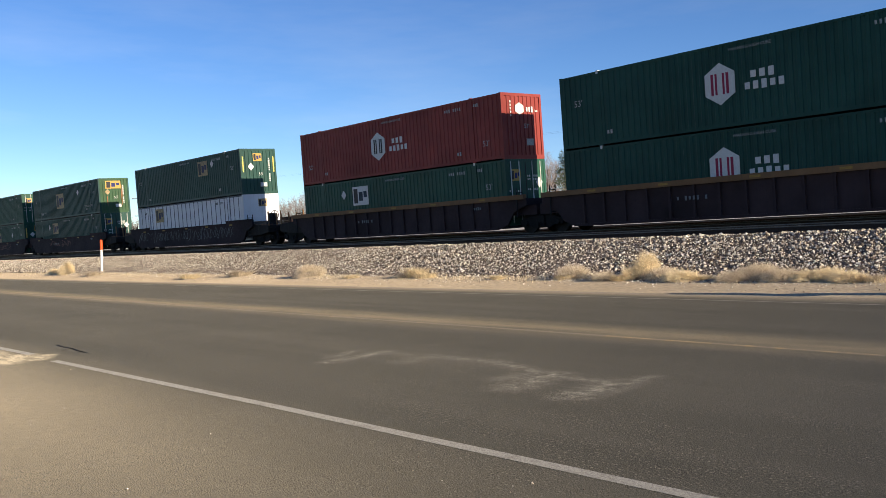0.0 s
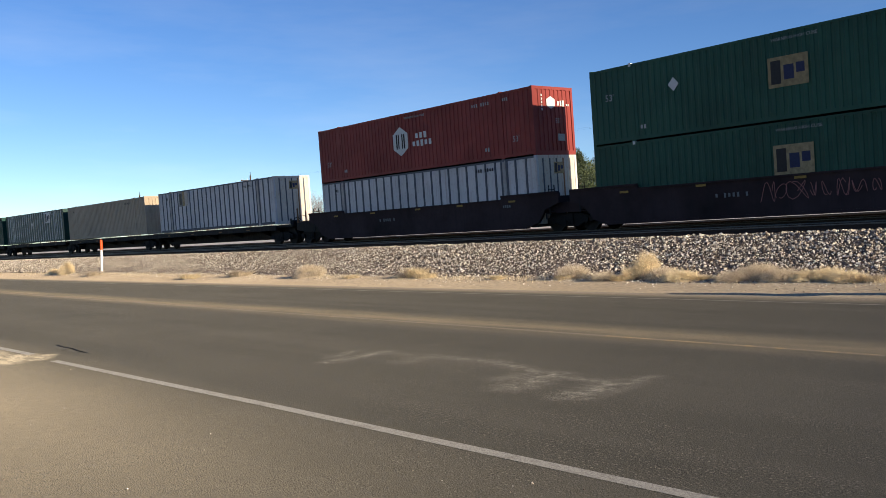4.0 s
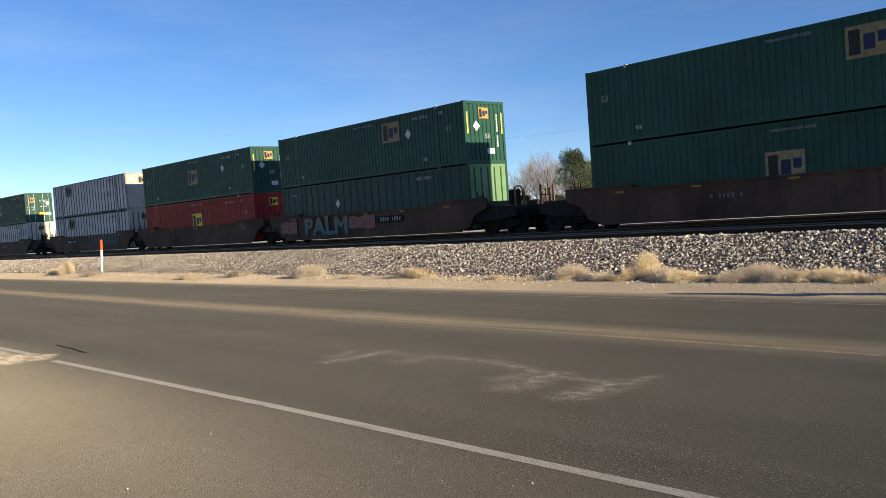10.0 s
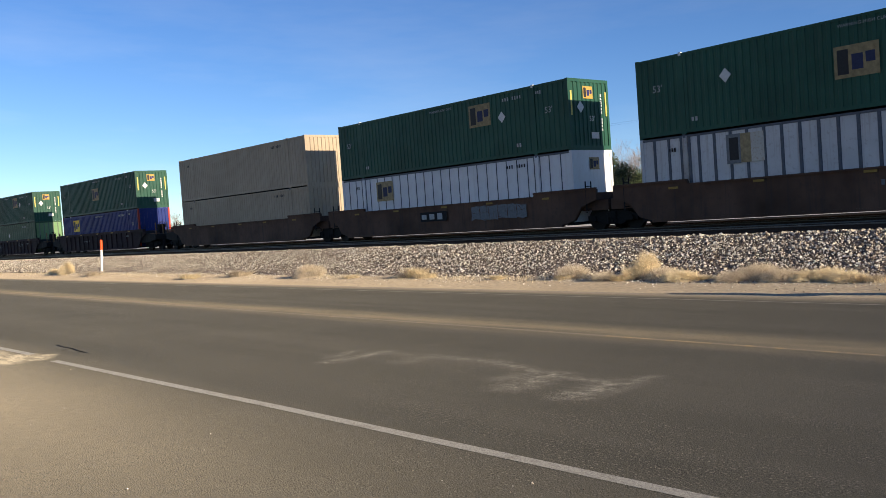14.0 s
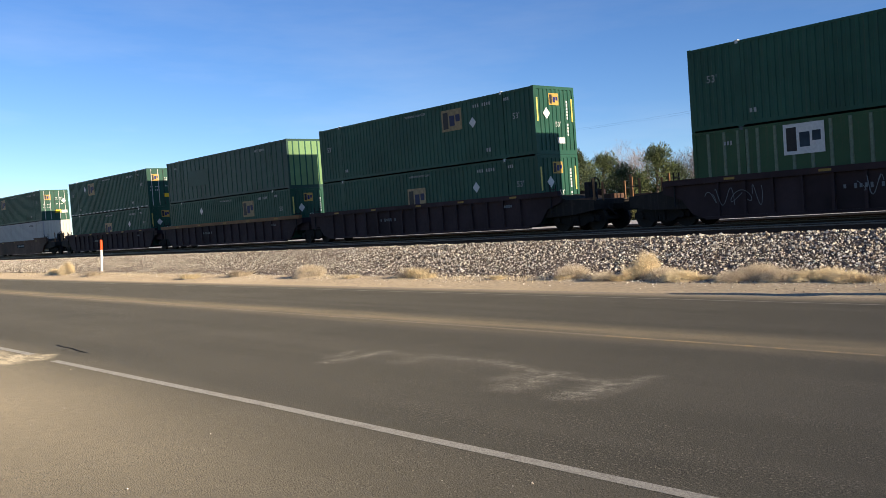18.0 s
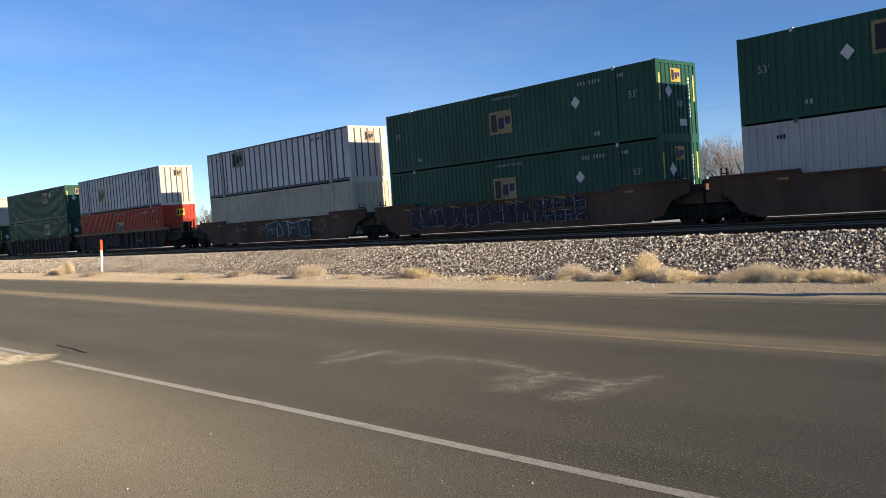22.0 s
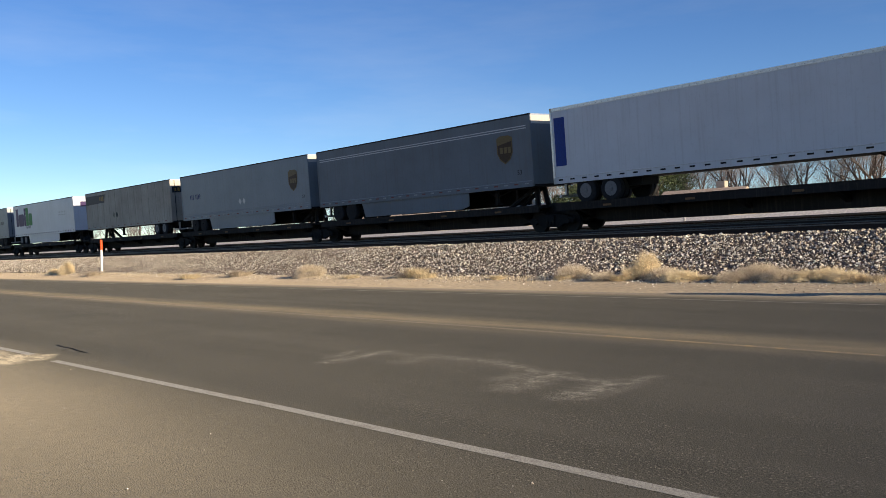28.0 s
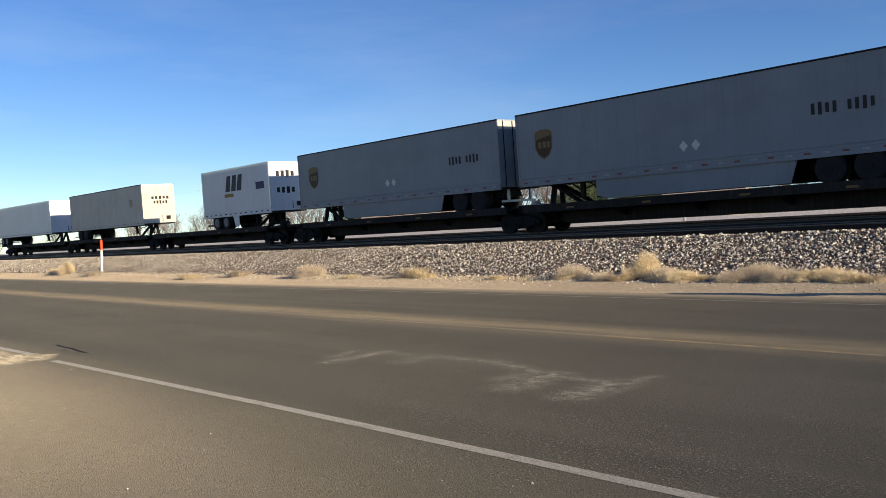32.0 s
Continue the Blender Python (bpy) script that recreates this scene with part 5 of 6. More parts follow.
well_car(-72.66, "smooth", "a", "c", [], SMOOTH)

green(-96.23, HIGH, (-0.04, 4.85, "fresh"))
container("shipping_container", "blue", -96.23, LOW, emb=(-4.79, 2.41, "yellow"), edge="red", label="blue corrugated container with red corner posts in well car")
well_car(-96.23, "ribbed", "c", "c", DULL, RIBBED)
green(-119.71, HIGH, (2.87, 5.35, "fresh"), (4.20, 5.09))
white(-119.71, LOW, (-3.95, 2.63, "pale"), (0.31, 2.12, "whiteprint"), col="green_olive", rib="rib_olive", end="rib", edge="green_olive", end_emb=None, light="sunlit_green", label="olive green container with pale ribs in well car")
well_car(-119.71, "ribbed", "c", "c", DULL, RIBBED, spray=both(scrawl(-7.6, -5.2, 0.6, 1.3, "spray_grey", 31), scrawl(-2.4, -1.4, 0.7, 1.3, "spray_grey", 32), scrawl(3.6, 5.0, 0.9, 1.3, "spray_grey", 33)))
green(-143.14, HIGH, (2.89, 5.36, "fresh"), (4.27, 5.08))
green(-143.14, LOW, (0.02, 1.93, "old"), (4.23, 2.17))
well_car(-143.14, "ribbed", "c", "a", DULL, RIBBED)
c_ = white(-162.61, HIGH, None, (-2.12, 5.06, "whiteprint"), col="green_dull", rib="green", end="rib", edge="green_dull", end_emb=None, light="sunlit_green", label="dark green container with green vertical ribs")
part("repaint_patch", mesh("repaint_patch", lambda bm: box(bm, -1.5, 1.5, -0.55, 0.5, 0, 0.003)), M["deep_green"], c_, "darker repainted rectangle", Matrix.Translation((-3.3, -1.304, 1.55)) @ SIDE)
green(-162.61, LOW, (3.11, 2.32, "fresh"), (-3.19, 2.50))
well_car(-162.61, "ribbed", "a", "a", DULL, RIBBED + " and tan top rail", "tan")
c_ = green(-182.10, HIGH, (-2.94, 5.34, "fresh"), (-4.34, 5.39), end="doors")
dash = mesh("reflective_dash", lambda bm: box(bm, -0.18, 0.18, -0.03, 0.03, 0, 0.003))
for i in range(20):
    part("reflective_dash", dash, M["whiteprint"], c_, at=Matrix.Translation((-7.6 + i * 0.8, -1.306, 0.1)) @ SIDE)
green(-182.10, LOW, (0.08, 1.89, "old"), (4.22, 2.13))
well_car(-182.10, "ribbed", "a", "c", DULL, RIBBED)

green(-205.58, HIGH, (-2.93, 5.35, "fresh"), (-4.35, 5.08), end="doors")
# Cream leading end on a grey box: sunlight put into its colour
container("shipping_container", "lightgrey", -205.58, LOW, label="light grey corrugated container standing in a well car", light="trailer_cream", num=False)
well_car(-205.58, "smooth", "c", "a", [(2.2, 1.9, 0.2, 1.0, 10, "plate")], SMOOTH)
green(-224.88, HIGH, (-0.02, 4.85, "fresh"), (4.19, 5.10))
green(-224.88, LOW, (-0.02, 1.96, "old"), (4.20, 2.14))
well_car(-224.88, "smooth", "a", "a", [], "brown well car covered with long pale graffiti", spray=both(blocks(-6.3, 1.6, 0.42, 1.46, "spray_purple", "spray_white", 41, 10), blocks(1.8, 4.6, 0.95, 1.44, "spray_purple", "spray_white", 43, 5), blocks(1.9, 4.6, 0.45, 0.9, "spray_purple", "spray_white", 44, 5)))
white(-244.24, HIGH, (-3.96, 5.49, "grey"), label=W_LABEL)
container("shipping_container", "beige", -244.24, LOW, label="beige-grey corrugated container standing in a well car", num=False, edge="rust_white")
well_car(-244.24, "smooth", "a", "c", [(-3.7, 1.7, 0.2, 1.05, 10, "spray_grey")], "brown well car with large grey graffiti letters", spray=both(blocks(-0.6, 4.2, 0.4, 1.44, "spray_blue", "spray_white", 51, 4, 3.0), scrawl(4.4, 5.6, 0.6, 1.3, "spray_white", 52), scrawl(-1.6, -0.7, 0.7, 1.2, "spray_white", 53)))

white(-267.69, HIGH, (-3.01, 4.65, "old"), label="white ribbed container with brown stain round its logo")
container("shipping_container", "red", -267.69, LOW, emb=(0.25, 1.85, "old"), end_emb="yellow", label="orange-red corrugated container in a ribbed well car")
well_car(-267.69, "ribbed", "c", "a", [(4.2, 1.0, 0.2, 0.8, 6, "spray_grey")], "dark ribbed well car with faded blue graffiti", "tan", spray=blocks(-6.4, 0.6, 0.4, 1.4, "well_soot", "spray_blue", 61, 8, 2.5))
green(-286.97, HIGH, (2.82, 5.30, "old"), (4.20, 5.51))
green(-286.97, LOW, (2.79, 2.37, "old"))
well_car(-286.97, "ribbed", "a", "a", DULL, RIBBED)
white(-306.43, HIGH, (-3.99, 5.45, "grey"), (4.3, 4.7, "rib_grey"), end="flat", label="white ribbed container with rusty end edges")
green(-306.43, LOW, (-1.09, 2.01, "old"))
well_car(-306.43, "ribbed", "a", "c", DULL, RIBBED + " and tan top rail", "tan")


def shield(c, x, z):
    def sh(g):
        return lambda bm: prism(bm, [(-0.47 + g, 0.5 - g), (-0.25, 0.6 - g), (0.25, 0.6 - g), (0.47 - g, 0.5 - g), (0.47 - g, -0.15), (0.3 - g, -0.45 + g), (0, -0.63 + g), (-0.3 + g, -0.45 + g), (-0.47 + g, -0.15)], "z", 0, 0.004)
    st = part("shield_mark", mesh("shield", sh(0)), M["shield_gold"], c, "brown and gold shield logo", Matrix.Translation((x, -1.3, z)) @ SIDE)
    part("shield_face", mesh("shield_in", lambda bm: prism(bm, [(-0.42, 0.2), (0.42, 0.34), (0.42, -0.14), (0.27, -0.4), (0, -0.57), (-0.27, -0.4), (-0.42, -0.14)], "z", 0.0035, 0.008)), M["brownlogo"], st)

    bar = mesh("shield_lt", lambda bm: box(bm, -0.09, 0.09, -0.16, 0.1, 0.0075, 0.012))
    for x0 in (-0.2, 0.05, 0.28):
        part("shield_bar", bar, M["shield_gold"], st, at=Matrix.Translation((x0, 0, 0)))


def name_bars(c, x, z, w, h, n, m):
    """The owner's mark."""
    bars_mark(c, x, z, -1.3, w, h, n, M[m], name="name_mark")


def navy_marks(c, y, h):
    name_bars(c, -1.3, 2.72, 5.2, 0.42, 14, "navy")

    def badge(bm):
        prism(bm, [(-0.7, 0.45), (0.1, 0.3), (0.65, 0.5), (0.55, -0.1), (0.2, -0.5), (0.1, -0.2), (-0.3, -0.15), (-0.6, -0.05)], "z", 0, 0.004)
    part("badge", mesh("badge", badge), M["navy"], c, "dark blue map-shaped badge", Matrix.Translation((3.3, y, 2.75)) @ SIDE)


def plate_marks(c, y, h):
    part("name_plate", mesh("name_plate", lambda bm: box(bm, -0.95, 0.95, -0.3, 0.3, 0, 0.004)), M["bluepanel"], c, "blue name plate", Matrix.Translation((6.2, y, 3.2)) @ SIDE)
    name_bars(c, 6.2, 3.2, 1.7, 0.32, 9, "whiteprint")
    name_bars(c, 6.7, 2.82, 0.9, 0.16, 6, "bluepanel")
    part("blue_panel", mesh("blue_panel", lambda bm: box(bm, -0.28, 0.28, -0.98, 0.98, 0, 0.004)), M["bluepanel"], c, "blue reflective panel", Matrix.Translation((-7.6, y, 2.55)) @ SIDE)


def shield_marks(c, y, h):
    shield(c, 6.5, 2.56)
    words(c, "53", 7.3, 1.5, y - 0.004, 0.3, M["ink"])
    for dz in (3.35, 3.45):
        part("stripe", mesh("tr_stripe", lambda bm: box(bm, -7.8, 7.8, -0.02, 0.02, 0, 0.003)), M["whiteprint"], c, at=Matrix.Translation((0, y, dz)) @ SIDE)


def front_shield_marks(c, y, h):
    shield(c, 6.4, 2.6)
    name_bars(c, -5.85, 2.41, 1.75, 0.36, 9, "navy")
    words(c, "53", 7.4, 1.6, y - 0.004, 0.26, M["ink"])
    diamonds(c)


def rear_shield_marks(c, y, h):
    shield(c, -6.55, 2.55)
    name_bars(c, 5.72, 2.4, 2.3, 0.4, 10, "ink")
    diamonds(c)


def diamonds(c):
    for x in (0.1, 0.6):
        diamond(c, x, 1.75, -1.3, M["whiteprint"], r=0.2)


def band_marks(c, y, h):
    part("dark_band", mesh("band", lambda bm: prism(bm, [(-1.5, -0.42), (2.4, -0.36), (2.65, 0.3), (-1.5, 0.3)], "z", 0, 0.004)), M["band_black"], c, "black band with yellow marks", Matrix.Translation((-6.5, y, 3.35)) @ SIDE)
    bars_mark(c, -4.55, 3.32, y - 0.005, 0.95, 0.42, 3, M["gold"], name="name_mark")
    for x in (-2.3, -1.7):
        diamond(c, x, 1.9, -1.3, M["print_olive"] if x < -2 else M["ink"], r=0.26)
    for yy in (-0.6, 0.6):
        part("door_mark", mesh("door_mark", lambda bm: box(bm, -0.55, 0.55, -0.22, 0.22, 0, 0.004)), M["ink"], c, at=Matrix.Translation((h + 0.0, yy, 3.2)) @ FRONT)
        bars_mark(c, yy, 3.2, h + 0.005, 0.8, 0.3, 3, M["gold"], True, name="name_mark")


def parcel(c, y, h):
    at = Matrix.Translation((-5.2, y, 2.7)) @ SIDE
    def slab(x0, x1, z1, cut):
        return lambda bm: prism(bm, [(x0 + cut, -0.85), (x1 - cut, -0.85), (x1, -0.85 + cut), (x1, z1 - cut), (x1 - cut, z1), (x0 + cut, z1), (x0, z1 - cut), (x0, -0.85 + cut)], "z", 0, 0.004)
    for nm, x0, x1, z1, cut, m_ in (("purple_mark", -2.2, -1.5, 0.9, 0.04, "purple"), ("purple_mark", -1.44, 0.16, 0.34, 0.16, "purple"), ("purple_mark", 0.22, 0.62, 0.9, 0.04, "purple"), ("green_mark", 0.68, 1.46, 0.9, 0.04, "brightgreen"), ("green_mark", 1.52, 2.45, 0.32, 0.1, "brightgreen")):
        part(nm, mesh("slab%g" % x0, slab(x0, x1, z1, cut)), M[m_], c, "large %s logo block" % m_.replace("bright", ""), at)
    words(c, "Ground", -3.95, 1.72, y, 0.42, M["spray_blue"])
    name_bars(c, 5.2, 2.75, 1.7, 0.14, 12, "steel")
    name_bars(c, 5.2, 2.5, 1.7, 0.1, 12, "steel")
    part("purple_mark", mesh("end_purple", lambda bm: box(bm, -0.42, 0.42, -0.22, 0.22, 0, 0.004)), M["purple"], c, at=Matrix.Translation((h - 0.006, -0.25, 3.25)) @ FRONT)
    part("green_mark", mesh("end_green", lambda bm: box(bm, -0.28, 0.28, -0.22, 0.18, 0, 0.004)), M["brightgreen"], c, at=Matrix.Translation((h - 0.006, 0.5, 3.25)) @ FRONT)


def pup_marks(c, y, h):
    slab = mesh("slanted_block", lambda bm: prism(bm, [(-0.4, -0.5), (0.18, -0.5), (0.4, 0.5), (-0.1, 0.5)], "z", 0, 0.004))
    for x in (-0.75, 0.0, 0.72):
        part("logo_block", slab, M["band_black"], c, "slanted black logo block", Matrix.Translation((x, -1.3, 2.95)) @ SIDE)
    part("logo_stripe", mesh("logo_stripe", lambda bm: box(bm, -1.1, 0.1, -0.11, 0.11, 0, 0.004)), M["gold"], c, "yellow stripe", Matrix.Translation((-0.2, -1.3, 2.2)) @ SIDE)
    for z in (3.2, 2.2):
        bars_mark(c, -0.1, z, h - 0.006, 1.4, 0.4, 4, M["ink"], True, name="name_mark")
    part("notice", mesh("notice", lambda bm: box(bm, -0.5, 0.5, -0.22, 0.22, 0, 0.004)), M["navy"], c, at=Matrix.Translation((3.2, y, 2.6)) @ SIDE)


def worn_marks(c, y, h):
    for z, w in ((2.9, 1.5), (2.55, 1.2)):
        bars_mark(c, 0.2, z, h - 0.006, w, 0.26, 5, M["ink"], True, name="name_mark")
    part("faint_mark", mesh("faint", lambda bm: box(bm, -0.3, 0.3, -0.3, 0.3, 0, 0.003)), M["tan"], c, at=Matrix.Translation((5.4, y, 2.6)) @ SIDE)


trailer(-327.9, "trailer_white", "white van trailer with dark blue lettering", 1, 16.15, marks=navy_marks, roof_dark=False)
trailer(-345.3, "trailer_white", "white van trailer with a blue name plate", 1, skirt=False, marks=plate_marks, roof_dark=False, seams=False)
trailer(-362.56, "trailer_dim", "dark grey van trailer with brown shield logo", 1, marks=shield_marks, seams=False, sunlit_top="trailer_cream")
trailer(-379.64, "trailer_grey", "grey van trailer with shield logo and skirt", 1, marks=front_shield_marks, seams=False, sunlit_top="trailer_cream")
trailer(-397.51, "trailer_tan", "grimy grey-brown van trailer with black band", -1, skirt=False, marks=band_marks, sunlit_top="trailer_cream")
trailer(-416.59, "trailer_white", "white van trailer with purple and green logo", 1, marks=parcel, seams=False)
trailer(-434.68, "trailer_grey", "grey van trailer with dark lettering", -1, marks=rear_shield_marks, seams=False, sunlit_top="trailer_cream")
trailer(-451.94, "trailer_grey", "grey van trailer with dark lettering", -1, marks=rear_shield_marks, seams=False, sunlit_top="trailer_cream")
trailer(-467.62, "trailer_white", "short white pup trailer with black logo", 1, 8.67, marks=pup_marks, seams=False, roof_dark=False)
trailer(-489.21, "trailer_cream", "cream white van trailer with worn front", 1, 14.94, skirt=False, marks=worn_marks)
trailer(-509.91, "trailer_white", "plain white van trailer", 1, 16.15, skirt=False, seams=False, roof_dark=False)
for s_, a_, b_, h_ in ((-327.9, "c", "a", 7.6), (-345.2, "a", "a", 7.3), (-362.5, "a", "a", 7.3), (-379.8, "a", "a", 7.3), (-397.1, "a", "c", -7.2)):
    spine_car(s_, a_, b_, 8.66, h_)
for s_, a_, b_, h_ in ((-417.2, "c", "a", 7.4), (-434.5, "a", "a", -7.3), (-451.8, "a", "c", -7.2), (-472.2, "c", "a", 7.3), (-489.5, "a", "a", 6.7), (-506.8, "a", "c", 4.6)):
    spine_car(s_, a_, b_, 8.66, h_)

# ======== ties, stones, dry plants ========
for tr, centre in zip(TRACKS, (-4.3, 0.0, 4.3)):
    bm = bmesh.new()
    for i in range(330):
        x = -150 + i * 0.56
        a = [on_track(x + dx, centre + lat, -0.17 - dz) for dx in (-0.11, 0.11) for lat in (-1.3, 1.3) for dz in (0.12, 0.0)]
        v = [bm.verts.new(p) for p in a]
        for f in ((0, 1, 3, 2), (4, 6, 7, 5), (0, 4, 5, 1), (2, 3, 7, 6), (1, 5, 7, 3)):
            bm.faces.new([v[k] for k in f])
    t = part("tie", bm, M["tie"], tr, "weathered wooden ties")
    t["kind"] = "stuff"

CUBE_V = np.array([(x, y, z) for x in (-1, 1) for y in (-1, 1) for z in (-1, 1)]) * 0.66
CUBE_F = np.array([(0, 1, 3), (0, 3, 2), (4, 6, 7), (4, 7, 5), (0, 4, 5), (0, 5, 1), (2, 3, 7), (2, 7, 6), (0, 2, 6), (0, 6, 4), (1, 5, 7), (1, 7, 3)])


def stones(name, centres, radii, material, label, seed, flat=0.75):
    """Many broken stones in one mesh."""
    rng = np.random.default_rng(seed)
    n = len(radii)
    q = rng.normal(size=(n, 4))
    q /= np.linalg.norm(q, axis=1)[:, None]
    w, x, y, z = q.T
    R = np.stack([1 - 2 * (y * y + z * z), 2 * (x * y - z * w), 2 * (x * z + y * w), 2 * (x * y + z * w), 1 - 2 * (x * x + z * z), 2 * (y * z - x * w), 2 * (x * z - y * w), 2 * (y * z + x * w), 1 - 2 * (x * x + y * y)], 1).reshape(n, 3, 3)
    shape = CUBE_V[None] * rng.uniform(0.55, 1.2, (n, 8, 1)) * np.stack([np.ones(n), rng.uniform(0.6, 1, n), rng.uniform(0.5, flat, n)], 1)[:, None, :]
    V = np.einsum("nij,nkj->nki", R, shape) * np.asarray(radii)[:, None, None] + np.asarray(centres)[:, None, :]
    F = CUBE_F[None] + (np.arange(n) * 8)[:, None, None]
    me = bpy.data.meshes.new(name)
    me.from_pydata(V.reshape(-1, 3).tolist(), [], F.reshape(-1, 3).tolist())
    me.materials.append(material)
    return tagged(new(name, me), label=label, kind="stuff", category="stones")


rng = np.random.default_rng(4)
cs, rs = [], []
for i in range(104000):
    x = -112 + 116 * rng.random() ** 0.8
    ty, tz = toe_point(x)
    a = on_track(x, CREST, CREST_UP)
    f = rng.uniform(-0.08, 1.08)
    y = ty + (a.y - ty) * f
    z = tz + (a.z - tz) * min(f, 1.0) + 0.01
    r = min(0.075, 0.0215 * math.exp(rng.normal() * 0.42)) * (1.0 if x > -32 else 0.85)
    cs.append((x + rng.normal() * 0.02, y, z + rng.uniform(-0.2, 0.5) * r))
    rs.append(r)
stones("ballast_stones", cs, rs, M["stone"], "loose pale and dark grey ballast stones", 5)
cs, rs = [], []
for i in range(6500):
    x = -70 + 68 * rng.random() ** 0.7
    ty, tz = toe_point(x)
    y = ty - abs(rng.normal()) * 0.8 - 0.1
    if y < ROAD_FAR + 0.1:
        continue
    f = (y - ROAD_FAR + 0.2) / (ty - ROAD_FAR + 0.4)
    cs.append((x, y, -0.01 + tz * f ** 1.2))
    rs.append(0.008 + 0.02 * rng.random() ** 3)
stones("verge_gravel", cs, rs, M["stone"], "small gravel scattered on the dusty verge", 6)
cs, rs = [], []
for i in range(120):
    x = rng.uniform(-14, -1.5)
    y = rng.uniform(0.6, 3.3) if i < 330 else rng.uniform(3.6, 8)
    cs.append((x, y, 0.004))
    rs.append(0.003 + 0.004 * rng.random() ** 3)
stones("pebbles", cs, rs, M["stone"], "tiny pebbles lying on the dusty shoulder", 7)


def straw(name, col, col2):
    m, nt, p = nodes_of(name)
    geo = nt.nodes.new("ShaderNodeNewGeometry")
    c = ramp(nt, geo.outputs["Random Per Island"], [(0.0, col2), (0.6, col), (1.0, tuple(min(1, x * 1.35) for x in col))])
    nt.links.new(c, p.inputs["Base Color"])
    p.inputs["Roughness"].default_value = 0.8
    return m


M["straw"] = straw("dry_straw", (0.74, 0.62, 0.40), (0.50, 0.39, 0.23))
M["straw_grey"] = straw("grey_dry_stems", (0.62, 0.53, 0.39), (0.30, 0.22, 0.14))
M["twig"] = straw("bare_twigs", (0.225, 0.19, 0.176), (0.105, 0.089, 0.083))
M["bark"] = plain("grey_bark", (0.10, 0.08, 0.066), 0.9, var=0.3)
M["brush"] = straw("pale_grey_brush", (0.33, 0.28, 0.235), (0.15, 0.125, 0.105))
M["needles"] = straw("evergreen_needles", (0.092, 0.115, 0.038), (0.028, 0.044, 0.017))
M["needles_olive"] = straw("olive_bush_leaves", (0.135, 0.135, 0.05), (0.045, 0.052, 0.02))
M["needles_dark"] = straw("dark_evergreen_needles", (0.06, 0.082, 0.032), (0.02, 0.034, 0.015))


def blades(n, r, h, seed, lean=0.7, w=0.012):
    """A mesh of thin bent stems rising from a clump."""
    rnd = random.Random(seed)
    V, F = [], []
    for i in range(n):
        a, d = rnd.uniform(0, 2 * math.pi), r * 0.55 * rnd.random() ** 0.7
        x, y = d * math.cos(a), d * math.sin(a)
        b = a + rnd.gauss(0, 0.7)
        ln = h * rnd.uniform(0.45, 1.05)
        out = ln * lean * rnd.uniform(0.2, 1.0)
        k = len(V)
        px, py = -math.sin(b) * w * 0.5, math.cos(b) * w * 0.5
        for t in (0, 0.5, 1):
            cx, cy, cz = x + math.cos(b) * out * t ** 1.5, y + math.sin(b) * out * t ** 1.5, ln * (t - 0.25 * lean * t * t)
            s = 1 - 0.75 * t
            V += [(cx - px * s, cy - py * s, cz), (cx + px * s, cy + py * s, cz)]
        F += [(k, k + 1, k + 3, k + 2), (k + 2, k + 3, k + 5, k + 4)]
    me = bpy.data.meshes.new("stems")
    me.from_pydata(V, [], F)
    return me


def verge_z(x, y):
    ty, tz = toe_point(x)
    f = min(1.0, max(0.0, (y - ROAD_FAR + 0.2) / (ty - ROAD_FAR + 0.4)))
    a = on_track(x, CREST, CREST_UP)
    if y > ty:
        return tz + (a.z - tz) * (y - ty) / (a.y - ty)
    return tz * f ** 1.2 - 0.02


def at_px(px, y):
    """Where a line of sight, named by its column, crosses the line y."""
    return -math.tan(radians(49.55) - math.atan((px - 784) / 1547.0)) * y


def dome(n, r, h, seed, w=0.006):
    """A rounded tangle of short fine stems, thickest near its shell."""
    rnd = random.Random(seed)
    V, F = [], []
    for i in range(n):
        a, e, q = rnd.uniform(0, 2 * math.pi), math.asin(rnd.uniform(-0.1, 1)), rnd.uniform(0.35, 1) ** 0.5
        q *= 0.85 + 0.3 * noise.noise(Vector((2 * math.cos(a), 2 * math.sin(a), 2 * e + seed)))
        d = Vector((math.cos(a) * math.cos(e), math.sin(a) * math.cos(e), math.sin(e)))
        o = Vector((d.x * r * q, d.y * r * q, max(0.0, d.z) * h * q))
        u = (d + Vector((rnd.gauss(0, 0.7), rnd.gauss(0, 0.7), rnd.gauss(0.2, 0.6)))).normalized() * rnd.uniform(0.06, 0.16) * r / 0.6
        s = u.cross(Vector((rnd.gauss(0, 1), rnd.gauss(0, 1), rnd.gauss(0, 1)))).normalized() * w * 0.5
        k = len(V)
        V += [o - s, o + s, o + u]
        F.append((k, k + 1, k + 2))
    me = bpy.data.meshes.new("tangle")
    me.from_pydata(V, [], F)
    return me


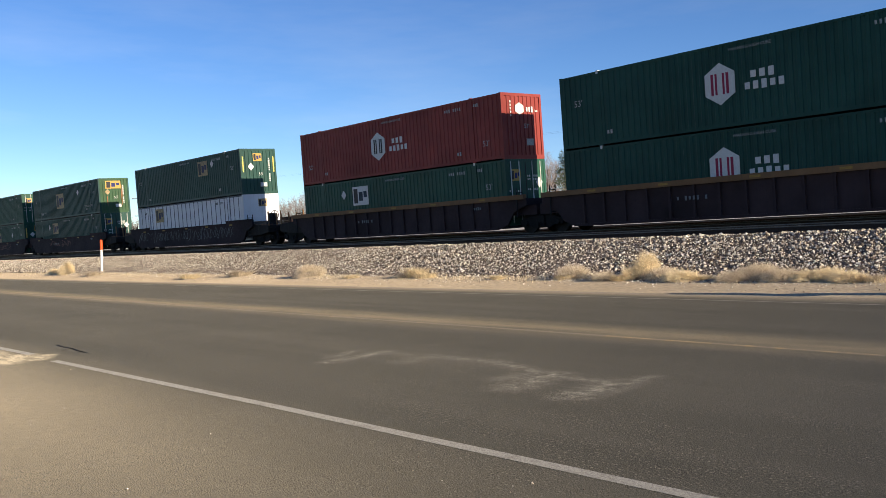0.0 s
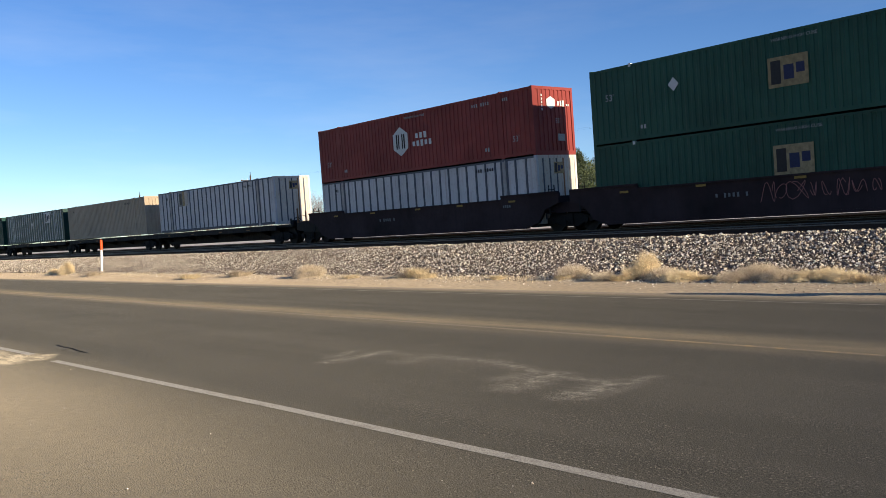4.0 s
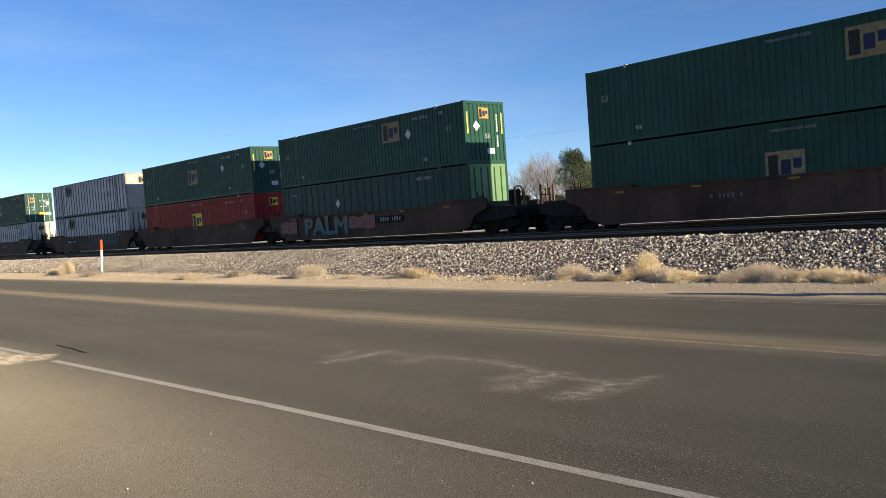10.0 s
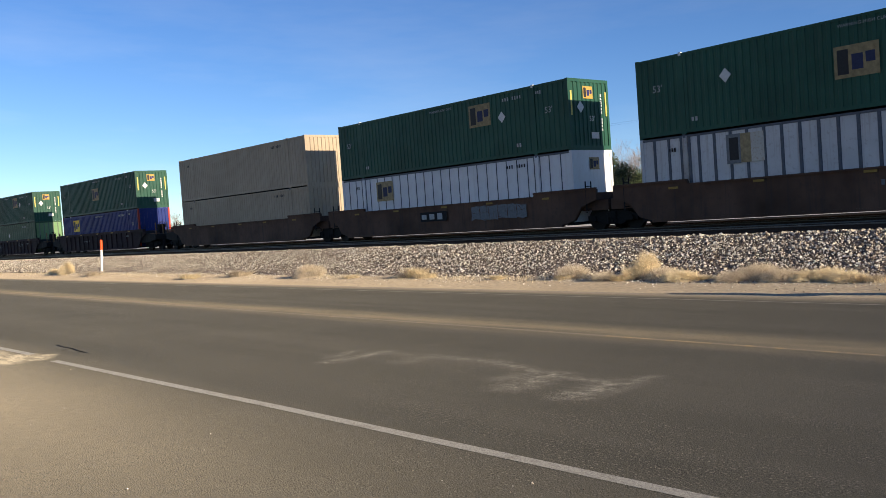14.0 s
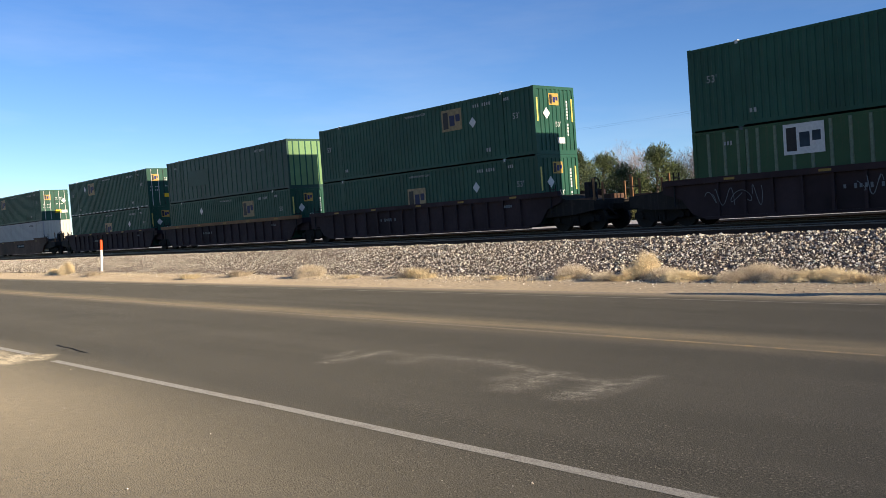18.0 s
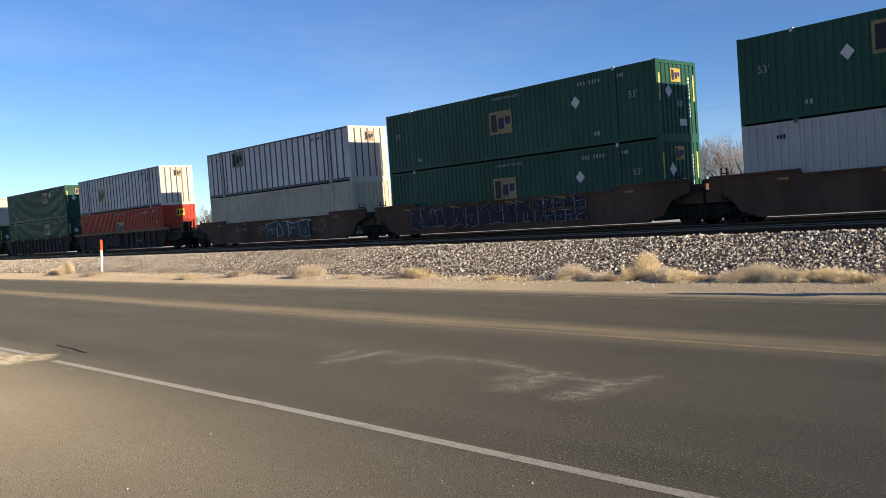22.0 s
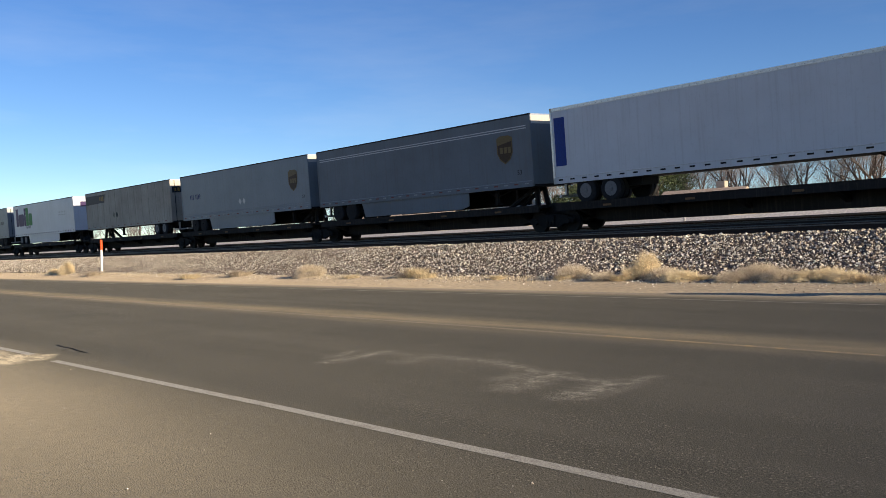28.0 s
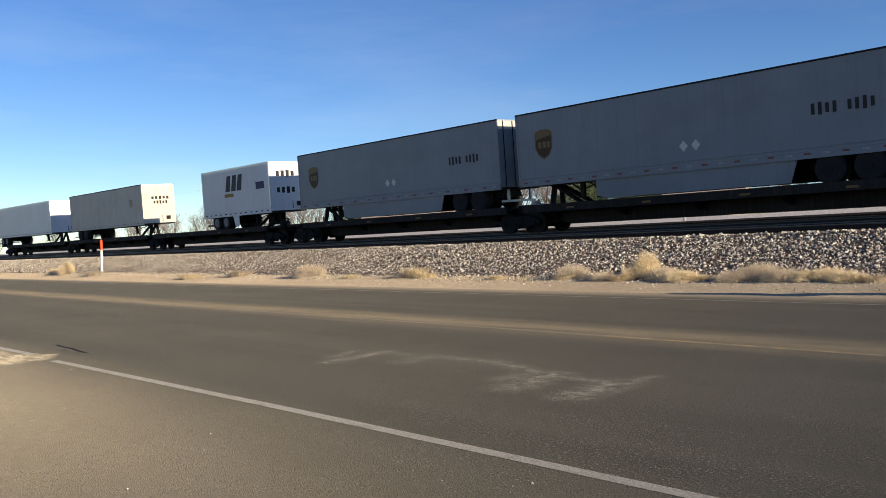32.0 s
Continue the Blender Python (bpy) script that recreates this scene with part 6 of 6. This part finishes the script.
TUFTS = [blades(1100, 0.6, 0.5, 1, 1.2, 0.009), blades(1700, 0.9, 0.75, 2, 1.3, 0.009), blades(800, 0.6, 0.32, 3, 1.5, 0.009), dome(9000, 0.5, 0.75, 4), dome(7000, 0.75, 0.5, 5), dome(4500, 0.6, 0.3, 6)]
BUSHES = ((1143, 20.25, 3, 1.0, "straw"), (1125, 20.1, 4, 0.8, "straw"), (1172, 19.9, 4, 0.72, "straw_grey"), (1205, 19.7, 5, 1.0, "straw"), (1100, 19.6, 2, 1.0, "straw"), (1068, 19.6, 5, 0.9, "straw_grey"), (1012, 20.0, 4, 0.85, "straw_grey"), (998, 19.7, 2, 0.8, "straw"), (1345, 20.2, 4, 0.82, "straw_grey"),
          (1385, 19.9, 5, 1.05, "straw_grey"), (1318, 20.0, 5, 1.0, "straw_grey"), (1430, 19.9, 5, 0.9, "straw"), (1465, 20.0, 4, 0.68, "straw"), (1500, 19.8, 5, 0.9, "straw"), (1290, 19.7, 5, 0.8, "straw_grey"), (1240, 19.9, 2, 0.8, "straw"), (1545, 19.8, 2, 1.0, "straw_grey"), (735, 19.9, 0, 1.1, "straw"), (752, 19.7, 2, 1.1, "straw"), (715, 19.7, 2, 0.9, "straw_grey"),
          (548, 19.6, 4, 1.1, "straw_grey"), (425, 19.4, 2, 1.6, "straw_grey"), (335, 18.4, 2, 1.4, "straw"), (118, 18.9, 3, 1.25, "straw"), (96, 18.8, 4, 0.8, "straw"), (165, 18.7, 2, 1.5, "straw_grey"), (620, 19.3, 2, 0.9, "straw"), (880, 19.6, 2, 0.8, "straw"))
for i, (x, y, k, sc, m_) in enumerate(BUSHES):
    x = at_px(x, y)
    b = part("dry_bush", TUFTS[k], M[m_])
    b.matrix_basis = Matrix.Translation((x, y, verge_z(x, y) - 0.02)) @ Matrix.Rotation(i * 1.7, 4, "Z") @ Matrix.Scale(sc, 4)
    tagged(b, "dry straw-coloured bush at the foot of the ballast" if m_ == "straw" else "dry grey-brown brush at the foot of the ballast", "bush", "dry bushes")
V, F = [], []
rnd = random.Random(12)
for i in range(5200):
    x = -105 + 101 * rnd.random() ** 0.75
    ty, tz = toe_point(x)
    y = ty + rnd.gauss(-0.45, 0.4)
    if y < ROAD_FAR + 0.15 or noise.noise(Vector((x * 0.35, y * 0.8, 1))) < -0.05:
        continue
    z, h, b, w = verge_z(x, y) - 0.01, rnd.uniform(0.05, 0.2), rnd.uniform(0, 6.28), 0.006
    k = len(V)
    dx, dy, o = math.cos(b), math.sin(b), rnd.uniform(0.2, 0.9) * h
    V += [(x - dy * w, y + dx * w, z), (x + dy * w, y - dx * w, z), (x + dx * o, y + dy * o, z + h)]
    F.append((k, k + 1, k + 2))
me = bpy.data.meshes.new("dry_grass")
me.from_pydata(V, [], F)
me.materials.append(M["straw"])
tagged(new("dry_grass", me), label="thin dry grass along the verge", category="grass", kind="stuff")

# ======== small railway things ========
M["post_white"] = painted("white_post_paint", (0.75, 0.74, 0.72), 0.5, dirt=0.15, fade=0.05)
M["post_orange"] = plain("orange_red_cap", (0.62, 0.09, 0.02), 0.5)
mp = tagged(new("marker_post"), label="slim white marker post with orange top beside the ballast", category="marker post")
mp.matrix_basis = pose(-56.3, 19.5, verge_z(-56.3, 19.5) - 0.05, 0, 0, 0)
part("pole", mesh("marker_pole", lambda bm: tube(bm, (0, 0, 0), (0, 0, 1.42), 0.075, 0.075, 10)), M["post_white"], mp)
part("cap", mesh("marker_cap", lambda bm: (tube(bm, (0, 0, 1.42), (0, 0, 2.02), 0.085, 0.085, 10), tube(bm, (0, 0, 2.02), (0, 0, 2.08), 0.085, 0.04, 10))), M["post_orange"], mp, "orange-red top")

for x in (-23.0, -99.0):
    o = on_track(x, 5.9, -0.3)
    st = tagged(new("marker_stake"), label="thin white stake standing on far ballast", category="marker stake", group="marker stakes")
    st.matrix_basis = Matrix.Translation(o)
    part("stake", mesh("stake", lambda bm: box(bm, -0.04, 0.04, -0.02, 0.02, 0.0, 0.75)), M["post_white"], st)

# Added out of view to cast the long shadow on the far road edge
cab = tagged(new("shadow_cabinet"), label="unseen grey steel cabinet added to shadow the road edge", category="cabinet")
cab.matrix_basis = pose(-6.0, 17.95, verge_z(-6.0, 17.95), 0, 0, 4)
part("case", mesh("cab_case", lambda bm: box(bm, -0.3, 0.3, -0.2, 0.2, 0.25, 1.5), bev=0.02), M["steel"], cab)
part("hood", mesh("cab_hood", lambda bm: prism(bm, [(-0.36, 1.5), (0.36, 1.5), (0.36, 1.54), (0, 1.62), (-0.36, 1.54)], "y", -0.24, 0.24)), M["steel"], cab)
for x, y in ((-0.25, -0.15), (0.25, -0.15), (-0.25, 0.15), (0.25, 0.15)):
    part("leg", mesh("cab_leg", lambda bm: box(bm, -0.03, 0.03, -0.03, 0.03, -0.1, 0.25)), M["steel"], cab, at=Matrix.Translation((x, y, 0)))
part("door_handle", mesh("cab_handle", lambda bm: box(bm, -0.02, 0.02, -0.24, -0.2, 0.8, 1.0)), M["dark"], cab)

# ======== beyond the tracks ========
def bare_tree_meshes(seed, h, spread):
    """Trunk and limbs, and the fine twigs, of one leafless tree."""
    rnd = random.Random(seed)
    wood, twig = bmesh.new(), []

    def grow(p, d, ln, r, lvl):
        steps = 3 if lvl < 2 else 2
        for i in range(steps):
            q = p + d * (ln / steps)
            if lvl < 3:
                tube(wood, p, q, r, r * 0.8, 6 if lvl < 2 else 4, False)
            else:
                twig.append((p.copy(), q.copy(), r))
            p, r = q, r * 0.8
            d = (d + Vector((rnd.gauss(0, 0.15), rnd.gauss(0, 0.15), rnd.gauss(0.13, 0.1)))).normalized()
            if lvl < 5 and (i > 0 or lvl > 0):
                for _ in range(2 if lvl < 4 else 1):
                    a = rnd.uniform(0, 6.283)
                    side_ = Vector((math.cos(a), math.sin(a), rnd.uniform(0.1, 0.9)))
                    nd = (d * rnd.uniform(0.5, 0.95) + side_ * spread).normalized()
                    grow(p.copy(), nd, ln * rnd.uniform(0.5, 0.72), r * 0.6, lvl + 1)
        if lvl < 5:
            grow(p, d, ln * 0.6, r * 0.8, lvl + 1)
    grow(Vector((0, 0, -0.2)), Vector((rnd.gauss(0, 0.05), 0, 1)).normalized(), h * 0.33, h * 0.022, 0)
    bmesh.ops.recalc_face_normals(wood, faces=wood.faces[:])
    k = h / max([q.z for p, q, r in twig])
    bmesh.ops.scale(wood, vec=(k, k, k), verts=wood.verts[:])
    twig = [(p * k, q * k, r * k) for p, q, r in twig]
    me = bpy.data.meshes.new("bare_limbs")
    wood.to_mesh(me)
    wood.free()
    V, F = [], []
    for p, q, r in twig:
        k = len(V)
        d = (q - p).normalized()
        u = d.orthogonal().normalized() * max(r * 0.7, 0.008)
        w = d.cross(u)
        V += [p + u, p - 0.5 * u + 0.87 * w, p - 0.5 * u - 0.87 * w, q]
        F += [(k, k + 1, k + 3), (k + 1, k + 2, k + 3), (k + 2, k, k + 3)]
    tm = bpy.data.meshes.new("bare_twigs")
    tm.from_pydata([tuple(v) for v in V], [], F)
    return me, tm


BARE = [bare_tree_meshes(31, 8.5, 0.7), bare_tree_meshes(32, 9.0, 0.6), bare_tree_meshes(33, 8.0, 0.78), bare_tree_meshes(37, 6.5, 0.7)]


def ground_far(y):
    return 0.3 if y > 60 else 0.4


def bare_tree(k, x, y, sc, turn=0.0):
    t = tagged(new("bare_tree"), label="leafless grey-brown tree beyond the tracks", category="tree", group="leafless trees")
    t.matrix_basis = Matrix.Translation((x, y, ground_far(y))) @ Matrix.Rotation(turn, 4, "Z") @ Matrix.Scale(sc, 4)
    part("trunk", BARE[k][0], M["bark"], t)
    part("crown", BARE[k][1], M["twig"], t, "fine bare twigs")


TREES = ((1, 1320, 74, 1.22), (0, 1375, 78, 1.34), (2, 1425, 72, 1.28), (0, 1480, 76, 1.24), (1, 1530, 72, 1.22), (2, 1575, 66, 1.4), (1, 1640, 70, 1.25), (0, 1108, 100, 1.88), (2, 1150, 104, 1.80), (1, 1195, 96, 1.50), (2, 1250, 92, 1.65), (0, 1285, 88, 1.57),
         (2, 950, 78, 1.58), (0, 985, 84, 1.55), (1, 915, 88, 1.47), (3, 880, 80, 1.55), (0, 850, 92, 1.40), (3, 820, 86, 1.72), (2, 785, 90, 1.46), (1, 760, 96, 1.56), (3, 735, 88, 1.90), (0, 705, 98, 1.53), (2, 680, 92, 1.55), (1, 655, 100, 1.58),
         (3, 630, 90, 1.94), (0, 600, 100, 1.54), (2, 570, 96, 1.57), (1, 535, 104, 1.69), (3, 500, 94, 2.08), (0, 470, 104, 1.66), (2, 440, 98, 1.59), (1, 410, 106, 1.71), (3, 380, 96, 2.12), (0, 350, 106, 1.66), (2, 315, 100, 1.69), (1, 275, 110, 1.83), (3, 235, 104, 2.28), (0, 195, 112, 1.79), (2, 150, 108, 1.72), (1, 100, 116, 1.87), (3, 50, 110, 2.25), (0, 0, 118, 1.84))
for i, (k, px, y, sc) in enumerate(TREES):
    bare_tree(k, at_px(px, y), y, sc, i * 2.4)


V, F = [], []
rnd = random.Random(77)
for i in range(80000):
    y = rnd.uniform(84, 108)
    x = -y * rnd.uniform(0.15, 4.0)
    top = (7.5 if x < -0.98 * y else 2.6) + 1.8 * noise.noise(Vector((x * 0.09, y * 0.05, 2))) + 1.2 * noise.noise(Vector((x * 0.4, y * 0.2, 5)))
    z0 = 0.3 + rnd.uniform(0, 0.85) * max(top, 0.5)
    h = rnd.uniform(0.6, 1.6)
    b, l, w = rnd.uniform(0, 6.283), rnd.gauss(0, 0.5), rnd.uniform(0.012, 0.03)
    k = len(V)
    dx, dy = math.cos(b), math.sin(b)
    V += [(x - dy * w, y + dx * w, z0), (x + dy * w, y - dx * w, z0), (x + dx * l, y + dy * l, z0 + h)]
    F.append((k, k + 1, k + 2))
me = bpy.data.meshes.new("thicket")
me.from_pydata(V, [], F)
me.materials.append(M["twig"])
tagged(new("thicket", me), label="dense leafless grey-brown thicket in the distance", category="thicket", kind="stuff")

# pale brush under the leafless trees
V, F = [], []
for i in range(42000):
    y = rnd.uniform(82, 96)
    x = -y * rnd.uniform(0.35, 1.02)
    top = 4.6 + 1.6 * noise.noise(Vector((x * 0.12, y * 0.06, 4))) + 1.3 * noise.noise(Vector((x * 0.5, y * 0.2, 8)))
    z0 = 0.3 + rnd.random() ** 1.3 * top
    h, b, l, w = rnd.uniform(0.5, 1.5), rnd.uniform(0, 6.283), rnd.gauss(0, 0.45), rnd.uniform(0.012, 0.03)
    k = len(V)
    dx, dy = math.cos(b), math.sin(b)
    V += [(x - dy * w, y + dx * w, z0), (x + dy * w, y - dx * w, z0), (x + dx * l, y + dy * l, z0 + h)]
    F.append((k, k + 1, k + 2))
me = bpy.data.meshes.new("brush")
me.from_pydata(V, [], F)
me.materials.append(M["brush"])
tagged(new("brush", me), label="pale grey leafless brush beyond the far track", category="brush", kind="stuff")


def evergreen_meshes(seed, h, w, n=16000):
    """A trunk with limbs, and a ragged crown of many small sprays."""
    rnd = random.Random(seed)
    wood = bmesh.new()
    tube(wood, (0, 0, -0.2), (0.1, 0, h * 0.85), h * 0.025, h * 0.006, 7)
    clumps = []
    for i in range(46):
        z = h * rnd.uniform(0.10, 0.98)
        f = z / h
        rad = w * 0.5 * (1.0 if f < 0.55 else (1.05 - f) / 0.5) * rnd.uniform(0.35, 1.0)
        a = rnd.uniform(0, 6.283)
        c = Vector((rad * math.cos(a), rad * math.sin(a), z))
        tube(wood, (0.05, 0, z * 0.85), c, h * 0.006, h * 0.002, 4, False)
        clumps.append((c, w * rnd.uniform(0.09, 0.2)))
    bmesh.ops.recalc_face_normals(wood, faces=wood.faces[:])
    me = bpy.data.meshes.new("evergreen_wood")
    wood.to_mesh(me)
    wood.free()
    V, F = [], []
    for i in range(n):
        c, r = clumps[rnd.randrange(len(clumps))]
        o = Vector((rnd.gauss(0, 1), rnd.gauss(0, 1), rnd.gauss(0, 0.8)))
        p = c + o.normalized() * r * rnd.uniform(0.3, 1.1)
        d = (o.normalized() + Vector((rnd.gauss(0, 0.5), rnd.gauss(0, 0.5), 0.5))).normalized()
        u = d.orthogonal().normalized()
        u = Matrix.Rotation(rnd.uniform(0, 6.28), 3, d) @ u
        l, b = rnd.uniform(0.1, 0.26), rnd.uniform(0.015, 0.035)
        k = len(V)
        V += [p - u * b, p + u * b, p + d * l + u * b * 0.4, p + d * l - u * b * 0.4]
        F.append((k, k + 1, k + 2, k + 3))
    cm = bpy.data.meshes.new("evergreen_sprays")
    cm.from_pydata([tuple(v) for v in V], [], F)
    return me, cm


EVER = [evergreen_meshes(51, 9.0, 5.0), evergreen_meshes(52, 8.0, 6.0), evergreen_meshes(53, 3.2, 4.2, 12000)]


def evergreen(k, x, y, sc, m_, turn, label):
    t = tagged(new("evergreen_tree" if k < 2 else "evergreen_bush"), label=label, category="tree" if k < 2 else "bush", group="evergreens")
    t.matrix_basis = Matrix.Translation((x, y, ground_far(y))) @ Matrix.Rotation(turn, 4, "Z") @ Matrix.Scale(sc, 4)
    part("trunk", EVER[k][0], M["bark"], t)
    part("crown", EVER[k][1], M[m_], t)


for i, (k, px, y, sc) in enumerate(((0, 1018, 56, 0.93), (1, 1040, 60, 0.98), (0, 1075, 64, 0.98), (1, 1105, 60, 0.9), (1, 1135, 63, 0.85), (0, 1168, 60, 0.93), (1, 1195, 62, 0.9), (1, 622, 50, 1.15), (1, 990, 58, 0.62))):
    evergreen(k, at_px(px, y), y, sc, "needles" if i % 3 else "needles_dark", i * 1.9, "dense dark green evergreen tree beyond the tracks")
for i, (px, y, sc) in enumerate(((820, 56, 1.25), (838, 58, 1.0), (960, 50, 0.8), (1010, 48, 0.95), (1050, 50, 0.9), (1085, 50, 0.9), (1122, 50, 0.95), (1155, 51, 0.85))):
    evergreen(2, at_px(px, y), y, sc, "needles_olive", i * 2.2, "low rounded evergreen bush beyond the tracks")

M["roof"] = plain("tan_shingle_roof", (0.42, 0.33, 0.25), 0.85, var=0.25, scale=6)
M["wall"] = plain("beige_siding", (0.42, 0.36, 0.28), 0.8, var=0.15, scale=3)
M["glass"] = plain("dark_window_glass", (0.02, 0.025, 0.03), 0.08, 0.0, gloss=0.5)
M["trim"] = plain("white_trim", (0.62, 0.6, 0.56), 0.6)


def house(x, y, w, d, hw, hr, turn, label):
    """A low house: walls, gabled roof with eaves, door, windows with frames, chimney."""
    h = tagged(new("house"), label=label, category="house", group="houses")
    h.matrix_basis = pose(x, y, ground_far(y) - 0.05, 0, 0, turn)
    part("wall", mesh("walls%g" % w, lambda bm: prism(bm, [(-d / 2, 0), (d / 2, 0), (d / 2, hw), (0, hw + hr - 0.15), (-d / 2, hw)], "x", -w / 2, w / 2)), M["wall"], h)
    for sgn in (-1, 1):
        part("roof", mesh("roof%g%d" % (w, sgn), lambda bm: prism(bm, [(sgn * (d / 2 + 0.5), hw - 0.3), (0, hw + hr - 0.05), (0, hw + hr + 0.12), (sgn * (d / 2 + 0.5), hw - 0.12)], "x", -w / 2 - 0.5, w / 2 + 0.5)), M["roof"], h)
    for wx in (-w * 0.3, w * 0.28):
        wi = part("window", mesh("win_frame", lambda bm: [box(bm, a, b, -0.06, 0.04, c_, e) for a, b, c_, e in ((-0.6, 0.6, 0.0, 0.1), (-0.6, 0.6, 1.1, 1.2), (-0.6, -0.5, 0.1, 1.1), (0.5, 0.6, 0.1, 1.1), (-0.04, 0.04, 0.1, 1.1))]), M["trim"], h, at=Matrix.Translation((wx, -d / 2, 1.0)))
        part("pane", mesh("win_pane", lambda bm: box(bm, -0.5, 0.5, -0.03, -0.015, 0.1, 1.1)), M["glass"], wi)
    part("door", mesh("house_door", lambda bm: box(bm, -0.45, 0.45, -0.05, 0.03, 0, 2.05)), M["trim"], h, at=Matrix.Translation((0, -d / 2, 0.05)))
    part("chimney", mesh("chimney", lambda bm: box(bm, -0.3, 0.3, -0.3, 0.3, 0, 1.3)), M["wall"], h, at=Matrix.Translation((w * 0.2, 0.6, hw + hr - 0.7)))


house(at_px(735, 52), 52, 9, 7, 2.7, 2.2, 20, "low beige house with tan shingle roof")
house(at_px(925, 58), 58, 7, 7, 2.6, 1.9, -8, "low beige house with sunlit tan roof")
house(at_px(1250, 53), 53, 5, 6, 2.7, 1.6, 10, "small grey-beige house behind the tracks")

# utility poles and wires
M["pole"] = plain("weathered_pole_wood", (0.065, 0.046, 0.037), 0.9, var=0.3)
POLE_Y = 57.0
POLES = [-146.0, -107.0, -62.6, -20.5, 22.0]
for i, x in enumerate(POLES):
    p = tagged(new("utility_pole"), label="brown wooden utility pole with two crossarms", category="utility pole", group="utility poles")
    p.matrix_basis = pose(x, POLE_Y, 0.3, 0, 1.2, 60)
    part("shaft", mesh("pole_shaft", lambda bm: tube(bm, (0, 0, -0.5), (0, 0, 11.6), 0.16, 0.1, 10)), M["pole"], p)
    for z, l in ((10.9, 1.25), (8.0, 0.8)):
        part("crossarm", mesh("crossarm%g" % l, lambda bm: box(bm, -l, l, -0.06, 0.06, -0.06, 0.06)), M["pole"], p, at=Matrix.Translation((0, -0.1, z)))
    for dx in (-1.1, -0.4, 0.4, 1.1):
        part("insulator", mesh("insulator", lambda bm: tube(bm, (0, 0, 0), (0, 0, 0.2), 0.045, 0.03, 8)), M["whiteprint"], p, at=Matrix.Translation((dx, -0.1, 10.96)))
    part("top_pin", mesh("top_pin", lambda bm: tube(bm, (0, 0, 11.5), (0, 0, 12.1), 0.04, 0.03, 6)), M["dark"], p)
for j, (dy, z) in enumerate(((-0.55, 11.45), (0.3, 11.45), (0.0, 8.4))):
    bm = bmesh.new()
    for a, b in zip(POLES, POLES[1:]):
        pts = []
        for i in range(13):
            t = i / 12
            pts.append(Vector((a + (b - a) * t, POLE_Y + dy, z - 1.1 * 4 * t * (1 - t) * 0.55)))
        for p, q in zip(pts, pts[1:]):
            tube(bm, p, q, 0.0032, 0.0032, 4, False)
    w = part("power_line", bm, M["dark"])
    tagged(w, "thin dark overhead wire strung between poles", "wire", "power lines")
lamp = tagged(new("street_lamp"), label="grey street lamp on a curved arm", category="street lamp")
lx = at_px(806, 60.0)
lamp.matrix_basis = pose(lx, 60.0, 0.3, 0, 0, 60)
part("mast", mesh("lamp_mast", lambda bm: (tube(bm, (1.6, 0, -0.3), (1.6, 0, 9.6), 0.09, 0.06, 8), tube(bm, (1.6, 0, 9.6), (0.2, 0, 10.4), 0.045, 0.035, 6))), M["steel"], lamp)
part("lamp_head", mesh("lamp_head", lambda bm: box(bm, -0.35, 0.3, -0.14, 0.14, 10.34, 10.48), bev=0.03), M["steel"], lamp)


def motions():
    """The train rolls along the curve; every car and every load is keyed on its own."""
    for thing, s, up in MOVING:
        walk(thing, [(t, track_pose(s + gone(t), up)) for t in range(0, 33, 2)])


motions()
